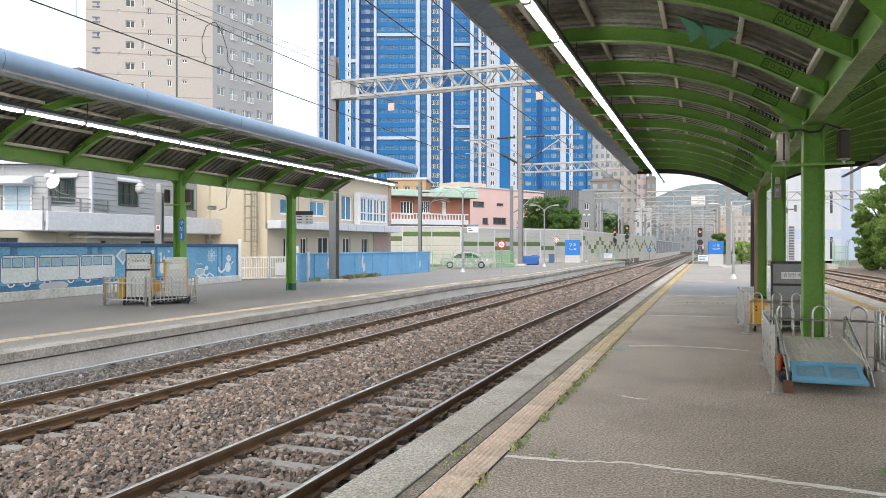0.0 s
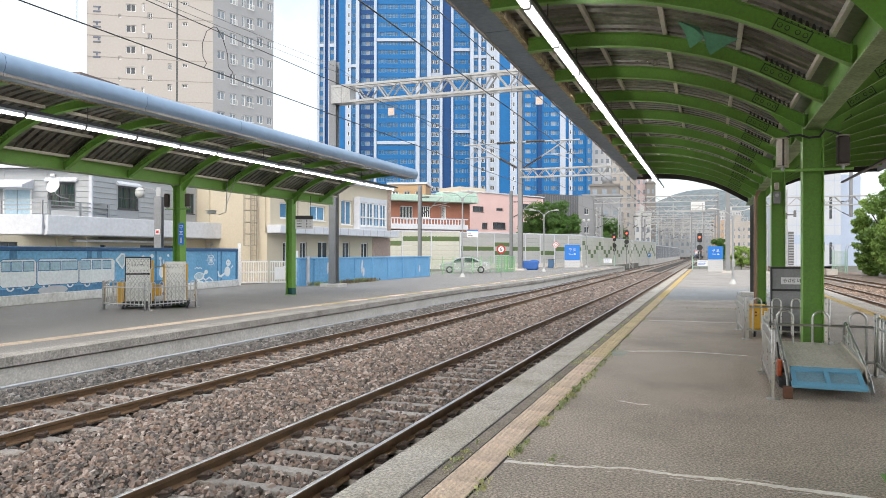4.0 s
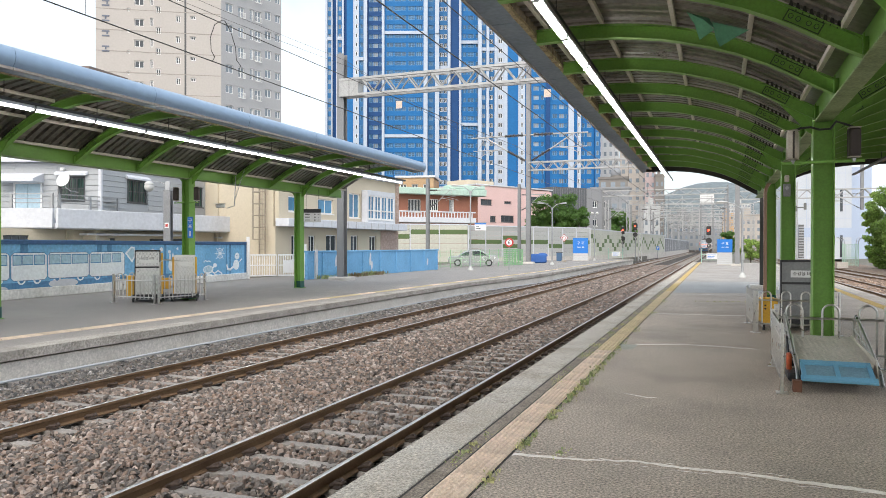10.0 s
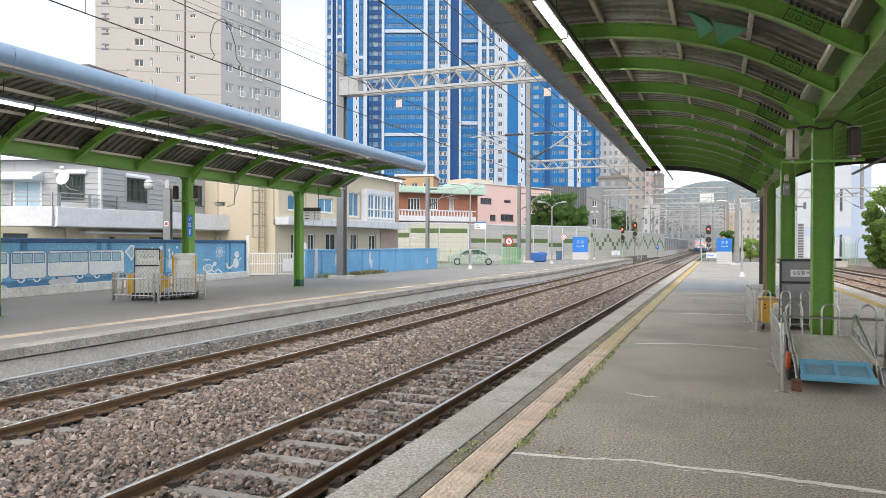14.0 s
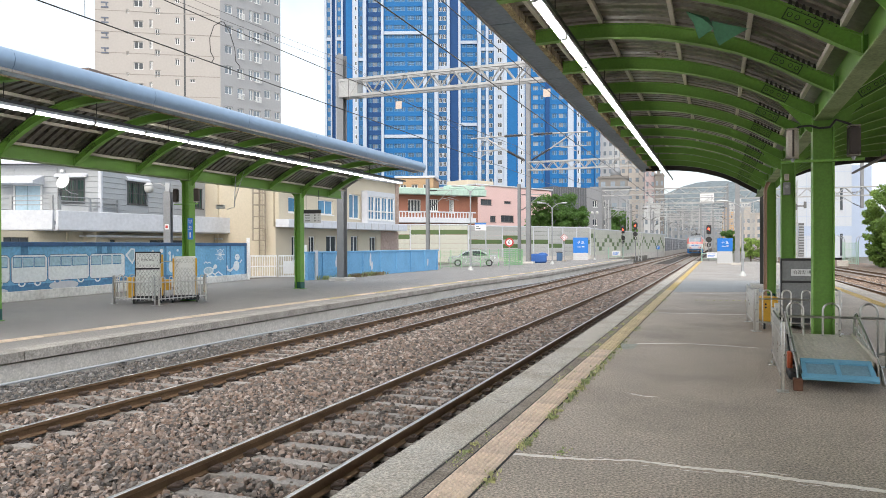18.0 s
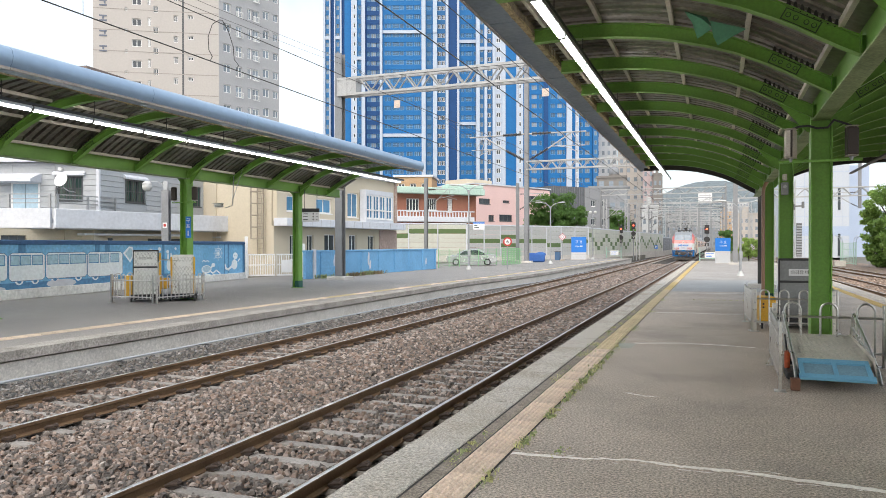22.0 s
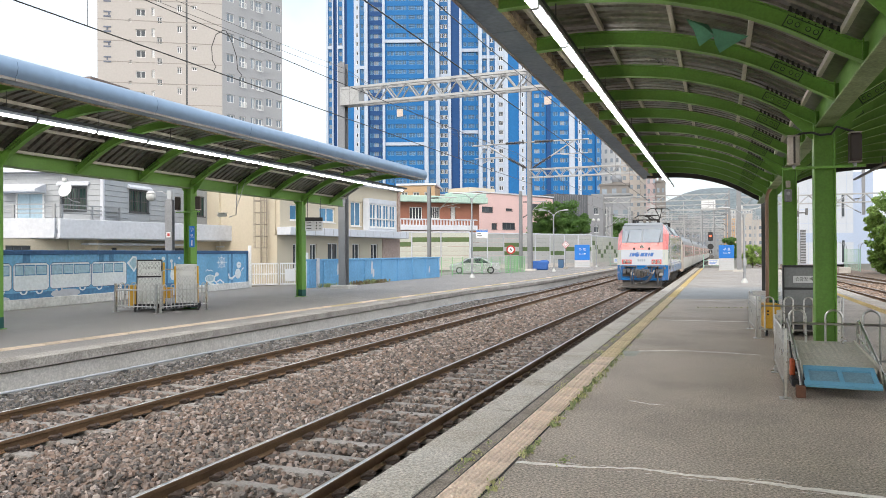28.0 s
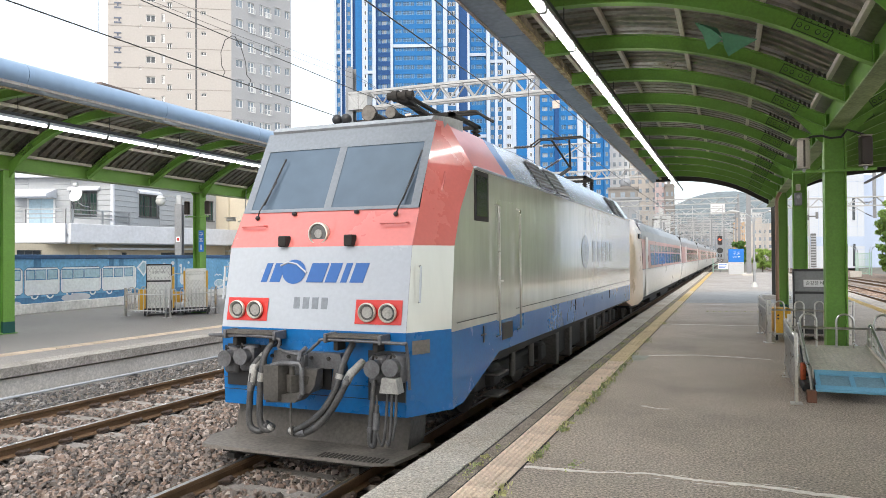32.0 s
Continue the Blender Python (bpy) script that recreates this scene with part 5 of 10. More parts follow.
NB_GREY = surf("barrier_grey", (0.46, 0.465, 0.45), (0.38, 0.385, 0.375), rough=0.6, big=0.3, fine=9, bump=0.04, stain=0.35, vary=0.05)
NB_GREEN = surf("barrier_green", (0.11, 0.17, 0.06), (0.09, 0.14, 0.05), rough=0.6, big=0.3, fine=9, bump=0.04)


def barrier(x, y, heading, L, h, step, base, pattern, label):
    t = thing("noise_barrier", pose(x, y, 0, 0, 0, heading), label, "noise barrier", "noise barriers")
    n = max(1, int(round(L / step)))
    w = L / n
    part("plinth", Geo().box(0, L, -0.1, 0.3, -0.7, 0.5), CONCRETE_PALE, t)
    for i in range(0, n + 1, 2 if w < 2 else 1):
        part("post", Geo().box(i * w - 0.05, i * w + 0.05, -0.075, 0.12, 0.5, h - 0.005), base if w < 2 else PARAPET, t)
    part("top_cap", Geo().box(0, L, -0.1, 0.16, h, h + 0.14, 0.02), PARAPET, t, "pale top rail")
    rows = int((h - 0.5) / 0.5)
    for i in range(n):
        for j in range(rows):
            mat = NB_GREEN if pattern(i, j, rows) else base
            z = 0.5 + j * (h - 0.5) / rows
            key = ("nb", round(w, 3), round(h, 2), mat.name)
            if key not in MESHES:
                g = Geo().box(0.08 if w > 2 else 0.012, w - (0.08 if w > 2 else 0.012), -0.04, 0.1, 0.01, (h - 0.5) / rows - 0.01)
                for q in range(3):
                    g.box(0.1 if w > 2 else 0.03, w - (0.1 if w > 2 else 0.03), -0.06, -0.04, 0.05 + 0.15 * q, 0.10 + 0.15 * q)
                MESHES[key] = mesh_of("barrier_panel", g, mat, smooth=False)
            part("barrier_panel", MESHES[key], None, t, at=Matrix.Translation((i * w, 0, z)))
    return t


barrier(-34.7, 70.3, 32.3, 9.9, 4.1, 3.3, NB_PALE, lambda i, j, r: j == (4 if i == 0 else 5), "pale slatted noise barrier with dark green stripes")
barrier(-26.3, 75.6, 57.4, 20.0, 4.0, 2.5, NB_GREY, lambda i, j, r: j == (3 if i % 3 < 2 else 2) or (i == 2 and j == 4), "grey slatted noise barrier with green checks")
barrier(-15.5, 92.5, 85.7, 64.0, 3.9, 1.6, NB_PALE, lambda i, j, r: j in (1 + abs(i % 6 - 3), 1 + abs((i + 1) % 6 - 3)) and i % 2 == j % 2, "long pale noise barrier with a green checker pattern")
barrier(-10.7, 157.0, 89.6, 110.0, 3.3, 6.0, MIDGREY, lambda i, j, r: False, "long dark grey barrier wall far along the line")


# ---- masts, gantries, wires and signals along the line ----
MAST = surf("mast_grey", (0.24, 0.245, 0.255), (0.16, 0.165, 0.17), rough=0.5, metal=0.4, big=1.5, fine=20, bump=0.03, stain=0.4)
TRUSS = surf("truss_galvanised", (0.43, 0.43, 0.425), (0.22, 0.22, 0.22), rough=0.5, metal=0.3, big=1.5, fine=20, bump=0.03, stain=0.4)
MAST_DARK = surf("mast_dark", (0.03, 0.033, 0.03), (0.02, 0.02, 0.02), rough=0.5, big=1.5, fine=20, bump=0.03)
INSUL = surf("insulator_brown", (0.045, 0.035, 0.03), (0.03, 0.025, 0.02), rough=0.3, big=3, fine=20, bump=0.0)
WIRE = surf("wire", (0.05, 0.045, 0.04), (0.03, 0.03, 0.03), rough=0.5, metal=0.3, big=3, fine=20, bump=0.0)
SIGN_WHITE = surf("sign_white", (0.72, 0.72, 0.72), (0.6, 0.6, 0.6), rough=0.45, big=2, fine=20, bump=0.0, stain=0.2)
BOARD_BUFF = surf("plate_buff", (0.62, 0.5, 0.42), (0.45, 0.36, 0.3), rough=0.5, big=6, fine=20, bump=0.0, stain=0.5)
SIGN_BLUE = surf("sign_blue", (0.02, 0.19, 0.62), (0.02, 0.16, 0.52), rough=0.4, big=1.5, fine=20, bump=0.0, stain=0.2)
SIGN_RED = surf("sign_red", (0.46, 0.035, 0.03), (0.36, 0.03, 0.025), rough=0.45, big=2, fine=20, bump=0.0, stain=0.2)
SIGN_BLACK = surf("sign_black", (0.02, 0.02, 0.02), (0.03, 0.03, 0.03), rough=0.5, big=2, fine=20, bump=0.0)
SIGNAL_RED = glow("signal_red_light", (1.0, 0.045, 0.02), 4.5)


def writing(parent, text, size, mat, at, label=""):
    """Raised letters, centred, facing -y."""
    cu = bpy.data.curves.new("lettering", "FONT")
    cu.body, cu.size, cu.extrude, cu.align_x, cu.align_y = text, size, 0.004, "CENTER", "CENTER"
    cu.resolution_u = 3
    tmp = bpy.data.objects.new("lettering_curve", cu)
    scene.collection.objects.link(tmp)
    me = bpy.data.meshes.new_from_object(tmp.evaluated_get(bpy.context.evaluated_depsgraph_get()))
    bpy.data.objects.remove(tmp)
    me.materials.clear()
    me.materials.append(mat)
    me.transform(Matrix.Rotation(radians(90), 4, "X"))
    return part("lettering", me, None, parent, label, at)


def truss(parent, x0, x1, z0, z1, w, bay, each):
    """A lattice beam along x: four chords and zigzag braces."""
    c = 0.06
    for y in (-w, w):
        for z in (z0, z1):
            part("chord", Geo().box(x0, x1, y - c, y + c, z - c, z + c), TRUSS, parent)
    n = int((x1 - x0) / bay)
    b = (x1 - x0) / n
    loose = Geo()
    for i in range(n):
        for y in (-w, w):
            a, d = (z0, z1) if i % 2 else (z1, z0)
            g = loose if not each else Geo()
            g.tube([(x0 + i * b, y, a), (x0 + (i + 1) * b, y, d)], 0.045, 4)
            if each:
                part("brace", g, TRUSS, parent)
        for z in (z0, z1):
            loose.tube([(x0 + i * b, -w, z), (x0 + (i + 1) * b, w, z)], 0.018, 4)
    tagged(part("lacing", loose, TRUSS, parent), kind="stuff")


def h_section(x, y, half, flange, web, z0, z1):
    """An upright H beam as one outline."""
    q = half - flange
    out = [(-half, -half), (half, -half), (half, -q), (web, -q), (web, q), (half, q), (half, half), (-half, half), (-half, q), (-web, q), (-web, -q), (-half, -q)]
    return Geo().prism([(x + a, y + b) for a, b in out], z0, z1, "z")


def h_mast(parent, x, z0, z1, mat=MAST, half=0.2, y=0.0):
    g = h_section(x, y, half, 0.03, 0.02, z0, z1)
    part("mast", g, mat, parent, "steel H mast")
    part("footing", Geo().box(x - 0.55, x + 0.55, y - 0.5, y + 0.5, -0.6, 0.18 if z0 >= 0 else z0, 0.04), CONCRETE_PALE, parent, "concrete footing")


def lattice_mast(parent, x, z1, y=0.0, h=0.25):
    g = Geo()
    for dx in (-h, h):
        for dy in (-h, h):
            g.box(x + dx - 0.04, x + dx + 0.04, y + dy - 0.04, y + dy + 0.04, -0.6, z1)
    k, z = 0, -0.5
    while z < z1 - 0.6:
        for dy in (-h, h):
            s = 1 if k % 2 else -1
            g.tube([(x - s * h, y + dy, z), (x + s * h, y + dy, z + 0.6)], 0.022, 4)
        for dx in (-h, h):
            s = 1 if k % 2 else -1
            g.tube([(x + dx, y - s * h, z), (x + dx, y + s * h, z + 0.6)], 0.022, 4)
        z += 0.6
        k += 1
    part("lattice_mast", g, TRUSS, parent, "galvanised lattice mast")


def cantilever(parent, x, s, z, reach=3.0, y=0.0):
    """A bracket that holds the wires, with ribbed insulators at the mast."""
    def ribbed(a, b):
        a, b = Vector(a), Vector(b)
        g = Geo().tube([a, b], 0.035, 6)
        for i in range(9):
            p = a + (b - a) * (i + 0.5) / 9
            d = (b - a).normalized() * 0.012
            g.tube([p - d, p + d], 0.085, 8)
        part("insulator", g, INSUL, parent, "dark ribbed insulator")
    ribbed((x + s * 0.25, y, z), (x + s * 1.05, y, z))
    ribbed((x + s * 0.25, y, z - 1.7), (x + s * 0.95, y, z - 1.3))
    part("top_tube", Geo().cyl((x + s * 1.05, y, z), (x + s * reach, y, z), 0.035, 8), TRUSS, parent)
    part("bracket_tube", Geo().cyl((x + s * 0.95, y, z - 1.3), (x + s * (reach - 0.6), y, z), 0.035, 8), TRUSS, parent)
    g = Geo().tube([(x + s * 1.5, y, z - 0.9), (x + s * (reach + 0.1), y, z - 0.62)], 0.025, 6).tube([(x + s * 2.0, y, z - 1.05), (x + s * 2.6, y, z - 0.85), (x + s * (reach + 0.3), y, z - 1.05)], 0.02, 6)
    g.tube([(x + s * (reach - 0.4), y, z), (x + s * (reach - 0.5), y, z - 0.72)], 0.018, 6)
    part("steady_arm", g, TRUSS, parent)


def gantry(y, xl, xr, z0, z1, each, left="h", right="h", lift=None):
    t = thing("catenary_gantry", (0, y, 0), "grey lattice gantry spanning the tracks on two masts", "gantry", "catenary gantries")
    truss(t, xl, xr, z0 + 0.05, z1 - 0.05, 0.28, 0.62 if each else 1.1, each)
    for x, kind, s in ((xl, left, 1), (xr, right, -1)):
        if kind == "h":
            h_mast(t, x, 0.0, lift or z1 + 0.4, MAST, 0.2 if each else 0.14)
            if not each:
                continue
            part("gusset_box", Geo().box(min(x, x + s * 1.1), max(x, x + s * 1.1), -0.31, 0.31, z0, z1), TRUSS, t, "plated beam end")
        elif kind == "d":
            h_mast(t, x, 0.0, z1 + 0.4, MAST_DARK, 0.16)
        elif kind == "l":
            lattice_mast(t, x, z1)
    return t


gt = gantry(33.0, -18.55, 1.80, 9.62, 10.55, True, "h", "d", 11.9)
for x in (-15.05, -7.45):
    part("warning_plate", Geo().box(x - 0.17, x + 0.17, -0.42, -0.40, 8.75, 9.13, 0.01), BOARD_BUFF, gt, "small hanging warning plate")
gt = gantry(70.3, -18.0, 1.6, 9.4, 10.3, True, "n", "h")
h_mast(gt, -18.0, 0.0, 20.0, MAST, 0.22)


def wide_cantilever(parent, x, s, z, reach):
    """A long bracket of pale tubes on heavy ribbed insulators."""
    for a, b in (((0.55, 0.0), (2.5, 0.0)), ((0.35, -2.6), (2.2, -1.55))):
        a, b = Vector((x + s * a[0], 0, z + a[1])), Vector((x + s * b[0], 0, z + b[1]))
        g = Geo().tube([a, b], 0.07, 6)
        for i in range(14):
            p, d = a + (b - a) * (i + 0.5) / 14, (b - a).normalized() * 0.02
            g.tube([p - d, p + d], 0.16, 10)
        part("insulator", g, INSUL, parent, "dark ribbed insulator")
    part("mast_clamp", Geo().cyl((x + s * 0.2, 0, z), (x + s * 0.55, 0, z), 0.08, 8), TRUSS, parent)
    part("top_tube", Geo().cyl((x + s * 2.5, 0, z), (x + s * reach, 0, z - 0.05), 0.075, 8), TRUSS, parent)
    part("bracket_tube", Geo().cyl((x + s * 2.2, 0, z - 1.55), (x + s * 4.5, 0, z - 0.1), 0.075, 8), TRUSS, parent)
    part("steady_arm", Geo().tube([(x + s * 2.6, 0, z - 1.35), (x + s * 5.9, 0, z - 1.4)], 0.05, 6), TRUSS, parent)
    part("steady_arm", Geo().tube([(x + s * 3.0, 0, z - 1.35), (x + s * 4.2, 0, z - 1.55), (x + s * 5.0, 0, z - 1.95)], 0.04, 6), TRUSS, parent)
    for a, b, c in ((4.6, 5.4, -1.3), (4.4, 4.7, -1.3), (3.6, 4.2, -0.9)):
        part("stay", Geo().cyl((x + s * a, 0, z - 0.05), (x + s * b, 0, z + c), 0.035, 6), TRUSS, parent)


wide_cantilever(gt, -18.0, 1, 13.05, 6.0)
wide_cantilever(gt, -18.0, -1, 13.05, 6.1)
far_x = [(-16.5, 1.2), (-15.5, 1.0), (-14.0, 2.0), (-16.0, 3.0), (-15.0, 2.0), (-14.0, 3.0), (-16.0, 2.0)]
for k, (yy, (xl, xr)) in enumerate(zip((110.0, 134.0, 163.0, 196.0, 236.0, 285.0, 340.0), far_x)):
    gt = gantry(yy, xl, xr, 9.3, 10.2, False, "l" if k % 2 else "h", "h" if k < 3 else "l")
    for x, s in ((xl, 1), (xl + 6.8, -1), (xl + 6.8, 1), (xr, -1)):
        if x == xl + 6.8 and s < 0:
            part("drop_post", Geo().box(x - 0.07, x + 0.07, -0.07, 0.07, 6.2, 9.35), TRUSS, gt)
        cantilever(gt, x, s, 7.2, 2.8)
for yy, xl, xr, posts in ((148.0, -14.5, 6.0, (-9.0, -3.5)), (178.0, -15.0, 8.0, (-8.0, 1.0)), (214.0, -14.0, 9.0, (-9.5, -2.0)), (258.0, -15.0, 10.0, (-6.0, 3.0)), (310.0, -14.0, 12.0, (-8.0, 2.0))):
    gt = gantry(yy, xl, xr, 9.0, 10.0, False, "l", "l")
    for x in posts:
        part("drop_post", Geo().box(x - 0.09, x + 0.09, -0.09, 0.09, 5.4, 9.1), TRUSS, gt)
        part("drop_post", Geo().box(x + 2.2, x + 2.34, -0.07, 0.07, 6.4, 11.6), TRUSS, gt)
for x, yy, kind in ((-15.6, 108.0, "l"), (-11.3, 113.0, "l"), (-20.5, 76.0, "h"), (-27.5, 66.5, "h"), (-13.6, 121.0, "h"), (-12.2, 148.0, "h")):
    t = thing("catenary_mast", (x, yy, 0), "single galvanised mast with wire brackets beside the tracks", "mast", "catenary masts")
    (lattice_mast if kind == "l" else h_mast)(t, 0, *((8.6,) if kind == "l" else (0.0, 8.6, MAST, 0.16)))
    cantilever(t, 0, 1, 7.4, 3.0)

# overhead wires: a contact wire, a sagging bearer and droppers over each main track
for x, zc in ((T1, 5.24), (T2, 5.36)):
    t = thing("overhead_line", (0, 0, 0), "thin black overhead contact wire and bearer above a track", "overhead wire", "overhead wires")
    part("contact_wire", Geo().cyl((x, -25, zc), (x, 420, zc), 0.011, 5), WIRE, t)
    sup = [-25.0, 33.0, 70.3, 110.0, 163.0, 236.0, 340.0, 420.0]
    pts, drops = [], []
    for a, b in zip(sup, sup[1:]):
        for i in range(14):
            q = i / 14
            pts.append((x, a + (b - a) * q, zc + 1.25 - 1.9 * q * (1 - q)))
    part("bearer_wire", Geo().tube(pts, 0.009, 5), WIRE, t)
    for x_, y_, z_ in pts[2::2]:
        if y_ < 160:
            part("dropper", Geo().cyl((x, y_, zc), (x, y_, z_), 0.006, 4), WIRE, t)
    if x == T2:
        shape = ((11.05, 0), (11.12, 0.1), (11.02, 0.2), (11.0, 0.45), (11.12, 0.72), (11.32, 0.86), (11.42, 0.88), (11.6, 0.72), (11.75, 0.45), (11.78, 0.2), (11.92, 0.12), (11.84, 0))
        part("jumper_loop", Geo().tube([(x, y, zc + h) for y, h in shape], 0.008, 5), WIRE, t)
feeder = thing("feeder_line", (0, 0, 0), "thin feeder wires strung between the masts", "overhead wire", "overhead wires")
for x, z, sag in ((-18.4, 11.6, 0.7), (-17.6, 11.0, 0.8), (-7.0, 9.9, 0.5)):
    pts = []
    for a, b in ((-20.0, 33.0), (33.0, 70.3), (70.3, 110.0), (110.0, 163.0), (163.0, 236.0)):
        for i in range(10):
            q = i / 10
            pts.append((x, a + (b - a) * q, z - 4 * sag * q * (1 - q)))
    part("feeder_wire", Geo().tube(pts, 0.008, 5), WIRE, feeder)

# signals
def signal(x, y, z, label, number):
    t = thing("railway_signal", (x, y, 0), label, "railway signal", "railway signals")
    part("post", Geo().cyl((0, 0, -0.6), (0, 0, z + 0.8), 0.07, 8), MAST, t)
    part("hood_plate", Geo().box(-0.28, 0.28, -0.16, -0.02, z - 0.55, z + 0.55, 0.08), SIGN_BLACK, t, "black signal head")
    part("lamp", Geo().cyl((0, -0.15, z + 0.05), (0, -0.19, z + 0.05), 0.13, 16), SIGNAL_RED, t, "glowing red lamp")
    part("lower_disc", Geo().cyl((0, -0.03, z - 1.25), (0, -0.1, z - 1.25), 0.36, 18), SIGN_BLACK, t)
    part("number_plate", Geo().box(-0.22, 0.22, -0.1, -0.04, z - 2.1, z - 1.7), SIGN_BLACK, t)
    writing(t, number, 0.36, SIGN_WHITE, Matrix.Translation((0, -0.106, z - 1.9)))
    return t


signal(-1.12, 93.6, 3.7, "signal post with a lit red lamp at the platform's end", "5")
signal(-13.8, 112.3, 4.15, "signal post with a lit red lamp beside a barrier", "3")
signal(-12.0, 113.0, 4.75, "tall signal post with a lit red lamp beside a barrier", "4")


# station name boards
BOARD_PALE = surf("board_pale", (0.55, 0.56, 0.57), (0.47, 0.48, 0.49), rough=0.5, big=1, fine=20, bump=0.02, stain=0.2)
def name_board(x, y, w, z_low, z_mid, z_top, turn, label):
    t = thing("station_sign", pose(x, y, 0, 0, 0, turn), label, "station sign", "station name boards")
    part("lower_panel", Geo().box(-w / 2, w / 2, -0.08, 0.08, 0.05, z_mid - 0.01, 0.01), BOARD_PALE, t, "pale grey lower panel")
    for k in range(int((z_mid - 0.1) / 0.2)):
        part("panel_line", Geo().box(-w / 2 + 0.03, w / 2 - 0.03, -0.086, -0.08, 0.22 + k * 0.2, 0.232 + k * 0.2), APT_LINE, t)
    part("name_panel", Geo().box(-w / 2, w / 2, -0.09, 0.09, z_mid, z_top, 0.01), SIGN_BLUE, t, "bright blue name panel")
    part("foot", Geo().box(-w / 2 - 0.1, w / 2 + 0.1, -0.2, 0.2, 0.0, 0.06, 0.01), CONCRETE_PALE, t)
    writing(t, "구 포", 0.34 * w / 1.45, SIGN_WHITE, Matrix.Translation((0, -0.094, z_mid + 0.66 * (z_top - z_mid))), "white station name lettering")
    writing(t, "Gupo", 0.18 * w / 1.45, SIGN_WHITE, Matrix.Translation((-0.10 * w, -0.094, z_mid + 0.40 * (z_top - z_mid))))
    part("name_bar", Geo().box(0.09 * w, 0.24 * w, -0.096, -0.09, z_mid + 0.37 * (z_top - z_mid), z_mid + 0.44 * (z_top - z_mid)), SIGN_WHITE, t)
    return t


name_board(0.55, 73.6, 1.43, 0.05, 1.19, 2.45, 20, "blue and white station name board on the platform")
name_board(-15.55, 85.9, 1.8, 0.05, 0.89, 2.74, 20, "blue and white station name board across the tracks")


# lamp posts
LAMP_SHELL = surf("lamp_shell", (0.52, 0.52, 0.50), (0.42, 0.42, 0.40), rough=0.4, big=2, fine=20, bump=0.0, stain=0.2)


def lamp_post(x, y, h, turn, globes, label):
    t = thing("platform_lamp", pose(x, y, 0, 0, 0, turn), label, "lamp post", "platform lamps")
    part("post", Geo().tube([(0, 0, 0.25), (0, 0, h * 0.5), (0, 0, h - 0.5)], [0.075, 0.06, 0.05], 10), GALV, t, "grey steel post")
    part("foot", Geo().tube([(0, 0, 0), (0, 0, 0.1), (0, 0, 0.28)], [0.21, 0.18, 0.085], 12), LAMP_SHELL, t, "white cone foot")
    part("control_box", Geo().box(-0.09, 0.09, -0.14, -0.06, 1.0, 1.45, 0.01), GALV, t)
    for s in (-1, 1):
        if globes:
            part("arm", Geo().tube([(0, 0, h - 0.55), (s * 0.15, 0, h - 0.45), (s * 0.28, 0, h - 0.35)], 0.025, 6), GALV, t)
            part("globe", Geo().ball((s * 0.3, 0, h - 0.2), 0.19, 12, 8), LAMP_SHELL, t, "white globe lamp")
        else:
            part("arm", Geo().tube([(0, 0, h - 0.9), (s * 0.1, 0, h - 0.5), (s * 0.45, 0, h - 0.22), (s * 0.9, 0, h - 0.12)], 0.03, 8), GALV, t, "curved arm")
            part("lamp_head", Geo().loft([[(s * (0.8 + 0.16 * i), w * math.cos(a), h - 0.12 + 0.02 * i * 0.3 + d * math.sin(a)) for a in np.linspace(0, 2 * np.pi, 10, False)]
                                          for i, (w, d) in enumerate(((0.04, 0.03), (0.11, 0.06), (0.15, 0.075), (0.14, 0.07), (0.05, 0.03)))]), LAMP_SHELL, t, "pale lamp head")
    return t


lamp_post(-17.2, 49.9, 6.4, 20, False, "grey double-armed lamp post on a white foot")
lamp_post(-14.9, 67.3, 6.0, 20, False, "grey double-armed lamp post on a white foot")
lamp_post(-14.2, 88.0, 6.0, 20, True, "lamp post with two white globes")
lamp_post(1.3, 44.8, 4.5, 12, False, "grey double-armed lamp post on a white foot")

# round and diamond line signs, white boards at the platform ends
t = thing("speed_sign", pose(-14.5, 50.9, 0, 0, 0, 16), "round white sign with a red ring and number", "railway sign")
part("post", Geo().cyl((0, 0, 0), (0, 0, 2.1), 0.03, 8), GALV, t)
part("ring", Geo().cyl((0, -0.03, 2.06), (0, -0.05, 2.06), 0.33, 28), SIGN_RED, t)
part("face", Geo().cyl((0, -0.05, 2.06), (0, -0.056, 2.06), 0.22, 28), SIGN_WHITE, t)
writing(t, "6", 0.40, SIGN_BLACK, Matrix.Translation((0, -0.062, 2.06)))
t = thing("diamond_sign", pose(-16.2, 79.3, 0, 0, 0, 16), "white diamond sign with a red border on a post", "railway sign")
part("post", Geo().cyl((0, 0, 0), (0, 0, 2.6), 0.04, 8), GALV, t)
part("foot", Geo().box(-0.25, 0.25, -0.2, 0.2, 0, 0.2, 0.03), CONCRETE, t)
part("border", Geo().box(-0.31, 0.31, -0.06, -0.04, -0.31, 0.31).turn(pose(0, 0, 2.7, 0, 45, 0)), SIGN_RED, t)
part("face", Geo().box(-0.265, 0.265, -0.066, -0.06, -0.265, 0.265).turn(pose(0, 0, 2.7, 0, 45, 0)), SIGN_WHITE, t)
part("symbol", Geo().box(-0.17, 0.17, -0.070, -0.066, -0.17, 0.17).turn(pose(0, 0, 2.7, 0, 45, 0)), SIGN_RED, t)
part("symbol_face", Geo().box(-0.13, 0.13, -0.074, -0.070, -0.13, 0.13).turn(pose(0, 0, 2.7, 0, 45, 0)), SIGN_WHITE, t)
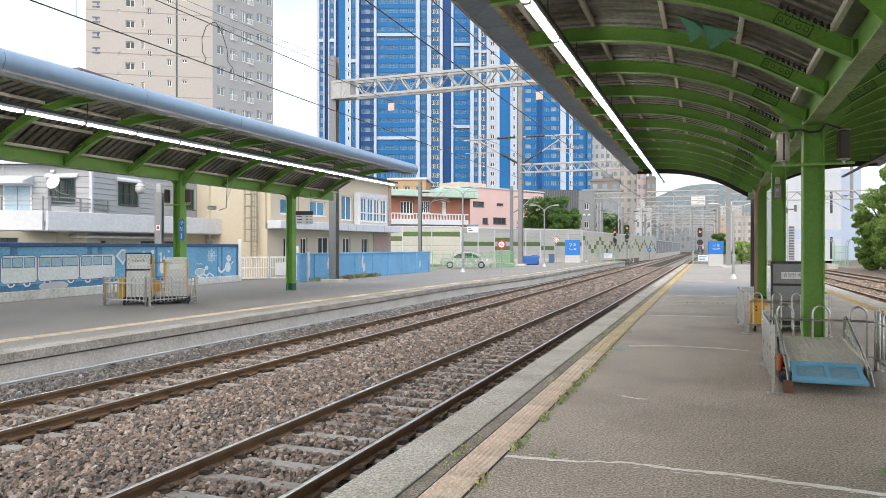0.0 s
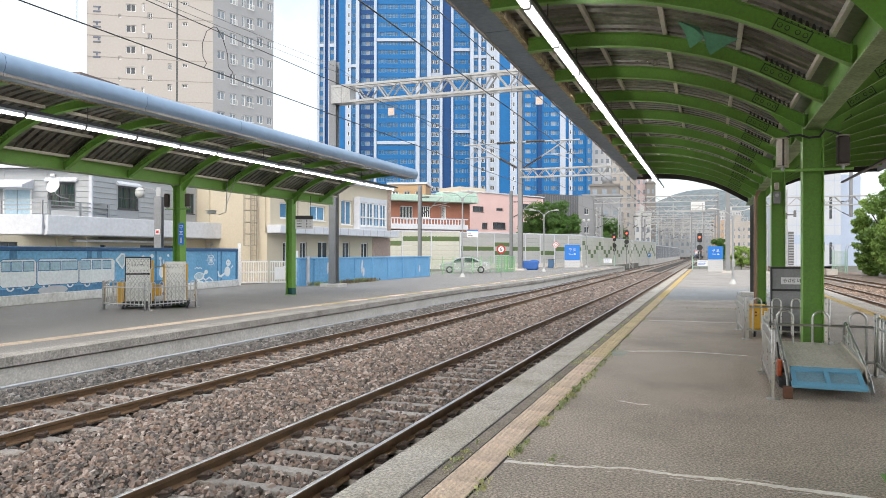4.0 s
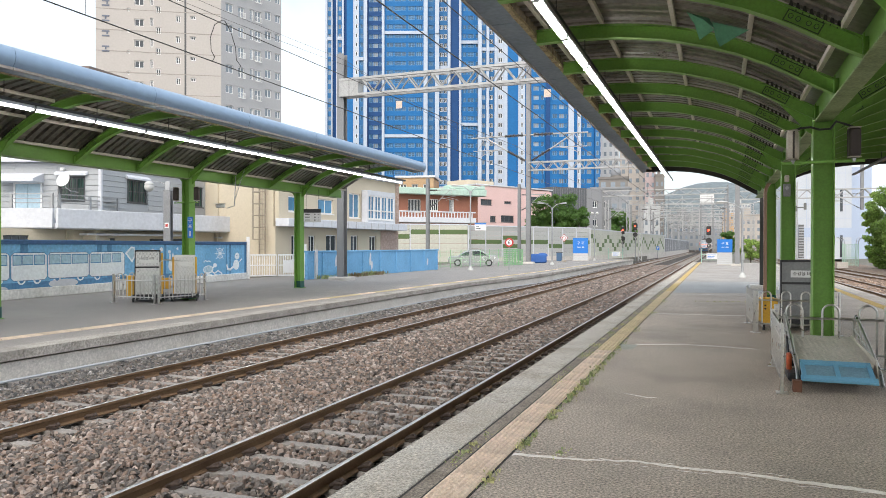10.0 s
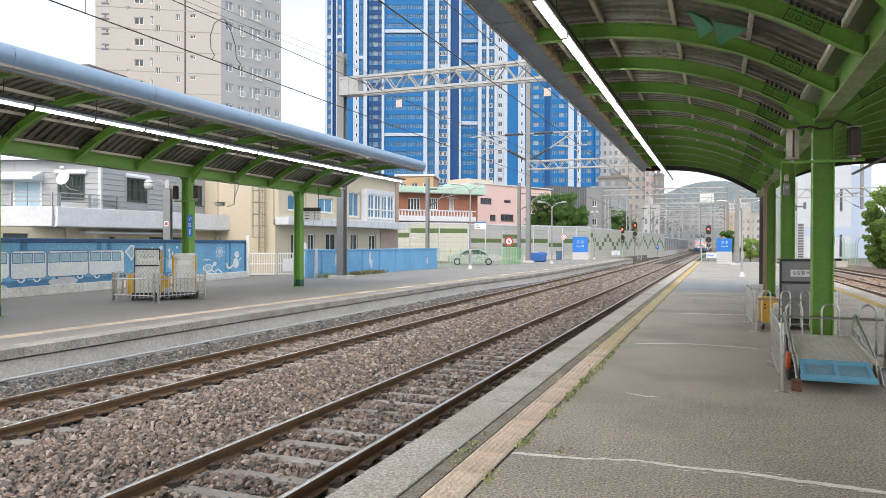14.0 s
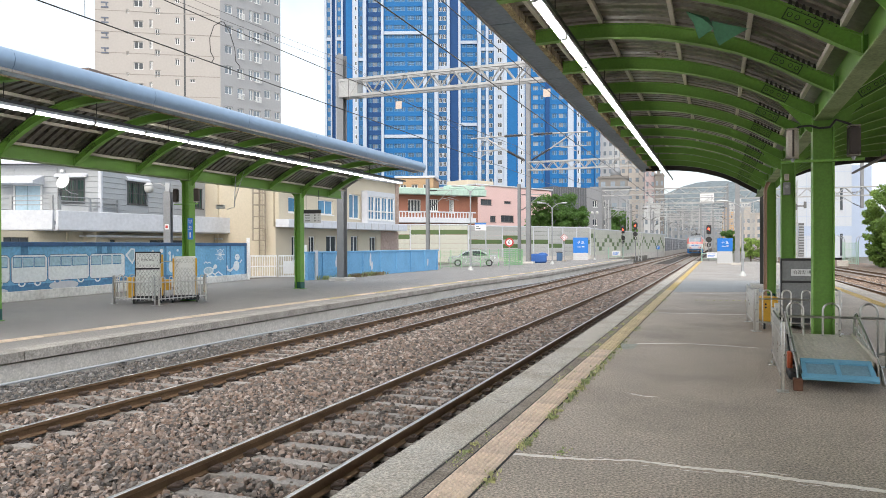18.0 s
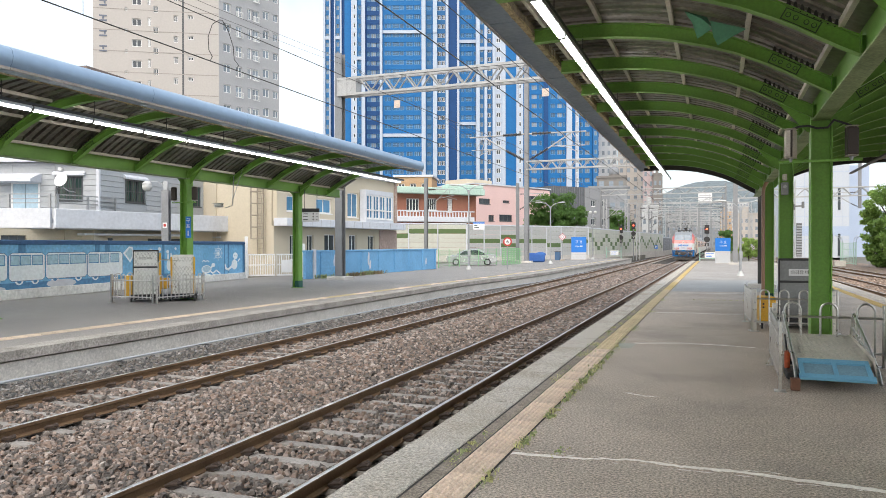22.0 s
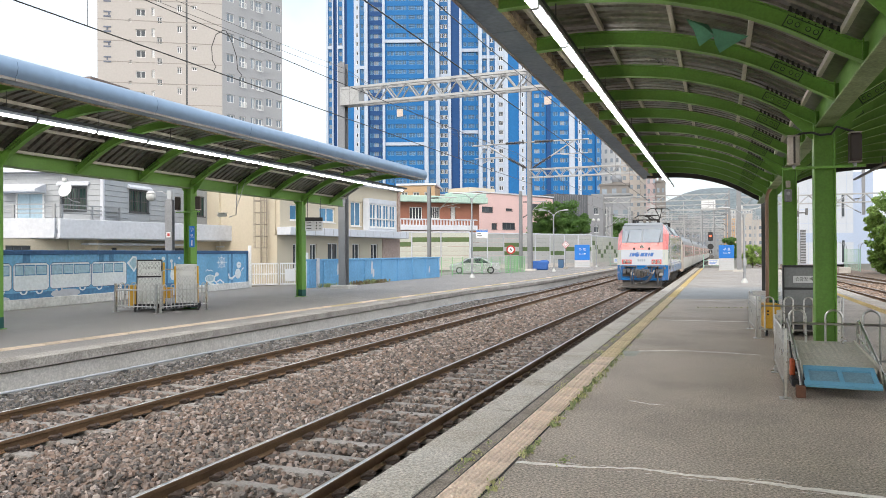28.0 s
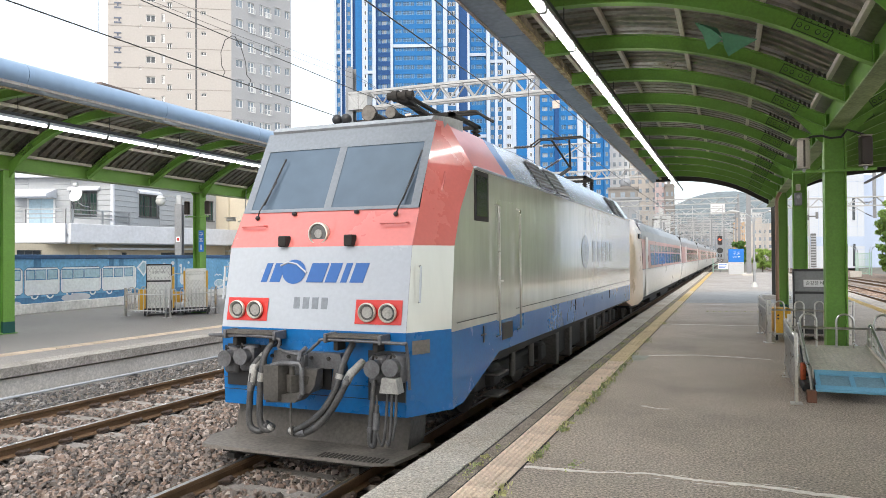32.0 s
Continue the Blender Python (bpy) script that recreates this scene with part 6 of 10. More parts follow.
for x, y in ((-0.75, 84.2), (-13.3, 100.5)):
    t = thing("notice_fence", pose(x, y, 0, 0, 0, 8), "pale green fence with a white notice board at the platform end", "fence", "platform end fences")
    for k in (-1.0, 0.95):
        part("post", Geo().cyl((k, 0, -0.5), (k, 0, 1.5), 0.05, 8), surf("pale_green", (0.35, 0.55, 0.45), rough=0.5) if "pale_green" not in bpy.data.materials else bpy.data.materials["pale_green"], t)
    for z in (0.25, 0.85):
        part("rail", Geo().cyl((-1.0, 0, z), (0.95, 0, z), 0.025, 8), bpy.data.materials["pale_green"], t)
    part("board", Geo().box(-0.5, 0.6, -0.06, -0.03, 0.35, 0.98, 0.01), SIGN_WHITE, t)
    for k in range(3):
        part("text_bar", Geo().box(-0.4, 0.45 - 0.1 * k, -0.064, -0.06, 0.78 - 0.16 * k, 0.84 - 0.16 * k), SIGN_BLUE, t)
t = thing("hanging_board", pose(-17.0, 50.0, 0, 0, 0, 20), "small white hanging train board on a lamp post", "sign")
part("panel", Geo().box(0.1, 0.95, -0.03, 0.03, 2.95, 3.5, 0.01), SIGN_WHITE, t)
part("header", Geo().box(0.1, 0.95, -0.035, -0.03, 3.40, 3.5), SIGN_BLUE, t)
for k, q in ((0, 0.5), (1, 0.35)):
    part("text_bar", Geo().box(0.18, 0.18 + 0.7 * q, -0.036, -0.03, 3.08 + 0.16 * k, 3.13 + 0.16 * k), SIGN_BLACK, t)
part("bracket", Geo().cyl((-0.2, 0, 3.56), (1.0, 0, 3.56), 0.02, 6).cyl((0.2, 0, 3.5), (0.2, 0, 3.56), 0.012, 6).cyl((0.85, 0, 3.5), (0.85, 0, 3.56), 0.012, 6), GALV, t)


# ---- walls, gate, fence and street behind the far platform ----
MURAL = surf("mural_blue", (0.20, 0.47, 0.72), (0.10, 0.30, 0.54), rough=0.7, big=0.7, fine=9, bump=0.06, stain=0.6)
MURAL_DK = surf("mural_dark_blue", (0.04, 0.11, 0.24), (0.03, 0.08, 0.17), rough=0.7, big=0.9, fine=9, bump=0.06, stain=0.5)
MURAL_SEA = surf("mural_sea_blue", (0.09, 0.25, 0.45), (0.06, 0.17, 0.33), rough=0.7, big=1.4, fine=9, bump=0.06, stain=0.7)
MURAL_W = surf("mural_white", (0.84, 0.88, 0.90), (0.58, 0.64, 0.69), rough=0.75, big=1.2, fine=9, bump=0.03, stain=0.3)
MURAL_T = surf("mural_teal", (0.42, 0.60, 0.70), (0.32, 0.50, 0.60), rough=0.75, big=2.0, fine=9, bump=0.03, stain=0.5)
BLUE_WALL = surf("blue_wall_paint", (0.17, 0.41, 0.67), (0.11, 0.28, 0.50), rough=0.65, big=0.8, fine=9, bump=0.05, stain=0.5)

PLINTH = surf("plinth_white", (0.82, 0.81, 0.78), (0.42, 0.40, 0.37), rough=0.85, big=1.4, fine=8, bump=0.1, stain=0.55)
wall = thing("mural_wall", pose(-22.2, 16.95, 0, 0, 0, 97.0), "blue boundary wall painted with pale carriages and animals", "wall", kind="structure")
part("plinth", Geo().box(-9, 15.5, -0.12, 0.25, 0, 0.34, 0.02), PLINTH, wall, "chipped white plinth")
part("panel", Geo().box(-9, 15.44, 0.0, 0.2, 0.28, 2.0, 0.01), MURAL, wall, "painted blue wall panel")
part("coping", Geo().box(-9, 15.46, -0.05, 0.25, 1.86, 2.02, 0.02), MURAL_DK, wall)
for a, b in ((-3.6, -3.4), (0.42, 0.72), (4.06, 4.32), (4.62, 4.88), (8.25, 8.4), (10.3, 10.5), (13.36, 13.44), (13.70, 13.84), (15.2, 15.4)):
    part("pilaster", Geo().box(a, b, -0.005, 0.0, 0.28, 1.86), MURAL_SEA, wall)
part("sea_band", Geo().box(-9, 9.5, -0.006, 0.0, 0.28, 0.55), MURAL_SEA, wall)


def blob(parent, pts, mat, lift=0.008):
    g = Geo().add([(px, -lift, pz) for px, pz in pts], [tuple(range(len(pts)))])
    part("painted_shape", g, mat, parent, "faded painted shape")


def oval(cx, cz, a, b, n=16, k=1.0):
    return [(cx + a * math.cos(t), cz + b * math.sin(t) * (1 + 0.12 * math.sin(3 * t) * (k - 1))) for t in np.linspace(0, 2 * np.pi, n, False)]


for a, b, low, panes in ((-2.0, -0.05, 0.66, ((-1.9, -1.4), (-1.3, -0.75), (-0.65, -0.15))), (0.03, 1.55, 0.62, ((0.1, 0.44), (0.5, 0.93), (1.0, 1.45))),
                         (1.61, 3.60, 0.64, ((1.66, 2.16), (2.22, 2.69), (2.76, 3.54))), (3.65, 5.62, 0.62, ((3.72, 4.25), (4.34, 4.82), (4.93, 5.4)))):
    for q in (a + 0.42, b - 0.42):
        blob(wall, oval(q, low - 0.02, 0.17, 0.13), MURAL_W, 0.007)
        blob(wall, oval(q, low - 0.03, 0.09, 0.07), MURAL_SEA, 0.010)
    for k, (mat, lift) in enumerate(((MURAL_DK, 0.009), (MURAL_W, 0.0115))):
        e = 0.02 - 0.02 * k
        blob(wall, [(a - e, low + 0.08), (a + 0.1, low - e), (b - 0.1, low - e), (b + e, low + 0.08), (b + e, 1.47), (b - 0.12, 1.56 + e), (a + 0.12, 1.56 + e), (a - e, 1.47)], mat, lift)
    for q0, q1 in panes:
        blob(wall, [(q0 - 0.02, 1.14), (q1 + 0.02, 1.14), (q1 + 0.02, 1.50), (q0 - 0.02, 1.50)], MURAL_SEA, 0.013)
        blob(wall, [(q0 + 0.01, 1.17), (q1 - 0.01, 1.17), (q1 - 0.01, 1.47), (q0 + 0.01, 1.47)], MURAL_T, 0.0145)
# a shield-like tail, bubbles and a rabbit
blob(wall, [(5.66, 1.50), (6.02, 1.78), (6.26, 1.76), (6.30, 1.35), (6.10, 1.10)], MURAL_W)
blob(wall, [(5.80, 1.49), (6.05, 1.70), (6.20, 1.69), (6.22, 1.38), (6.08, 1.20)], MURAL_T, 0.011)
for cx, cz, q in ((8.05, 1.65, 0.12), (8.63, 1.54, 0.10), (9.22, 1.67, 0.08), (7.45, 1.6, 0.1), (9.7, 1.4, 0.07)):
    blob(wall, oval(cx, cz, q, 0.8 * q), MURAL_W)
blob(wall, oval(8.75, 0.92, 0.2, 0.26), MURAL_W)
blob(wall, oval(8.66, 1.28, 0.06, 0.2), MURAL_W, 0.010)
blob(wall, oval(8.88, 1.28, 0.06, 0.2), MURAL_W, 0.012)


def stroke(pts, w, lift=0.010):
    """A painted line of even width."""
    pts = [Vector((px, 0, pz)) for px, pz in pts]
    g = Geo()
    for a, b in zip(pts, pts[1:]):
        d = (b - a).normalized() * w / 2
        n = Vector((-d.z, 0, d.x))
        g.add([(q.x, -lift, q.z) for q in (a - d * 0.6 + n, b + d * 0.6 + n, b + d * 0.6 - n, a - d * 0.6 - n)], [(0, 1, 2, 3)])
    part("painted_line", g, MURAL_W, wall, "faded painted line")


# a ship's wheel, a gull, a turtle and a small creature with a curled tail
for q, w in ((0.30, 0.03), (0.16, 0.025), (0.07, 0.05)):
    stroke([(12.79 + q * math.cos(a), 1.42 + 0.85 * q * math.sin(a)) for a in np.linspace(0, 2 * np.pi, 17)], w, 0.009)
for k in range(4):
    a = math.pi * k / 4
    stroke([(12.79 + 0.46 * math.cos(a), 1.42 + 0.38 * math.sin(a)), (12.79 - 0.46 * math.cos(a), 1.42 - 0.38 * math.sin(a))], 0.028, 0.0105 + 0.0007 * k)
stroke([(11.35, 1.0), (11.5, 1.08), (11.65, 1.01), (11.8, 1.06), (11.95, 1.0)], 0.05)
blob(wall, oval(11.74, 0.62, 0.44, 0.21), MURAL_W)
blob(wall, oval(11.74, 0.64, 0.36, 0.15), MURAL_T, 0.012)
for k in range(5):
    stroke([(11.48 + 0.13 * k, 0.54), (11.54 + 0.13 * k, 0.74)], 0.02, 0.0135)
blob(wall, oval(12.34, 0.82, 0.17, 0.11), MURAL_W, 0.010)
stroke([(12.05, 0.68), (12.3, 0.78)], 0.1, 0.0115)
for pts in (((12.0, 0.55), (12.3, 0.42), (12.62, 0.55), (12.98, 0.37)), ((11.5, 0.48), (11.75, 0.36), (12.05, 0.34)), ((12.3, 0.36), (12.6, 0.3), (12.95, 0.3))):
    stroke(pts, 0.075, 0.0125)
blob(wall, oval(14.36, 0.80, 0.30, 0.27), MURAL_W)
blob(wall, oval(14.45, 1.26, 0.24, 0.18), MURAL_W, 0.010)
for q in (14.38, 14.53):
    blob(wall, oval(q, 1.29, 0.025, 0.03), MURAL_SEA, 0.012)
stroke([(14.1, 0.72), (13.75, 0.56), (13.5, 0.62), (13.45, 0.8)], 0.12, 0.0115)
stroke([(14.7, 0.95), (14.9, 1.1)], 0.07, 0.0115)
# flaked plaster at the foot
for cx, cz, q, h in ((2.35, 0.44, 0.72, 0.17), (5.2, 0.34, 0.35, 0.12), (-0.6, 0.36, 0.5, 0.1)):
    blob(wall, oval(cx, cz, q, h, 14, 2.0), PARAPET, 0.008)

gate = thing("white_gate", pose(-24.0, 32.3, 0, 0, 0, 46), "white barred metal gate in the boundary wall", "gate", kind="structure")
for a, b in ((0.1, 1.55), (1.65, 3.1)):
    g = Geo().box(a, b, -0.03, 0.03, 0.12, 0.20).box(a, b, -0.03, 0.03, 1.26, 1.34).box(a, b, -0.03, 0.03, 0.7, 0.76)
    part("gate_frame", g, FRAME_W, gate)
    k = a
    while k < b:
        part("gate_bar", Geo().box(k, k + 0.035, -0.018, 0.018, 0.2, 1.26), FRAME_W, gate)
        k += 0.13
for x in (0.0, 3.15):
    part("gate_post", Geo().box(x - 0.08, x + 0.08, -0.08, 0.08, 0, 1.9 if x else 2.3, 0.01), FRAME_W, gate, "white gate post")
part("gate_panel", Geo().box(1.9, 2.5, -0.05, -0.03, 0.3, 1.0), FRAME_W, gate)

wall2 = thing("blue_wall", pose(-20.42, 34.3, 0, 0, 0, 88.2), "plain blue rendered boundary wall with pilasters", "wall", kind="structure")
part("panel", Geo().box(-1.6, 15.9, 0, 0.18, 0, 1.46, 0.01), BLUE_WALL, wall2, "plain blue wall")
part("coping", Geo().box(-1.6, 15.95, -0.05, 0.23, 1.44, 1.54, 0.015), BLUE_WALL, wall2)
for k in range(8):
    part("pilaster", Geo().box(-0.2 + k * 2.25, 0.0 + k * 2.25, -0.06, 0.0, 0, 1.44, 0.01), BLUE_WALL, wall2)
part("white_post", Geo().box(-0.95, -0.75, -0.1, 0.02, 0, 1.6), PARAPET, wall2, "chipped white post")
for a, z0, z1 in ((5.2, 0.55, 1.3), (5.4, 0.3, 0.8), (13.9, 0.35, 0.8), (1.2, 0.6, 1.2)):
    blob(wall2, [(a, z0), (a + 0.18, z0 + 0.1), (a + 0.2, z1), (a + 0.05, z1 + 0.1), (a - 0.05, (z0 + z1) / 2)], PARAPET)
part("end_return", Geo().box(15.75, 15.93, 0.18, 4.0, 0, 1.46), BLUE_WALL, wall2)

# green mesh fence
FENCE_G = surf("fence_green", (0.22, 0.47, 0.22), (0.17, 0.38, 0.17), rough=0.5, big=2, fine=20, bump=0.02)
fen = thing("green_fence", pose(-20.5, 52.1, 0, 0, 0, 76.1), "light green wire mesh fence before the parked car", "fence", kind="structure")
for k in range(10):
    part("post", Geo().cyl((k * 1.5, 0, 0), (k * 1.5, 0, 1.5), 0.03, 8), FENCE_G, fen)
    if k < 9:
        g = Geo()
        for i in range(15):
            g.box(k * 1.5 + 0.1 * i, k * 1.5 + 0.1 * i + 0.005, -0.002, 0.002, 0.1, 1.4)
        for z in (0.15, 0.45, 0.75, 1.05, 1.38):
            g.box(k * 1.5, k * 1.5 + 1.5, -0.006, 0.006, z, z + 0.012)
        part("mesh_panel", g, FENCE_G, fen)
for k in range(6):
    part("dense_slat_panel", wall_cells(Geo(), 10.2 + k * 0.55, 10.72 + k * 0.55, 0.0, 1.5, [(10.23 + k * 0.55, 10.69 + k * 0.55, 0.06 + q * 0.18, 0.17 + q * 0.18) for q in range(8)], 0.1, 0.14), FENCE_G, fen, "close green slats")

# parked silver car and blue tarp
CAR = surf("car_silver", (0.52, 0.55, 0.54), (0.45, 0.47, 0.46), rough=0.25, metal=0.6, big=1, fine=20, bump=0.0, stain=0.2, coat=0.6)
car = thing("parked_car", pose(-20.3, 59.6, 0, 0, 0, 22), "silver saloon car parked behind a green fence", "car")
side = [(-2.2, 0.35), (-2.25, 0.6), (-2.15, 0.82), (-1.3, 0.93), (-0.75, 1.32), (-0.1, 1.43), (0.6, 1.42), (1.25, 1.12), (1.55, 0.98), (2.1, 0.92), (2.2, 0.7), (2.2, 0.4), (1.7, 0.28), (-1.7, 0.28)]
part("body", Geo().loft([[(x, y, 0.3 + (z - 0.3) * k) for x, z in side] for y, k in ((-0.82, 0.93), (-0.74, 1.0), (0.74, 1.0), (0.82, 0.93))]), CAR, car, "silver car body")
for pts in ([(-1.15, 0.95), (-0.68, 1.27), (-0.15, 1.35), (-0.15, 0.95)], [(-0.08, 0.95), (-0.08, 1.35), (0.55, 1.34), (1.1, 1.05), (1.12, 0.95)]):
    part("side_window", Geo().prism(pts, -0.835, -0.82), GLASS_D, car)
for x in (-1.4, 1.35):
    wh = part("wheel", Geo().cyl((x, -0.84, 0.31), (x, -0.62, 0.31), 0.31, 20), BLACK, car, "black tyre")
    part("rim", Geo().cyl((x, -0.85, 0.31), (x, -0.84, 0.31), 0.19, 14), GALV, wh)
part("headlight", Geo().box(-2.24, -2.1, -0.8, -0.5, 0.62, 0.78, 0.03), LAMP_SHELL, car)
bin_ = thing("blue_container", pose(-17.6, 72.6, 0, 0, 0, 20), "blue tarp-covered container behind the platform", "container")
part("body", Geo().box(-0.9, 0.9, -0.5, 0.5, 0, 0.95, 0.15), surf("tarp_blue", (0.03, 0.12, 0.40), rough=0.5, big=2, fine=6, bump=0.3, size=0.03), bin_)
part("lid", Geo().ball((0.5, 0, 0.8), 0.55, 12, 8, flat=0.5), bpy.data.materials["tarp_blue"], bin_)
BIN_BLUE = surf("bin_blue", (0.06, 0.13, 0.24), (0.05, 0.10, 0.19), rough=0.5, big=2, fine=20, bump=0.03)
for x, y in ((-14.3, 83.0), (-12.9, 86.5)):
    t = thing("blue_bin", (x - 3.2, y, 0), "dark blue bin beside the station sign", "bin", "bins")
    part("body", Geo().box(-0.3, 0.3, -0.3, 0.3, 0, 0.95, 0.04), BIN_BLUE, t)
    part("lid", Geo().box(-0.33, 0.33, -0.33, 0.33, 0.95, 1.05, 0.03), DARKGREY, t)
post = thing("lamp_mast", pose(-25.4, 27.8, 0, 0, 0, 20), "grey steel mast with a globe lamp behind the wall", "lamp post")
part("mast", h_section(0, 0, 0.17, 0.03, 0.015, 0, 4.55), MAST, post)
part("notice_plate", Geo().box(-0.1, 0.1, -0.19, -0.172, 2.68, 2.94), SIGN_WHITE, post)
part("notice_mark", Geo().box(-0.06, 0.06, -0.195, -0.19, 2.74, 2.88), SIGN_RED, post)
part("bracket", Geo().box(-0.12, 0.12, -0.1, 0.1, 4.55, 5.0, 0.02).tube([(-0.1, 0, 4.8), (-0.4, 0, 4.95), (-0.8, 0, 4.98)], 0.02, 6), GALV, post)
part("globe", Geo().ball((-0.95, 0, 4.72), 0.24, 14, 8), LAMP_SHELL, post, "white globe lamp")
part("cap", Geo().cyl((-0.95, 0, 4.86), (-0.95, 0, 5.0), 0.25, 12, 0.1), LAMP_SHELL, post)


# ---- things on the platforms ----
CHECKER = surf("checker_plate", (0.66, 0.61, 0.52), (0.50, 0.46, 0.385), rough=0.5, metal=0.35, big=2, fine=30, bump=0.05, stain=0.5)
CHECKER_W = surf("checker_plate_pale", (0.80, 0.80, 0.77), (0.55, 0.55, 0.52), rough=0.5, metal=0.2, big=2, fine=30, bump=0.05, stain=0.4)
# darker than the pale plate, to paint the shadow lines of its raised lattice
RIDGE_SHADOW = surf("plate_ridge_shadow", (0.30, 0.30, 0.285), (0.22, 0.22, 0.21), rough=0.5, metal=0.3, big=2, fine=30, bump=0.05)
RAMP_BLUE = surf("ramp_blue", (0.17, 0.41, 0.57), (0.12, 0.29, 0.41), rough=0.5, big=2, fine=60, bump=0.04, stain=0.3)
RAMP_PANEL = surf("ramp_panel", (0.21, 0.35, 0.43), (0.17, 0.27, 0.32), rough=0.55, big=2, fine=40, bump=0.08, stain=0.5)
RAMP_YELLOW = surf("ramp_yellow", (0.72, 0.40, 0.03), (0.55, 0.31, 0.04), rough=0.45, big=3, fine=30, bump=0.04, stain=0.4)
RAMP_ORANGE = surf("ramp_orange", (0.60, 0.11, 0.03), (0.45, 0.09, 0.03), rough=0.5, big=3, fine=30, bump=0.04, stain=0.4)
BOARD_GREY = surf("board_grey", (0.24, 0.245, 0.245), (0.17, 0.175, 0.175), rough=0.6, metal=0.2, big=1.5, fine=30, bump=0.08, stain=0.4)
WOOD = surf("wood_block", (0.16, 0.07, 0.04), (0.1, 0.05, 0.03), rough=0.8, big=5, fine=40, bump=0.2)


def fence_panel(p, q, h, hoops, label, group="station railings", flat=True):
    """A stainless railing: end posts with base plates, two rails, and hoops between."""
    p, q = Vector((*p, 0)), Vector((*q, 0))
    L = (q - p).length
    t = thing("railing", Matrix.Translation(p) @ Matrix.Rotation(math.atan2(q.y - p.y, q.x - p.x), 4, "Z"), label, "railing", group)
    for x in (0, L):
        part("post", Geo().box(x - 0.035, x + 0.035, -0.02, 0.02, 0.012, h, 0.006), STAINLESS, t, "flat stainless post")
        part("base_plate", Geo().box(x - 0.09, x + 0.09, -0.07, 0.07, 0, 0.012, 0.003), STAINLESS, t)
        for z in (h - 0.1, h - 0.28, 0.22):
            part("bolt", Geo().cyl((x, -0.03, z), (x, 0.03, z), 0.02, 8), GALV, t)
    for z in (0.2, h - 0.2):
        part("rail", Geo().cyl((0, 0, z), (L, 0, z), 0.019, 8), STAINLESS, t)
    for k in range(hoops):
        a = (k + 0.28) * L / hoops
        b = a + 0.46 * L / hoops
        r = (b - a) / 2
        arc = [(a + r - r * math.cos(u), 0, h - 0.1 + r * math.sin(u)) for u in np.linspace(0, math.pi, 9)]
        part("hoop", Geo().tube([(a, 0, 0.14), *arc, (b, 0, 0.14)], 0.016, 8), STAINLESS, t, "bent steel hoop")
    return t


def tread(g, x0, x1, y0, y1, plane, step=0.075):
    """Raised lozenges of checker plate; plane maps (x, y) to a height."""
    j, y = 0, y0 + 0.04
    while y < y1 - 0.03:
        x = x0 + 0.04 + (step / 2 if j % 2 else 0)
        while x < x1 - 0.03:
            d, w = (0.028, 0.009) if j % 2 else (0.009, 0.028)
            z = plane(x, y)
            g.add([(x - d, y, z), (x, y - w, z), (x + d, y, z), (x, y + w, z), (x, y, z + 0.011)], [(0, 1, 4), (1, 2, 4), (2, 3, 4), (3, 0, 4)])
            x += step
        y += step * 0.6
        j += 1


# the folding ramp that lies lowered behind its railing
ramp = thing("wheelchair_ramp", (1.42, 10.1, 0), "lowered wheelchair ramp with checker deck and blue front flap", "ramp")
deck = lambda x, y: 0.315 + (y - 0.42) * 0.072
D0, D1 = 0.42, 2.3
g = Geo()
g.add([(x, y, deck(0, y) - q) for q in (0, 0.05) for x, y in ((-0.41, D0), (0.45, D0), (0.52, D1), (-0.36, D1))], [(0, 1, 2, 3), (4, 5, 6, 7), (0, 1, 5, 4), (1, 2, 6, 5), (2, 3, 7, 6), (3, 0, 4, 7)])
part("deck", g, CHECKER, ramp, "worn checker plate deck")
g = Geo()
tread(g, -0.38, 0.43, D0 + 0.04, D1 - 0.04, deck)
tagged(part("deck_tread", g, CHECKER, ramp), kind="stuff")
flap = part("front_flap", Geo().prism([(0.42, 0.300), (0.42, 0.275), (0.03, 0.125), (0.01, 0.15)], -0.41, 0.41, "x"), RAMP_PANEL, ramp, "faded blue-grey flap panel in a blue frame")
for a, b in ((-0.41, -0.36), (0.36, 0.41), (-0.02, 0.03)):
    part("flap_rib", Geo().prism([(0.41, 0.303), (0.01, 0.153), (0.0, 0.177), (0.40, 0.328)], a, b, "x"), RAMP_BLUE, flap)
part("flap_rib", Geo().prism([(0.05, 0.168), (-0.03, 0.125), (-0.04, 0.155), (0.04, 0.199)], -0.43, 0.43, "x"), RAMP_BLUE, flap)
part("flap_rib", Geo().prism([(0.44, 0.300), (0.36, 0.265), (0.35, 0.30), (0.43, 0.335)], -0.41, 0.41, "x"), RAMP_BLUE, flap)
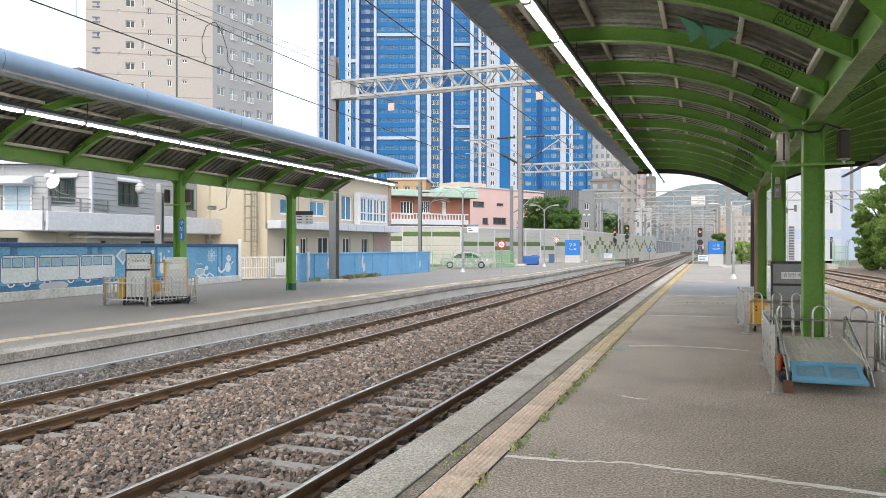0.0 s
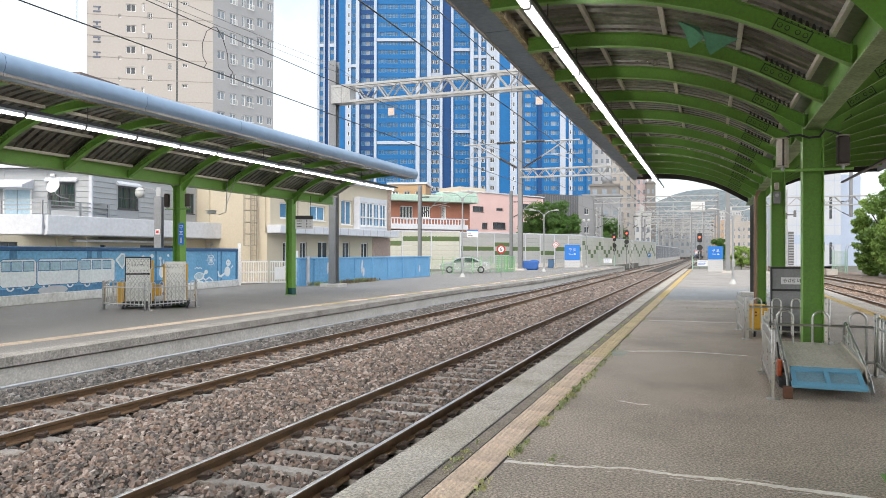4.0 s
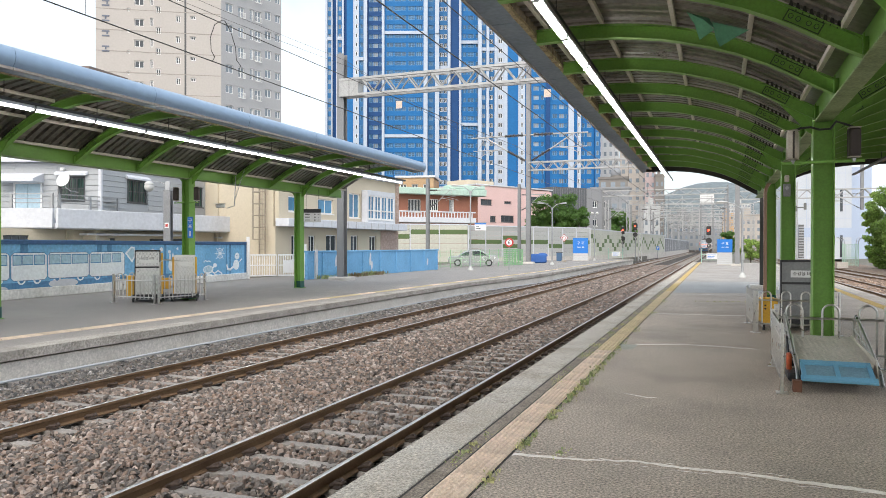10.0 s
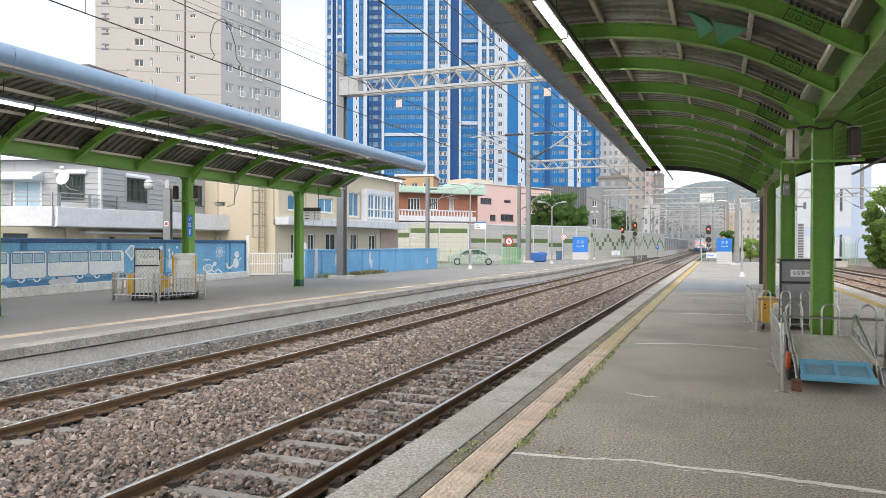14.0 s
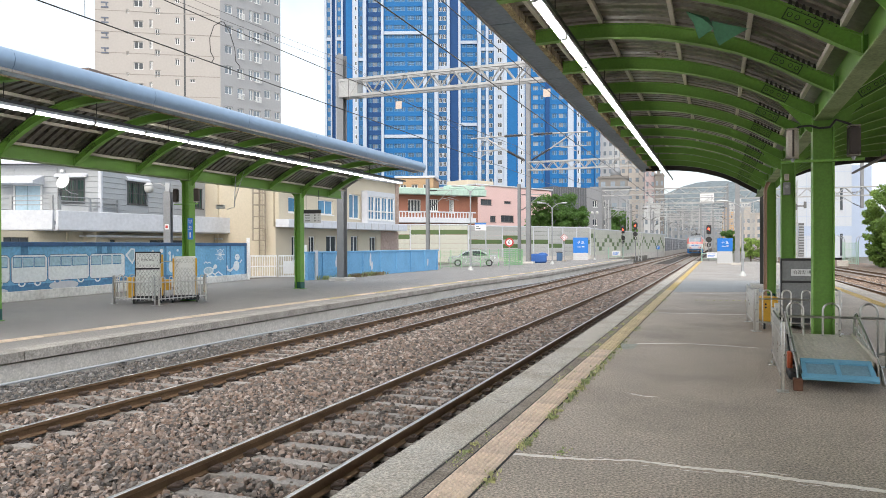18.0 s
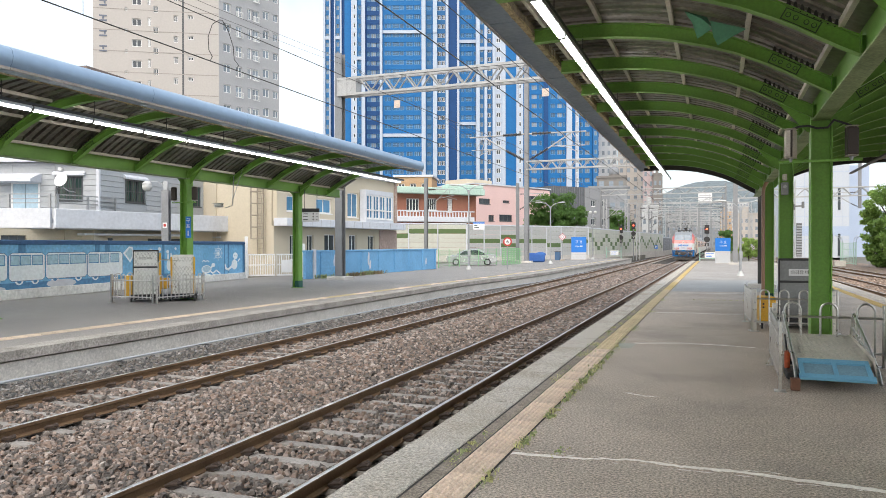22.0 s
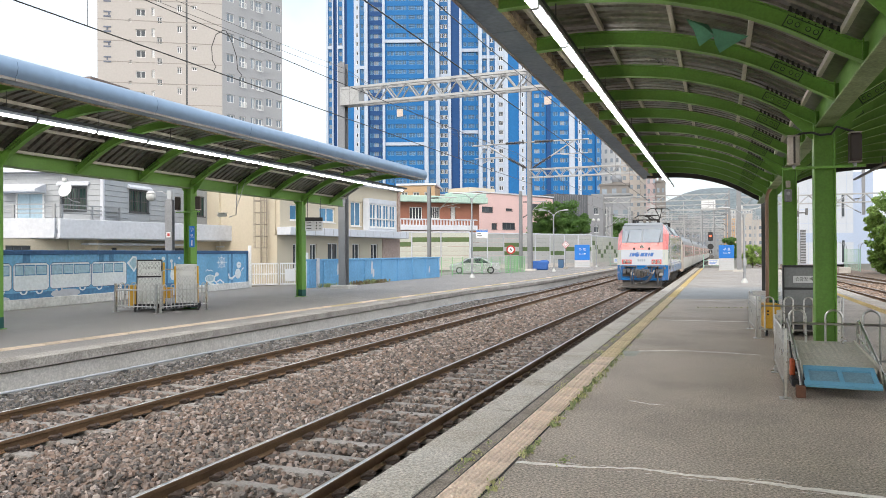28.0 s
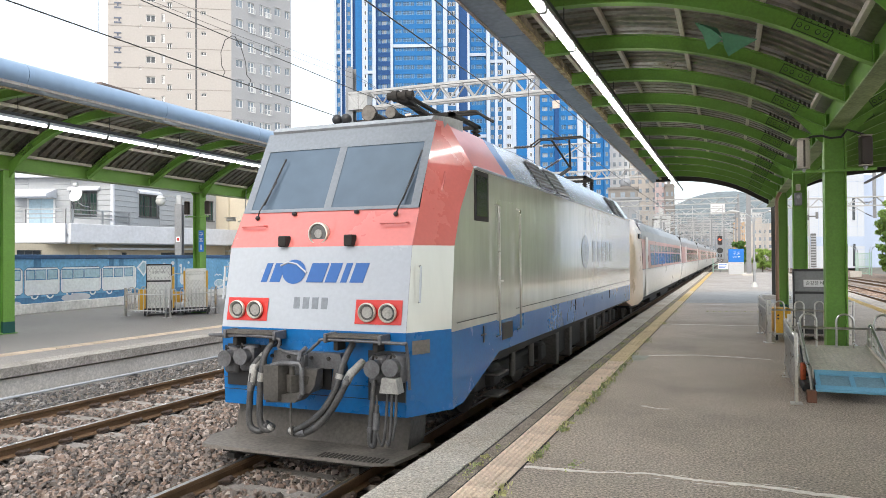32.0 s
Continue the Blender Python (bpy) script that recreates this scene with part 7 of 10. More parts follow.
for x in (-0.45, 0.51):
    pts = [(x, 0.16, 0.08), (x, 0.30, 0.20), (x, 0.55, 0.31), (x, 1.2, 0.52), (x, 1.98, 0.77), (x, 2.12, 0.79), (x, 2.2, 0.70), (x, 2.22, 0.46)]
    part("handrail", Geo().tube(pts, 0.022, 10), STAINLESS, ramp, "bent stainless handrail")
    part("lower_rail", Geo().tube([(x, 0.5, 0.24), (x, 1.2, 0.40), (x, 2.2, 0.58)], 0.015, 8), STAINLESS, ramp)
    for y in (0.8, 1.2, 1.6, 1.95):
        part("baluster", Geo().cyl((x, y, 0.36), (x, y, 0.39 + (y - 0.8) * 0.32), 0.012, 8), STAINLESS, ramp)
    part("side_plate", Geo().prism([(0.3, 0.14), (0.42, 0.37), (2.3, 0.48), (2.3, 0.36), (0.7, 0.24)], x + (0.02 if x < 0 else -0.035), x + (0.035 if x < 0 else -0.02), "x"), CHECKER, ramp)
part("wood_chock", Geo().box(-0.54, -0.43, -0.16, -0.04, 0, 0.15, 0.008), WOOD, ramp, "brown wooden chock")
part("jack", Geo().box(-0.53, -0.47, 0.75, 0.95, 0.03, 0.36, 0.02), RAMP_ORANGE, ramp, "orange hydraulic jack")
part("jack_base", Geo().box(-0.54, -0.40, 0.45, 0.95, 0.03, 0.14, 0.02), BLACK, ramp)
part("jack_handle", Geo().cyl((-0.5, 0.9, 0.36), (-0.5, 1.2, 0.55), 0.012, 8), BLACK, ramp)
part("undercarriage", Geo().box(-0.38, 0.5, 0.6, 2.15, 0.1, 0.28, 0.03), BLACK, ramp)
for x in (-0.34, 0.46):
    for y in (0.75, 2.0):
        part("castor", Geo().cyl((x - 0.03, y, 0.075), (x + 0.03, y, 0.075), 0.075, 14), BLACK, ramp)

fence_panel((0.75, 9.84), (0.78, 11.96), 0.88, 9, "stainless hooped railing beside the ramp")
fence_panel((0.85, 12.25), (2.35, 12.25), 0.93, 3, "stainless hooped railing behind the ramp")
fence_panel((2.35, 12.2), (2.28, 8.6), 0.93, 14, "stainless hooped railing beside the ramp")


def stowed_ramp(at, plate, w, h, lean, label, letters, parent_group="stowed ramps", framed=True):
    """A ramp stored upright: plate in a dark frame, yellow side boxes, castors."""
    t = thing("stowed_ramp", at, label, "ramp", parent_group)
    tilt = Matrix.Rotation(radians(-lean), 4, "X")
    part("plate", Geo().box(-w / 2, w / 2, -0.03, 0.03, 0.16, h, 0.01).turn(tilt), plate, t, "checker plate ramp leaf")
    g, rise = Geo(), -0.0335 if letters else -0.038
    for sgn in (-1, 1):
        c = -w / 2 - h
        while c < w / 2 + h:
            # a ridge along x = c + sgn * 0.62 * (z - 0.2), clipped to the leaf
            lo, hi = [(q - c) / (sgn * 0.62) + 0.2 for q in (-w / 2 + 0.03, w / 2 - 0.03)]
            z0, z1 = max(min(lo, hi), 0.2), min(max(lo, hi), h - 0.05)
            if z1 - z0 > 0.03:
                x0, x1 = c + sgn * 0.62 * (z0 - 0.2), c + sgn * 0.62 * (z1 - 0.2)
                g.add([(x0 - 0.006, -0.031, z0), (x0 + 0.006, -0.031, z0), (x1 + 0.006, -0.031, z1), (x1 - 0.006, -0.031, z1), (x0, rise, z0), (x1, rise, z1)],
                      [(0, 3, 5, 4), (1, 4, 5, 2)])
            c += 0.105
    tagged(part("plate_tread", g.turn(tilt), RIDGE_SHADOW if plate is CHECKER_W else plate, t), kind="stuff")
    for x in (-w / 2 - 0.03, w / 2) if framed else ():
        part("frame_bar", Geo().box(x, x + 0.03, -0.05, 0.05, 0.12, h + 0.02, 0.006).turn(tilt), BLACK, t)
    for z in (h - 0.03, h * 0.66) if framed else ():
        part("frame_bar", Geo().box(-w / 2, w / 2, -0.05, 0.04, z, z + 0.05, 0.006).turn(tilt), BLACK, t)
    part("chassis", Geo().box(-w / 2 - 0.12, w / 2 + 0.12, -0.14, 1.0, 0.10, 0.24, 0.02), BLACK, t)
    for x in (-w / 2 - 0.05, w / 2 + 0.05):
        for y in (-0.12, 0.8):
            part("castor", Geo().cyl((x - 0.025, y, 0.08), (x + 0.025, y, 0.08), 0.08, 14), BLACK, t)
    part("label_strip", Geo().box(-w * 0.32, w * 0.38, -0.045, -0.04, h * 0.76, h * 0.86).turn(tilt), SIGN_WHITE if letters else plate, t)
    if letters:
        writing(t, "승강장 바", 0.092, SIGN_BLACK, tilt @ Matrix.Translation((-0.09, -0.049, h * 0.81)))
    return t


t = stowed_ramp(pose(1.79, 17.25, 0, 0, 0, 4), BOARD_GREY, 0.98, 1.52, 2, "grey wheelchair ramp stowed upright behind railings", True)
part("side_box", Geo().box(-0.93, -0.61, -0.3, 0.25, 0.16, 0.70, 0.02), RAMP_YELLOW, t, "yellow pump box")
part("box_castor", Geo().cyl((-0.9, -0.2, 0.07), (-0.86, -0.2, 0.07), 0.07, 12), BLACK, t)
for z in (0.48, 0.55):
    part("box_button", Geo().cyl((-0.86, -0.3, z), (-0.86, -0.315, z), 0.02, 10), BLACK, t)
fence_panel((0.64, 18.42), (0.71, 16.54), 0.9, 7, "stainless hooped railing round the stowed ramp")
fence_panel((0.76, 16.42), (2.25, 16.45), 0.9, 4, "stainless hooped railing round the stowed ramp")
fence_panel((2.32, 16.5), (2.4, 18.4), 0.9, 6, "stainless hooped railing round the stowed ramp")
t = stowed_ramp(pose(-17.32, 18.02, 0, 0, 0, 38), CHECKER_W, 0.72, 1.66, 3, "pale checker ramp in a black frame stowed upright in a railing", False)
writing(t, "승강장 바닥", 0.085, SIGN_BLACK, Matrix.Translation((0.0, -0.05, 1.40)))
for x in (-0.62, 0.40):
    part("side_box", Geo().prism([(-0.05, 0.2), (0.18, 0.2), (0.28, 1.1), (0.2, 1.58), (0.08, 1.58)] if x > 0 else [(-0.1, 0.2), (0.3, 0.2), (0.3, 0.85), (-0.1, 0.85)], x, x + (0.06 if x > 0 else 0.22), "x"), RAMP_YELLOW, t,
         "yellow ramp side")
part("handle_bar", Geo().tube([(0.38, -0.02, 0.5), (0.38, -0.02, 1.28), (0.5, 0, 1.36), (1.25, 0.25, 1.32), (1.35, 0.28, 1.2), (1.35, 0.28, 0.5)], 0.018, 8), STAINLESS, t)
t = stowed_ramp(pose(-16.45, 18.75, 0, 0, 0, 38), CHECKER_W, 0.66, 1.50, 6, "pale checker ramp with yellow sides stowed upright", False, framed=False)
part("top_lip", Geo().box(-0.33, 0.33, 0.11, 0.20, 1.47, 1.52, 0.015), CHECKER_W, t)
part("cross_beam", Geo().box(-0.74, -0.46, -0.12, 0.5, 0.08, 0.2, 0.02), BLACK, t)
for x in (-0.38, 0.33):
    part("side_box", Geo().prism([(0.0, 0.2), (0.2, 0.2), (0.12, 1.45), (-0.05, 1.45)], x, x + 0.05, "x"), RAMP_YELLOW, t, "yellow ramp side")
part("pump_box", Geo().box(-0.8, -0.45, 0.1, 0.5, 0.4, 0.75, 0.02), RAMP_YELLOW, t, "yellow pump box")
fence_panel((-18.09, 17.36), (-16.38, 17.34), 0.92, 5, "stainless hooped railing round stowed ramps")
fence_panel((-16.28, 17.40), (-16.04, 19.27), 0.92, 6, "stainless hooped railing round stowed ramps")
fence_panel((-18.15, 17.44), (-18.0, 19.3), 0.92, 4, "stainless hooped railing round stowed ramps")

# loudspeakers, cameras and boxes on the columns
SPK = surf("speaker_beige", (0.45, 0.40, 0.34), (0.36, 0.32, 0.27), rough=0.45, metal=0.2, big=3, fine=40, bump=0.03)
SPK_D = surf("speaker_brown", (0.045, 0.033, 0.028), (0.03, 0.024, 0.02), rough=0.6, big=3, fine=90, bump=0.1)


def speaker(x, y, z, turn, pale, label):
    t = thing("loudspeaker", pose(x, y, z, 0, 0, turn), label, "loudspeaker", "loudspeakers")
    part("body", Geo().box(-0.085, 0.085, -0.09, 0.07, 0.0, 0.46, 0.035), SPK if pale else SPK_D, t)
    part("grille", Geo().box(-0.07, 0.07, -0.098, -0.09, 0.05, 0.42, 0.004) if not pale else Geo().box(0.02, 0.05, -0.1, -0.09, 0.02, 0.44, 0.004), SPK_D, t)
    for q in (0.0, 0.45):
        part("end_cap", Geo().box(-0.083, 0.083, -0.088, 0.068, q, q + 0.02, 0.01), SPK, t)
    part("bracket", Geo().cyl((0, 0, -0.06), (0, 0, 0.0), 0.03, 8), GALV, t)
    return t


speaker(1.09, 12.42, 3.20, -20, True, "beige loudspeaker on a green bracket bar")
speaker(1.93, 12.42, 3.20, 10, False, "dark brown loudspeaker on a green bracket bar")
bar = thing("speaker_bar", (1.5, 12.42, 3.15), "green bracket bar across the column carrying loudspeakers", "bracket")
part("bar", Geo().box(-0.58, 0.58, -0.02, 0.02, -0.02, 0.02, 0.004), GREEN, bar)
cable = thing("black_cable", (0, 0, 0), "black cable sagging between loudspeakers", "cable")
part("cable", Geo().tube([(1.09, 12.42, 3.66), (1.2, 12.38, 3.69), (1.33, 12.34, 3.69), (1.45, 12.34, 3.645), (1.6, 12.34, 3.65), (1.68, 12.34, 3.76), (1.8, 12.38, 3.72), (1.93, 12.42, 3.67)], 0.018, 8), BLACK, cable)
speaker(-17.2, 19.2, 3.34, 20, False, "dark loudspeaker on the far column")
speaker(-16.42, 19.3, 3.34, 20, False, "dark loudspeaker on the far column")
bar = thing("speaker_bar", (-16.8, 19.22, 3.28), "green bracket bar carrying two loudspeakers", "bracket")
part("bar", Geo().box(-0.5, 0.5, -0.02, 0.02, -0.02, 0.02, 0.004), GREEN, bar)
t = thing("column_box", (1.49, 18.44, 3.0), "grey alarm box on a green column", "box")
part("case", Geo().box(-0.08, 0.08, -0.06, 0.0, 0.0, 0.3, 0.02), BOARD_GREY, t)
part("lens", Geo().cyl((0, -0.06, 0.2), (0, -0.07, 0.2), 0.04, 12), GALV, t)
part("upper_case", Geo().box(-0.05, 0.05, -0.05, 0.0, 0.34, 0.5, 0.015), SPK, t)
t = thing("column_sign", pose(-16.62, 19.22, 0, 0, 0, 20), "narrow blue station name plate on a green column", "sign")
part("plate", Geo().box(-0.09, 0.09, -0.02, 0.0, 2.08, 2.8, 0.006), SIGN_BLUE, t)
for k, ch in enumerate("구포"):
    writing(t, ch, 0.16, SIGN_WHITE, Matrix.Translation((0, -0.024, 2.66 - 0.2 * k)))
part("text_bar", Geo().box(-0.02, 0.02, -0.024, -0.02, 2.14, 2.32), SIGN_WHITE, t)
t = thing("train_board", pose(-16.4, 25.9, 0, 0, 0, 20), "white platform board with a black header hung from the canopy", "sign")
part("panel", Geo().box(0, 0.74, -0.03, 0.03, 2.82, 3.22, 0.01), SIGN_WHITE, t)
part("header", Geo().box(0, 0.74, -0.034, 0.034, 3.22, 3.38, 0.005), SIGN_BLACK, t)
for k in range(3):
    part("text_bar", Geo().box(0.06, 0.26, -0.036, -0.03, 2.895 + 0.12 * k, 2.925 + 0.12 * k), SIGN_BLACK, t)
    part("dot", Geo().cyl((0.48, -0.03, 2.91 + 0.12 * k), (0.48, -0.036, 2.91 + 0.12 * k), 0.03, 12), SIGN_BLACK, t)
    part("text_bar", Geo().box(0.6, 0.67, -0.036, -0.03, 2.9 + 0.12 * k, 2.92 + 0.12 * k), SIGN_BLACK, t)
for x in (0.1, 0.64):
    part("hanger", Geo().cyl((x, 0, 3.38), (x, 0, 4.2), 0.012, 6), BLACK, t)
t = thing("security_camera", (-16.95, 21.25, 0.1), "grey security camera hanging below the canopy edge", "camera")
part("arm", Geo().tube([(0.35, 0.4, 4.87), (0.3, 0.35, 3.2), (0.1, 0.2, 3.1)], 0.018, 8), GALV, t)
part("arm", Geo().tube([(0.9, 0.4, 5.0), (0.32, 0.36, 3.45)], 0.012, 6), GALV, t)
part("body", Geo().box(-0.30, 0.06, 0.02, 0.16, 3.12, 3.25, 0.03), LAMP_SHELL, t, "pale camera body")
part("sun_hood", Geo().box(-0.36, 0.06, 0.0, 0.18, 3.255, 3.27), LAMP_SHELL, t)
part("lens", Geo().cyl((-0.30, 0.09, 3.18), (-0.312, 0.09, 3.18), 0.04, 10), BLACK, t)
t = thing("drain_pipe", (1.36, 24.3, 0), "brown downpipe beside a canopy column", "pipe")
part("pipe", Geo().tube([(0.0, 0.0, 0.0), (0.0, 0.0, 3.5), (0.03, 0.0, 3.65), (0.14, 0.1, 3.85)], 0.055, 10), surf("brown_pipe", (0.27, 0.155, 0.095), rough=0.32, big=2, fine=20, bump=0.02), t)
# torn green cloth caught on the ribs
CLOTH = surf("green_cloth", (0.10, 0.30, 0.18), (0.07, 0.21, 0.13), rough=0.8, big=5, fine=30, bump=0.2)
t = thing("torn_cloth", (0.04, 9.5, -0.085), "torn dark green cloth scraps hanging under the roof", "cloth")
for pts in ([(-0.42, 4.86), (-0.33, 4.72), (-0.27, 4.53), (-0.10, 4.62), (-0.22, 4.74)], [(-0.42, 4.87), (-0.23, 4.745), (-0.09, 4.63), (-0.16, 4.78)], [(-0.12, 4.70), (0.30, 4.60), (0.12, 4.50), (-0.03, 4.42), (-0.08, 4.55)], [(-0.13, 4.715), (0.32, 4.61), (0.1, 4.66)]):
    v = [(x, 0.11 * math.sin(9 * x + 20 * z), z) for x, z in pts]
    part("scrap", Geo().loft([v, [(x, y + 0.008, z) for x, y, z in v]]), CLOTH, t)

# ---- the side tracks' far bank ----
PALE_WALL = surf("white_block_paint", (0.50, 0.53, 0.575), (0.42, 0.45, 0.50), rough=0.7, big=0.2, fine=8, bump=0.04, stain=0.3)
PALE_BLUE = surf("pale_blue_paint", (0.40, 0.47, 0.60), (0.35, 0.42, 0.54), rough=0.7, big=0.2, fine=8, bump=0.04, stain=0.3)
t = thing("white_warehouse", pose(10.9, 125.0, 0, 0, 0, 24), "white and pale blue windowless building with slit windows", "building")
part("wall", Geo().box(0, 9.7, 0, 9, -0.3, 15.5), PALE_WALL, t, "white painted wall")
part("wing", Geo().box(9.7, 14.0, 1.5, 9, -0.3, 14.6), PALE_BLUE, t, "pale blue painted wing")
part("blue_band", Geo().box(0.0, 9.7, -0.03, 0.0, 3.2, 4.7), PALE_BLUE, t)
for x, z0, z1 in ((7.8, 0.0, 3.5), (7.8, 7.3, 10.8), (4.2, 0.0, 3.5), (4.2, 7.3, 10.8), (6.55, 2.1, 3.5), (6.55, 9.3, 10.4)):
    window = part("slit_window", Geo().box(x, x + 0.42, -0.05, 0.0, z0, z1), GLASS_D, t)
    part("sill", Geo().box(x - 0.06, x + 0.48, -0.12, 0.0, z0 - 0.1, z0 - 0.005), PALE_WALL, window)
louvre = part("louvre", Geo().box(1.0, 1.85, -0.12, 0.0, -0.1, 5.2), GALV_DARK, t, "dark louvred vent panel")
for k in range(12):
    part("slat", Geo().box(0.98, 1.87, -0.17, -0.125, 0.05 + 0.42 * k, 0.25 + 0.42 * k), GALV, louvre)
part("roof_edge", Geo().box(-0.1, 9.8, -0.1, 9, 15.5, 15.8), PALE_WALL, t)
for z in (2.6, 6.2, 8.4, 11.0, 13.4):
    part("panel_joint", Geo().box(0.0, 9.7, -0.015, 0.0, z, z + 0.06), PALE_BLUE, t)
for x in (2.3, 4.75, 6.0, 8.6):
    part("panel_joint", Geo().box(x, x + 0.05, -0.018, 0.0, -0.3, 15.5), PALE_BLUE, t)
t = thing("catenary_gantry", (0, 96.0, 0), "grey lattice gantry over the side tracks", "gantry", "catenary gantries")
truss(t, 2.0, 21.0, 7.6, 8.6, 0.28, 1.0, False)
lattice_mast(t, 8.65, 9.6)
lattice_mast(t, 6.45, 5.4)
part("mast_fixture", Geo().box(8.4, 9.9, -0.3, -0.1, 6.4, 6.55).box(8.5, 8.9, -0.4, -0.2, 6.0, 6.7, 0.03).box(9.6, 9.9, -0.35, -0.1, 6.2, 7.0, 0.03), GALV_DARK, t, "dark switch gear on the mast")
part("drop_post", Geo().box(15.62, 15.95, -0.15, 0.15, 6.1, 14.0), MAST, t)
cantilever(t, 15.8, -1, 8.0, 3.4)
t = thing("mesh_cage", (14.6, 96, -0.6), "pale green wire mesh cage beside the bushes", "cage")
CAGE = surf("pale_green_paint", (0.36, 0.52, 0.42), (0.28, 0.42, 0.34), rough=0.5, big=2, fine=20, bump=0.03)
for x in (-0.7, 0.7):
    for y in (-0.7, 0.7):
        part("post", Geo().box(x - 0.05, x + 0.05, y - 0.05, y + 0.05, 0, 2.7), CAGE, t)
        part("barb_arm", Geo().tube([(x, y, 2.7), (x * 1.15, y * 1.15, 3.2), (x * 1.7, y * 1.7, 3.5)], 0.035, 6), GALV, t)
for y in (-0.7, 0.7):
    g = Geo()
    for k in range(9):
        g.box(-0.6 + 0.15 * k - 0.012, -0.6 + 0.15 * k + 0.012, y - 0.012, y + 0.012, 0.1, 2.6)
    for z in (0.15, 1.0, 1.8, 2.55):
        g.box(-0.66, 0.66, y - 0.02, y + 0.02, z, z + 0.05)
    part("mesh_panel", g, CAGE, t)

t = thing("concrete_beams", (9.5, 88, -0.6), "low concrete beams stacked beside the side track", "concrete beams")
for k in range(3):
    part("beam", Geo().box(k * 1.3, k * 1.3 + 1.1, 0, 0.4, 0, 0.45 + 0.1 * k, 0.03), CONCRETE_PALE, t)


t = thing("blue_sign", (-11.2, 146.0, -0.6), "small square blue sign with a white mark on a post", "railway sign")
part("post", Geo().cyl((0, 0.05, 0), (0, 0.05, 2.2), 0.04, 8), MAST, t)
part("plate", Geo().box(-0.32, 0.32, -0.02, 0.02, 1.55, 2.25, 0.01), SIGN_BLUE, t)
part("mark", Geo().box(-0.14, -0.04, -0.03, -0.02, 1.68, 2.12).box(-0.04, 0.15, -0.03, -0.02, 1.9, 2.12), SIGN_WHITE, t)

# ---- distance ----
FAR_MATS = [surf("far_cream", (0.46, 0.42, 0.375), rough=0.8, big=0.05, fine=1, bump=0.0, stain=0.25), surf("far_grey", (0.27, 0.28, 0.295), rough=0.8, big=0.05, fine=1, bump=0.0, stain=0.25),
            surf("far_pink", (0.43, 0.34, 0.335), rough=0.8, big=0.05, fine=1, bump=0.0, stain=0.25), surf("far_white", (0.52, 0.53, 0.53), rough=0.8, big=0.05, fine=1, bump=0.0, stain=0.25),
            surf("far_brown", (0.20, 0.185, 0.17), rough=0.8, big=0.05, fine=1, bump=0.0, stain=0.25), surf("far_orange", (0.56, 0.34, 0.15), rough=0.8, big=0.05, fine=1, bump=0.0, stain=0.25),
            surf("far_dark_grey", (0.25, 0.26, 0.27), rough=0.8, big=0.05, fine=1, bump=0.0, stain=0.25)]


def far_block(x, y, w, d, h, mat, turn, cols, label, pitch=2.9, room=True):
    t = thing("town_block", pose(x, y, 0, 0, 0, turn), label, "building", "distant buildings")
    part("body", Geo().box(0, w, 0, d, 0, h), mat, t)
    part("roof_edge", Geo().box(-0.2, w + 0.2, -0.2, d + 0.2, h, h + 0.5), mat, t)
    if room:
        part("roof_room", Geo().box(w * 0.3, w * 0.6, d * 0.3, d * 0.6, h + 0.5, h + 2.8), mat, t)
    sw = w / cols
    key = ("far_window", round(sw, 2))
    if key not in MESHES:
        MESHES[key] = mesh_of("window", Geo().box(0, sw * 0.46, -0.06, 0.02, 0, 1.3), GLASS_P, smooth=False)
    z = 1.6
    while z < h - 2.0:
        for c in range(cols):
            part("window", MESHES[key], None, t, at=Matrix.Translation(((c + 0.25) * sw, 0, z)))
        z += pitch
    return t


far_block(-36.6, 231.0, 7.0, 12, 62.0, FAR_MATS[3], 8, 4, "white apartment block beside a blue tower")
far_block(-29.4, 232.0, 8.6, 12, 60.0, FAR_MATS[0], 8, 4, "cream apartment block far along the line")
far_block(-20.2, 216.0, 3.0, 10, 30.0, FAR_MATS[2], 6, 2, "pinkish apartment block far along the line")
far_block(-17.2, 214.0, 2.6, 9, 22.0, FAR_MATS[4], 6, 2, "narrow brown block beside a pinkish one")
far_block(-28.0, 168.0, 8.7, 8, 15.0, FAR_MATS[1], 6, 4, "grey town block with a flat roof", room=False)
far_block(-27.6, 177.0, 7.0, 8, 18.2, FAR_MATS[4], 6, 3, "brown office block with a pale roof edge", room=False)
far_block(-19.0, 200.0, 4.2, 8, 12.0, FAR_MATS[3], 6, 3, "white low block beside the line")
far_block(-19.0, 300.0, 12.0, 10, 14.0, FAR_MATS[6], 6, 6, "grey low block far along the line")
far_block(-7.0, 420.0, 10.0, 10, 14.0, FAR_MATS[6], 5, 6, "pale grey block beyond the far gantries")
far_block(1.8, 330.0, 4.3, 8, 15.5, FAR_MATS[5], 2, 3, "orange block far beyond the platform")
far_block(6.4, 300.0, 9.0, 10, 13.6, FAR_MATS[0], 2, 5, "cream low block far beyond the platform")
far_block(20.0, 380.0, 14.0, 10, 26.0, FAR_MATS[3], 0, 6, "white block far beyond the side tracks")
far_block(6.0, 520.0, 14.0, 12, 30.0, FAR_MATS[3], 0, 8, "white apartment block in the far distance")
far_block(-22.0, 560.0, 14.0, 12, 26.0, FAR_MATS[1], 6, 7, "grey apartment block in the far distance")
dome = thing("water_tank", (-23.9, 180.5, 18.7), "round dark roof tank on a brown office block", "water tank")
part("tank", Geo().ball((0, 0, 1.3), 1.35, 14, 8), FAR_MATS[1], dome)
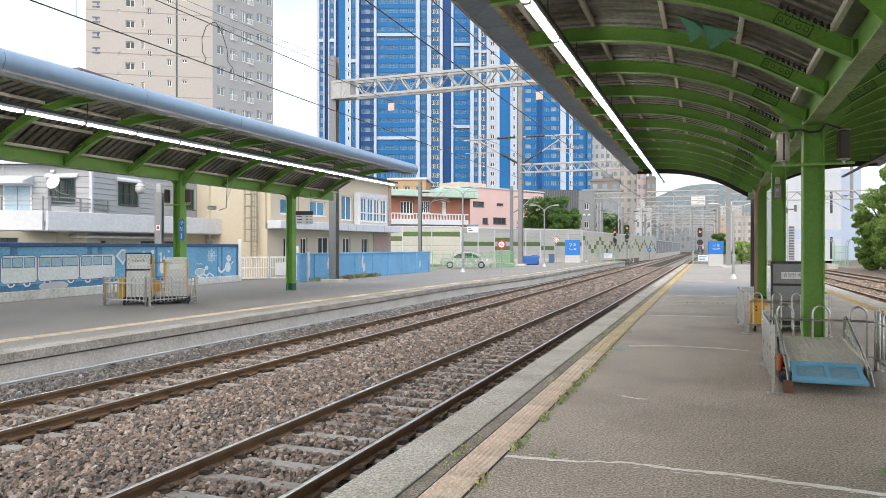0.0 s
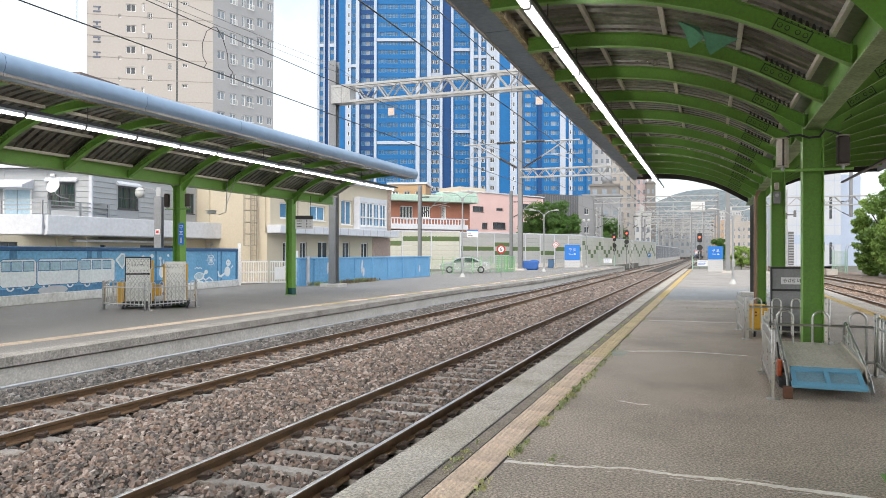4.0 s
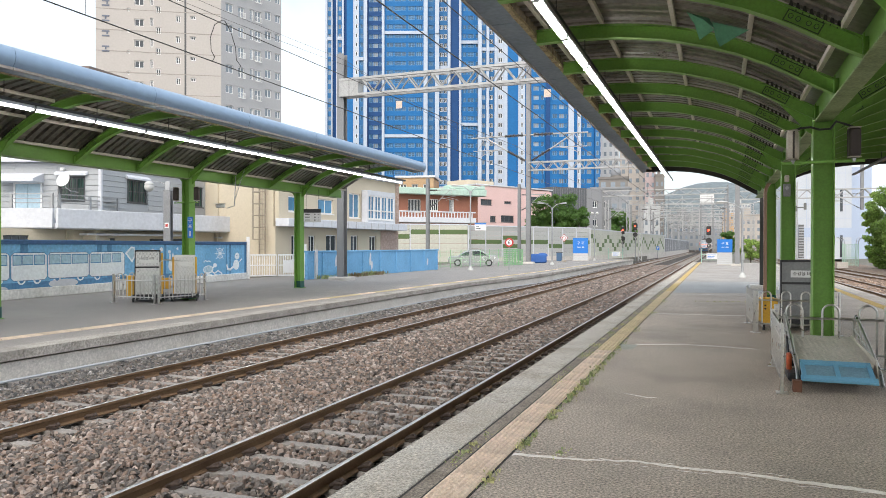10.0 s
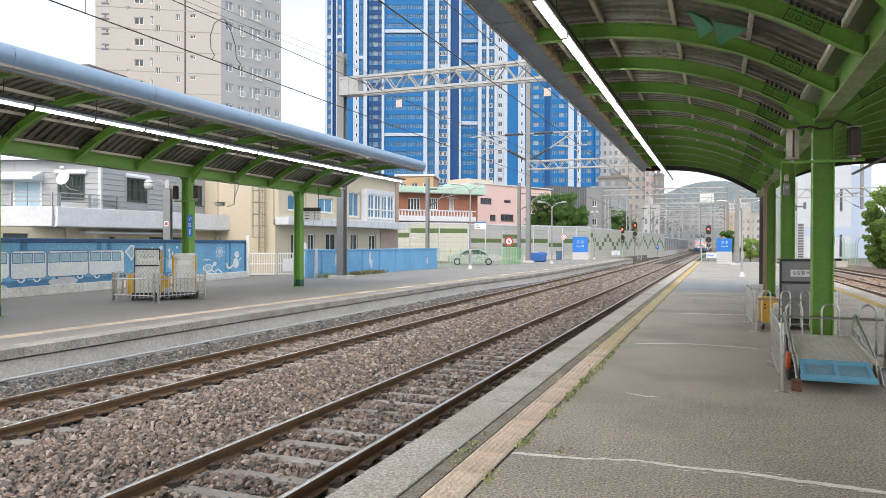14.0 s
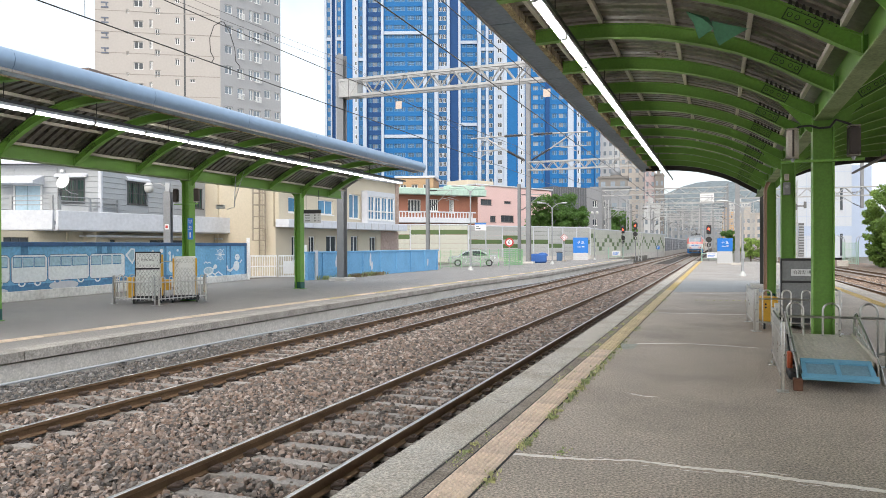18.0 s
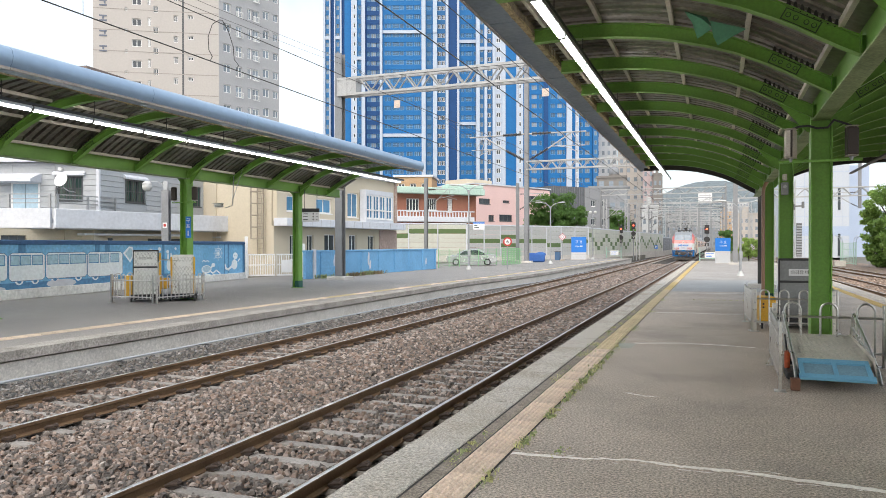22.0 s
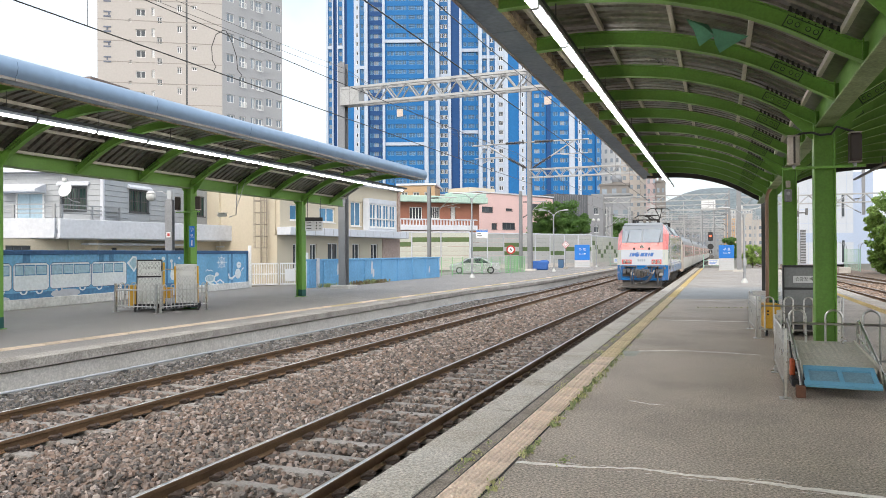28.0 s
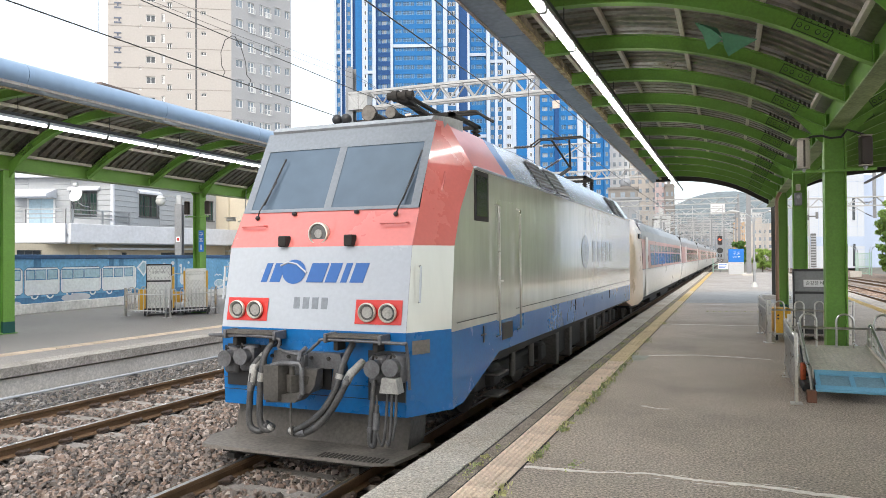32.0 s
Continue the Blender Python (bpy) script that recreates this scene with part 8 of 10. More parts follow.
part("tank_base", Geo().cyl((0, 0, -0.2), (0, 0, 0.5), 1.3, 14), FAR_MATS[4], dome)
t = thing("billboard", pose(-2.29, 160.0, 0, 0, 0, 2), "pale railway notice board with small print on posts over the line", "billboard")
part("panel", Geo().box(-1.4, 1.4, -0.1, 0.1, 10.5, 12.65), SIGN_WHITE, t)
for x in (-1.42, 0.02, 1.38):
    part("panel_edge", Geo().box(x, x + 0.05, -0.13, -0.1, 10.5, 12.65), TRUSS, t)
for z, w in ((12.1, 1.2), (11.75, 1.1), (11.2, 1.0), (10.85, 1.2)):
    part("text_bar", Geo().box(-1.2, w, -0.115, -0.1, z, z + 0.11), TRUSS, t)
for x in (-1.2, 1.2):
    part("post", Geo().box(x - 0.12, x + 0.12, 0.1, 0.3, 0, 12.4), MAST, t)

# the wooded hill at the end of the line, distance haze mixed into its colour
HILL = surf("hazed_wooded_hill", (0.165, 0.195, 0.205), (0.115, 0.14, 0.15), rough=0.95, big=0.012, fine=0.09, bump=0.6, stain=0.7, size=6.0)
g, n, m = Geo(), 60, 10
v = []
for j in range(m):
    for i in range(n):
        x = -1500 + 3000 * i / (n - 1)
        y = 2300 + 1200 * j / (m - 1)
        ridge = 232 * math.exp(-((x + 15) / 330.0) ** 2) + 105 * math.exp(-((x - 560) / 360.0) ** 2) + 60 * math.exp(-((x + 700) / 500.0) ** 2)
        k = math.sin(math.pi * min(1.0, (j + 0.001) / (m - 1)) ) if j < m else 0
        v.append((x, y, -2 + ridge * k + (18 * noise.noise(Vector((x * 0.006, y * 0.006, 0.3))) + 7 * noise.noise(Vector((x * 0.03, y * 0.03, 4)))) * k))
g.add(v, [(j * n + i, j * n + i + 1, j * n + n + i + 1, j * n + n + i) for j in range(m - 1) for i in range(n - 1)])
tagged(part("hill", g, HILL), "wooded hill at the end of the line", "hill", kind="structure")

# ---- plants ----
def leaf_mat(name, a, b):
    mt = surf(name, a, b, rough=0.6, big=0.5, fine=8, bump=0.0, stain=0.5, vary=0.35, island=True)
    n, l = mt.node_tree.nodes, mt.node_tree.links
    p, tr, mix = n["Principled BSDF"], n.new("ShaderNodeBsdfTranslucent"), n.new("ShaderNodeMixShader")
    mix.inputs["Fac"].default_value = 0.45
    l.new(p.inputs["Base Color"].links[0].from_socket, tr.inputs["Color"])
    l.new(p.outputs["BSDF"], mix.inputs[1])
    l.new(tr.outputs["BSDF"], mix.inputs[2])
    l.new(mix.outputs["Shader"], n["Material Output"].inputs["Surface"])
    return mt


LEAF = leaf_mat("leaf_green", (0.115, 0.22, 0.05), (0.065, 0.14, 0.03))
LEAF_B = leaf_mat("leaf_bank", (0.25, 0.38, 0.09), (0.13, 0.22, 0.05))
LEAF_Y = leaf_mat("leaf_light", (0.31, 0.44, 0.11), (0.18, 0.29, 0.065))
BARK = surf("bark", (0.10, 0.08, 0.06), (0.06, 0.05, 0.04), rough=0.9, big=3, fine=30, bump=0.5)


def leaves_mesh(name, clumps, per, size, mat, seed):
    """Many small folded leaves gathered round clump centres (x, y, z, radius)."""
    rnd = np.random.RandomState(seed)
    cl = np.array(clumps, float)
    pick = rnd.randint(0, len(cl), per)
    d = rnd.normal(0, 1, (per, 3))
    d /= np.linalg.norm(d, axis=1)[:, None] + 1e-6
    r = cl[pick, 3] * rnd.uniform(0.35, 1.08, per) ** 0.6
    c = cl[pick, :3] + d * r[:, None] * np.array([1, 1, 0.8])
    a = rnd.normal(0, 1, (per, 3))
    a /= np.linalg.norm(a, axis=1)[:, None]
    b = np.cross(a, d + 0.4 * rnd.normal(0, 1, (per, 3)))
    b /= np.linalg.norm(b, axis=1)[:, None] + 1e-6
    s = size * rnd.uniform(0.6, 1.3, per)[:, None]
    nrm = np.cross(a, b)
    pts = np.stack([c - a * s, c + b * s * 0.45 + nrm * s * 0.15, c + a * s, c - b * s * 0.45 + nrm * s * 0.15], 1).reshape(-1, 3)
    k = np.arange(per)[:, None] * 4
    tri = np.concatenate([k + np.array([[0, 1, 2]]), k + np.array([[0, 2, 3]])], 1).reshape(-1, 3)
    me = bpy.data.meshes.new(name)
    me.vertices.add(len(pts))
    me.vertices.foreach_set("co", pts.astype(np.float32).ravel())
    me.loops.add(len(tri) * 3)
    me.loops.foreach_set("vertex_index", tri.astype(np.int32).ravel())
    me.polygons.add(len(tri))
    me.polygons.foreach_set("loop_start", np.arange(0, len(tri) * 3, 3, dtype=np.int32))
    me.materials.append(mat)
    me.update(calc_edges=True)
    me.shade_flat()
    return me


def tree(x, y, z0, h, r, per, size, mat, seed, label, low=0.25, count=34, lump=(0.2, 0.42)):
    rnd = random.Random(seed)
    t = thing("tree", (x, y, z0), label, "tree", "trees")
    bend = [(0, 0, 0), (rnd.uniform(-0.15, 0.15), rnd.uniform(-0.15, 0.15), h * 0.3), (rnd.uniform(-0.3, 0.3), rnd.uniform(-0.3, 0.3), h * 0.6), (rnd.uniform(-0.4, 0.4), 0, h * 0.88)]
    part("trunk", Geo().tube(bend, [0.035 * h * 0.7, 0.028 * h * 0.7, 0.016 * h * 0.7, 0.02], 8), BARK, t)
    clumps = []
    for k in range(count):
        a, q = rnd.uniform(0, 6.28), rnd.random() ** 0.5
        z = h * (low + (0.97 - low) * rnd.random())
        f = (1 - ((z / h - 0.55) / 0.55) ** 2) ** 0.5 if abs(z / h - 0.55) < 0.55 else 0.2
        c = (r * q * f * math.cos(a), r * q * f * math.sin(a), z)
        clumps.append((*c, r * rnd.uniform(*lump)))
        if k < 9:
            part("limb", Geo().tube([(0, 0, z * 0.55), (c[0] * 0.5, c[1] * 0.5, z * 0.8), c], [0.012 * h, 0.008 * h, 0.01], 6), BARK, t)
    part("crown", leaves_mesh("crown", clumps, per, size, mat, seed), None, t, "leafy crown with gaps")
    return t


tree(-22.0, 104.0, 0, 9.2, 4.2, 26000, 0.15, LEAF, 11, "round green tree behind the noise barrier", 0.25, 75, (0.11, 0.27))
tree(-19.4, 102.0, 0, 6.6, 2.8, 14000, 0.15, LEAF, 12, "green tree behind the noise barrier", 0.25, 75, (0.11, 0.27))
tree(-24.5, 106.0, 0, 7.2, 3.2, 13000, 0.15, LEAF, 13, "green tree behind the noise barrier", 0.25, 75, (0.11, 0.27))
tree(-20.3, 160.0, 0, 9.5, 4.5, 5000, 0.36, LEAF, 14, "green tree farther along the barrier")
tree(1.2, 104.0, -0.4, 4.1, 1.15, 4000, 0.2, LEAF, 15, "green bush-like tree beyond the platform's end")
tree(3.6, 92.0, -0.4, 3.0, 1.15, 4000, 0.13, LEAF_Y, 16, "green bush beyond the platform's end")
for k, (x, y, h, r) in enumerate(((17.8, 89.0, 8.2, 3.0), (18.7, 83.0, 11.0, 3.8), (19.3, 76.0, 12.5, 4.2), (19.6, 69.0, 12.0, 4.2), (19.6, 62.0, 11.5, 4.0), (16.6, 88.0, 4.8, 2.0), (16.9, 80.0, 4.2, 2.0))):
    tree(x, y, -0.5, h, r, 22000 if k < 5 else 9000, 0.17, LEAF_B if k % 2 else LEAF_Y, 30 + k, "leafy green tree on the bank by the side tracks", 0.03, 90, (0.10, 0.24))


def tuft(x, y, z, h, n, sheet, seed, spread=0.06, broad=0.005):
    """A weed: a tuft of bent blades, added to its sheet."""
    rnd = random.Random(seed)
    for _ in range(n):
        a, s = rnd.uniform(0, 6.28), rnd.uniform(0.4, 1.0) * h
        bx, by = x + rnd.gauss(0, spread * 0.45), y + rnd.gauss(0, spread)
        dx, dy = math.cos(a) * s * 0.6, math.sin(a) * s * 0.6
        w = broad * rnd.uniform(0.7, 1.6)
        px, py = -math.sin(a) * w, math.cos(a) * w
        sheet.add([(bx - px, by - py, z), (bx + px, by + py, z), (bx + dx * 0.5 + px, by + dy * 0.5 + py, z + s * 0.6), (bx + dx * 0.5 - px, by + dy * 0.5 - py, z + s * 0.6),
                   (bx + dx, by + dy, z + s * 0.7)], [(0, 1, 2, 3), (3, 2, 4)])


WEED, WEED_Y, DRY = Geo(), Geo(), Geo()
rnd = random.Random(21)
for k, (x, y, h, n) in enumerate(((-1.69, 5.2, 0.07, 40), (-1.70, 5.45, 0.09, 70), (-1.69, 6.3, 0.12, 60), (-1.67, 6.45, 0.14, 60), (-1.69, 7.45, 0.09, 60), (-1.70, 7.7, 0.10, 80), (-1.69, 8.0, 0.08, 60), (-1.69, 8.75, 0.10, 70),
                                  (-1.68, 9.1, 0.12, 80), (-1.69, 9.6, 0.10, 60), (-1.68, 10.3, 0.12, 70), (-1.69, 11.2, 0.10, 50), (-1.68, 12.0, 0.10, 60), (-1.69, 13.2, 0.08, 40), (-1.69, 14.4, 0.07, 40), (-2.1, 5.75, 0.06, 60), (-2.08, 5.6, 0.05, 40),
                                  (-2.12, 14.2, 0.10, 60), (-2.1, 15.2, 0.12, 80), (-2.12, 16.0, 0.10, 70), (-2.08, 16.8, 0.12, 80), (-2.1, 17.8, 0.09, 60))):
    tuft(x, y, 0.0, h * 0.5, int(n * 0.45), WEED if k % 3 == 0 else WEED_Y, 50 + k)
for k, (x, y, h) in enumerate(((-1.67, 5.32, 0.05), (-1.66, 6.42, 0.07), (-1.65, 6.75, 0.06), (-1.66, 7.5, 0.09), (-1.67, 7.75, 0.07), (-1.65, 8.3, 0.08), (-1.66, 8.55, 0.10), (-1.67, 8.8, 0.10), (-1.65, 9.15, 0.12), (-1.66, 9.4, 0.11),
                              (-1.67, 9.75, 0.10), (-1.66, 10.1, 0.11), (-1.66, 10.7, 0.11), (-1.67, 11.2, 0.09), (-1.66, 11.7, 0.10), (-1.66, 12.3, 0.08), (-1.67, 13.0, 0.07), (-1.30, 6.25, 0.04), (-2.1, 5.95, 0.06), (-2.1, 6.6, 0.05), (-2.1, 6.2, 0.06))):
    tuft(x, y, 0.0, h * 0.9, 8, WEED if k % 4 else WEED_Y, 400 + k, 0.04, 0.011)
    tuft(x, y, 0.0, h * 0.55, 12, WEED_Y, 430 + k, 0.08, 0.006)
for k in range(52):
    tuft(rnd.choice((-2.1, -2.06, -2.02, -1.69)), rnd.uniform(9, 32), 0.0, rnd.uniform(0.03, 0.06), 22, WEED_Y if k % 2 else WEED, 200 + k, 0.12)
for k in range(9):
    tuft(-0.7 + 0.19 * k, 24.95 + 0.03 * k, 0.0, 0.035, 25, WEED_Y, 260 + k, 0.05)
for k in range(14):
    tuft(-20.1 + rnd.uniform(-0.1, 0.3), rnd.uniform(33.5, 41.5), 0.0, rnd.uniform(0.2, 0.45), 80, DRY if k % 2 else WEED, 300 + k, 0.35, 0.014)
for k in range(10):
    tuft(-22.6 - 0.12 * k, 17.3 + 1.1 * k, 0.0, rnd.uniform(0.12, 0.3), 50, DRY if k % 3 else WEED, 330 + k, 0.2, 0.01)
tagged(part("platform_weeds", WEED, leaf_mat("weed_green", (0.33, 0.38, 0.17), (0.44, 0.45, 0.25))), "green weeds growing in the platform's joints", "weeds", kind="stuff")
tagged(part("platform_grass", WEED_Y, leaf_mat("weed_pale", (0.55, 0.54, 0.25), (0.64, 0.58, 0.35))), "pale grass growing in the platform's joints", "grass", kind="stuff")
tagged(part("dry_grass", DRY, leaf_mat("dry_weed", (0.24, 0.18, 0.10), (0.16, 0.14, 0.06))), "dry grass at the foot of the walls", "grass", kind="stuff")
# rough strip of earth and grass between tactile strip and coping
JOINT = surf("joint_dirt", (0.31, 0.26, 0.21), (0.17, 0.14, 0.105), rough=0.95, big=4, fine=50, bump=0.8, stain=0.9, grit=0.4, grain=60)
CRACK = surf("open_joint", (0.05, 0.045, 0.04), (0.03, 0.028, 0.024), rough=0.95, big=6, fine=40, bump=0.3)
for x0, x1 in ((-2.176, -2.158), (-1.714, -1.699), (-2.026, -2.014)):
    tagged(part("open_joint", Geo().box(x0, x1, -10, END_R - 1, 0.0, 0.0055), CRACK), "dark open joint beside the tactile strip", "joint", kind="structure")
tagged(part("dirt_joint", Geo().box(-2.17, -2.02, -10, END_R - 1, 0.0, 0.004), JOINT), "strip of dark dirt and moss beside the coping", "dirt", kind="structure")


# ---- the train: an electric locomotive and its coaches; y runs backwards from the front, z up from the rails ----
TR_WHITE = surf("train_white", (0.40, 0.43, 0.475), (0.36, 0.385, 0.42), rough=0.25, big=0.5, fine=20, bump=0.0, stain=0.12, coat=0.5)
TR_RED = surf("train_red", (0.66, 0.185, 0.165), (0.58, 0.16, 0.14), rough=0.28, big=0.5, fine=20, bump=0.0, stain=0.12, coat=0.5)
TR_BLUE = surf("train_blue", (0.006, 0.14, 0.41), (0.006, 0.115, 0.34), rough=0.28, big=0.9, fine=20, bump=0.02, stain=0.3, coat=0.5)
TR_SILVER = surf("train_silver", (0.72, 0.72, 0.65), (0.64, 0.64, 0.58), rough=0.07, metal=0.25, big=0.7, fine=1.9, bump=0.2, stain=0.25, coat=0.8, size=0.05)
TR_ROOF = surf("train_roof", (0.31, 0.33, 0.35), (0.22, 0.235, 0.25), rough=0.5, big=0.8, fine=20, bump=0.05, stain=0.5)
mapping = TR_SILVER.node_tree.nodes.new("ShaderNodeMapping")
mapping.inputs["Scale"].default_value = (1.0, 1.6, 0.35)
for node in [q for q in TR_SILVER.node_tree.nodes if q.type == "TEX_NOISE" and abs(q.inputs["Scale"].default_value - 1.9) < 0.01]:
    TR_SILVER.node_tree.links.new(node.inputs["Vector"].links[0].from_socket, mapping.inputs["Vector"])
    TR_SILVER.node_tree.links.new(mapping.outputs["Vector"], node.inputs["Vector"])
TR_ROOF_PALE = surf("train_roof_pale", (0.55, 0.60, 0.68), (0.36, 0.42, 0.50), rough=0.2, metal=0.4, big=0.9, fine=2.0, bump=0.06, stain=0.4, coat=0.7, size=0.04)
TR_GREY = surf("train_grey", (0.21, 0.235, 0.265), (0.15, 0.165, 0.19), rough=0.42, big=1.0, fine=25, bump=0.02, stain=0.3)
TR_UNDER = surf("train_underframe", (0.022, 0.020, 0.018), (0.055, 0.047, 0.04), rough=0.85, big=1.6, fine=25, bump=0.2, stain=0.7)
TR_PLOW = surf("snowplough_grey", (0.11, 0.10, 0.09), (0.055, 0.05, 0.045), rough=0.8, big=1.4, fine=25, bump=0.15, stain=0.7)
TR_PLATE = surf("step_plate_grey", (0.19, 0.172, 0.152), (0.11, 0.10, 0.088), rough=0.75, big=1.4, fine=25, bump=0.15, stain=0.7)
TR_CREAM = surf("train_cream", (0.74, 0.57, 0.41), (0.62, 0.48, 0.36), rough=0.3, big=0.7, fine=15, bump=0.015, stain=0.3, coat=0.4)
TR_COACH = surf("coach_silver", (0.78, 0.75, 0.71), (0.68, 0.65, 0.61), rough=0.3, big=0.5, fine=12, bump=0.02, stain=0.3, coat=0.3)
TR_UPPER = surf("coach_grey", (0.30, 0.32, 0.34), (0.22, 0.23, 0.25), rough=0.35, big=0.6, fine=12, bump=0.015, stain=0.3, coat=0.3)
TR_SALMON = surf("coach_salmon", (0.58, 0.24, 0.19), (0.45, 0.19, 0.15), rough=0.3, big=0.6, fine=12, bump=0.015, stain=0.3, coat=0.3)
WINDSCREEN = surf("windscreen", (0.085, 0.125, 0.17), (0.06, 0.09, 0.125), rough=0.07, big=0.8, fine=4, bump=0.0, stain=0.3, spec=0.8, coat=0.15, metal=0.08)
PANE = surf("train_pane", (0.03, 0.033, 0.04), (0.06, 0.065, 0.08), rough=0.15, big=1.2, fine=4, bump=0.0, stain=0.5, spec=0.5, coat=0.3, vary=0.3)
RED_LAMP = surf("lamp_surround_red", (0.60, 0.03, 0.022), (0.46, 0.025, 0.02), rough=0.35, big=3, fine=30, bump=0.02, stain=0.2)
LAMP_GLASS = surf("lamp_glass", (0.10, 0.10, 0.10), (0.03, 0.03, 0.03), rough=0.2, big=38, fine=60, bump=0.3, stain=0.8, coat=0.8)
LAMP_RING = surf("lamp_ring", (0.66, 0.63, 0.56), (0.5, 0.48, 0.42), rough=0.35, metal=0.3, big=8, fine=40, bump=0.02)
LETTER_BLUE = surf("lettering_blue", (0.02, 0.11, 0.36), (0.02, 0.09, 0.3), rough=0.35, big=4, fine=30, bump=0.0, stain=0.15)
LETTER_PALE = surf("lettering_faded", (0.36, 0.39, 0.41), (0.3, 0.33, 0.35), rough=0.18, metal=0.4, big=4, fine=3, bump=0.06, stain=0.2, coat=0.6)
HOSE = surf("rubber_hose", (0.05, 0.05, 0.052), (0.13, 0.125, 0.12), rough=0.5, big=9, fine=60, bump=0.1, stain=0.7)
HOSE_PALE = surf("hose_coupling", (0.40, 0.39, 0.37), (0.13, 0.125, 0.12), rough=0.5, metal=0.3, big=9, fine=50, bump=0.1, stain=0.6)
UP = Matrix.Translation((0, 0, -RAIL))


def lp(name, g, mats, parent, label=""):
    return part(name, g.turn(UP), mats, parent, label)


# front face: height, set-back of the face, set-back of the side's first edge, half width of the face
LEVELS = [(0.13, 0.03, 0.62, 1.19), (1.04, 0.0, 0.59, 1.21), (1.98, 0.17, 0.70, 1.21), (2.41, 0.40, 0.90, 1.20), (2.95, 0.68, 1.36, 1.18), (3.47, 0.95, 1.60, 1.15)]


def face_at(z):
    zs = [r[0] for r in LEVELS]
    return [float(np.interp(z, zs, [r[i] for r in LEVELS])) for i in (1, 2, 3)]


def face_panel(g, x0, x1, z0, z1, out=0.0, m=0, n=3):
    """A panel on the raked front face; x0, x1 between -1 and 1 of its half width where they are strings of metres otherwise."""
    rows = []
    for i in range(n + 1):
        z = z0 + (z1 - z0) * i / n
        yf = face_at(z)[0] - out
        rows.append([(x0, yf, z), (x1, yf, z)])
    g.loft(rows, closed=False, caps=False, m=m)
    return g


def band(g, z0, z1, side=True):
    """A band of the front: the face and both canted corners."""
    lv = sorted({z0, z1, *[r[0] for r in LEVELS if z0 < r[0] < z1]})
    rows = []
    for z in lv:
        yf, yc, hw = face_at(z)
        rows.append([(-1.5, yc, z), (-hw, yf, z), (hw, yf, z), (1.5, yc, z)])
    g.loft(rows, closed=False, caps=False)
    return g


def corner_band(g, z0, z1, s):
    lv = sorted({z0, z1, *[r[0] for r in LEVELS if z0 < r[0] < z1]})
    rows = []
    for z in lv:
        yf, yc, hw = face_at(z)
        rows.append([(s * (hw + 0.002), yf, z), (s * 1.5, yc, z)])
    g.loft(rows, closed=False, caps=False)
    return g


def middle_band(g, z0, z1):
    lv = sorted({z0, z1, *[r[0] for r in LEVELS if z0 < r[0] < z1]})
    g.loft([[(-face_at(z)[2], face_at(z)[0], z), (face_at(z)[2], face_at(z)[0], z)] for z in lv], closed=False, caps=False)
    return g


def disc(g, x, y, z, r, deep, n=20, m=0, tilt=0.0):
    g.cyl((x, y, z), (x, y - deep, z + deep * tilt), r, n, m=m)
    return g


def slanted(g, x0, x1, z0, z1, lean=0.07, out=0.006):
    """A raised slanted block on the front panel."""
    pts = []
    for z, x_a, x_b in ((z0, x0, x1), (z1, x0 + lean, x1 + lean)):
        y = face_at(z)[0]
        pts += [(x_a, y - out, z), (x_b, y - out, z), (x_b, y + 0.01, z), (x_a, y + 0.01, z)]
    g.add(pts, [(0, 1, 5, 4), (1, 2, 6, 5), (2, 3, 7, 6), (3, 0, 4, 7), (0, 3, 2, 1), (4, 5, 6, 7)])


LOCO_END = 16.0


def wheel_pair(y, z, r):
    """Two flanged wheels on their axle, turned as one."""
    prof = [(-0.83, 0.25 * r), (-0.83, 0.96 * r), (-0.71, 0.97 * r), (-0.70, r + 0.02), (-0.68, r + 0.02), (-0.68, 0.8 * r), (-0.70, 0.09), (0.70, 0.09), (0.68, 0.8 * r), (0.68, r + 0.02), (0.70, r + 0.02),
            (0.71, 0.97 * r), (0.83, 0.96 * r), (0.83, 0.25 * r)]
    return Geo().loft([[(x, y + q * math.cos(a), z + q * math.sin(a)) for a in np.linspace(0, 2 * np.pi, 22, False)] for x, q in prof])


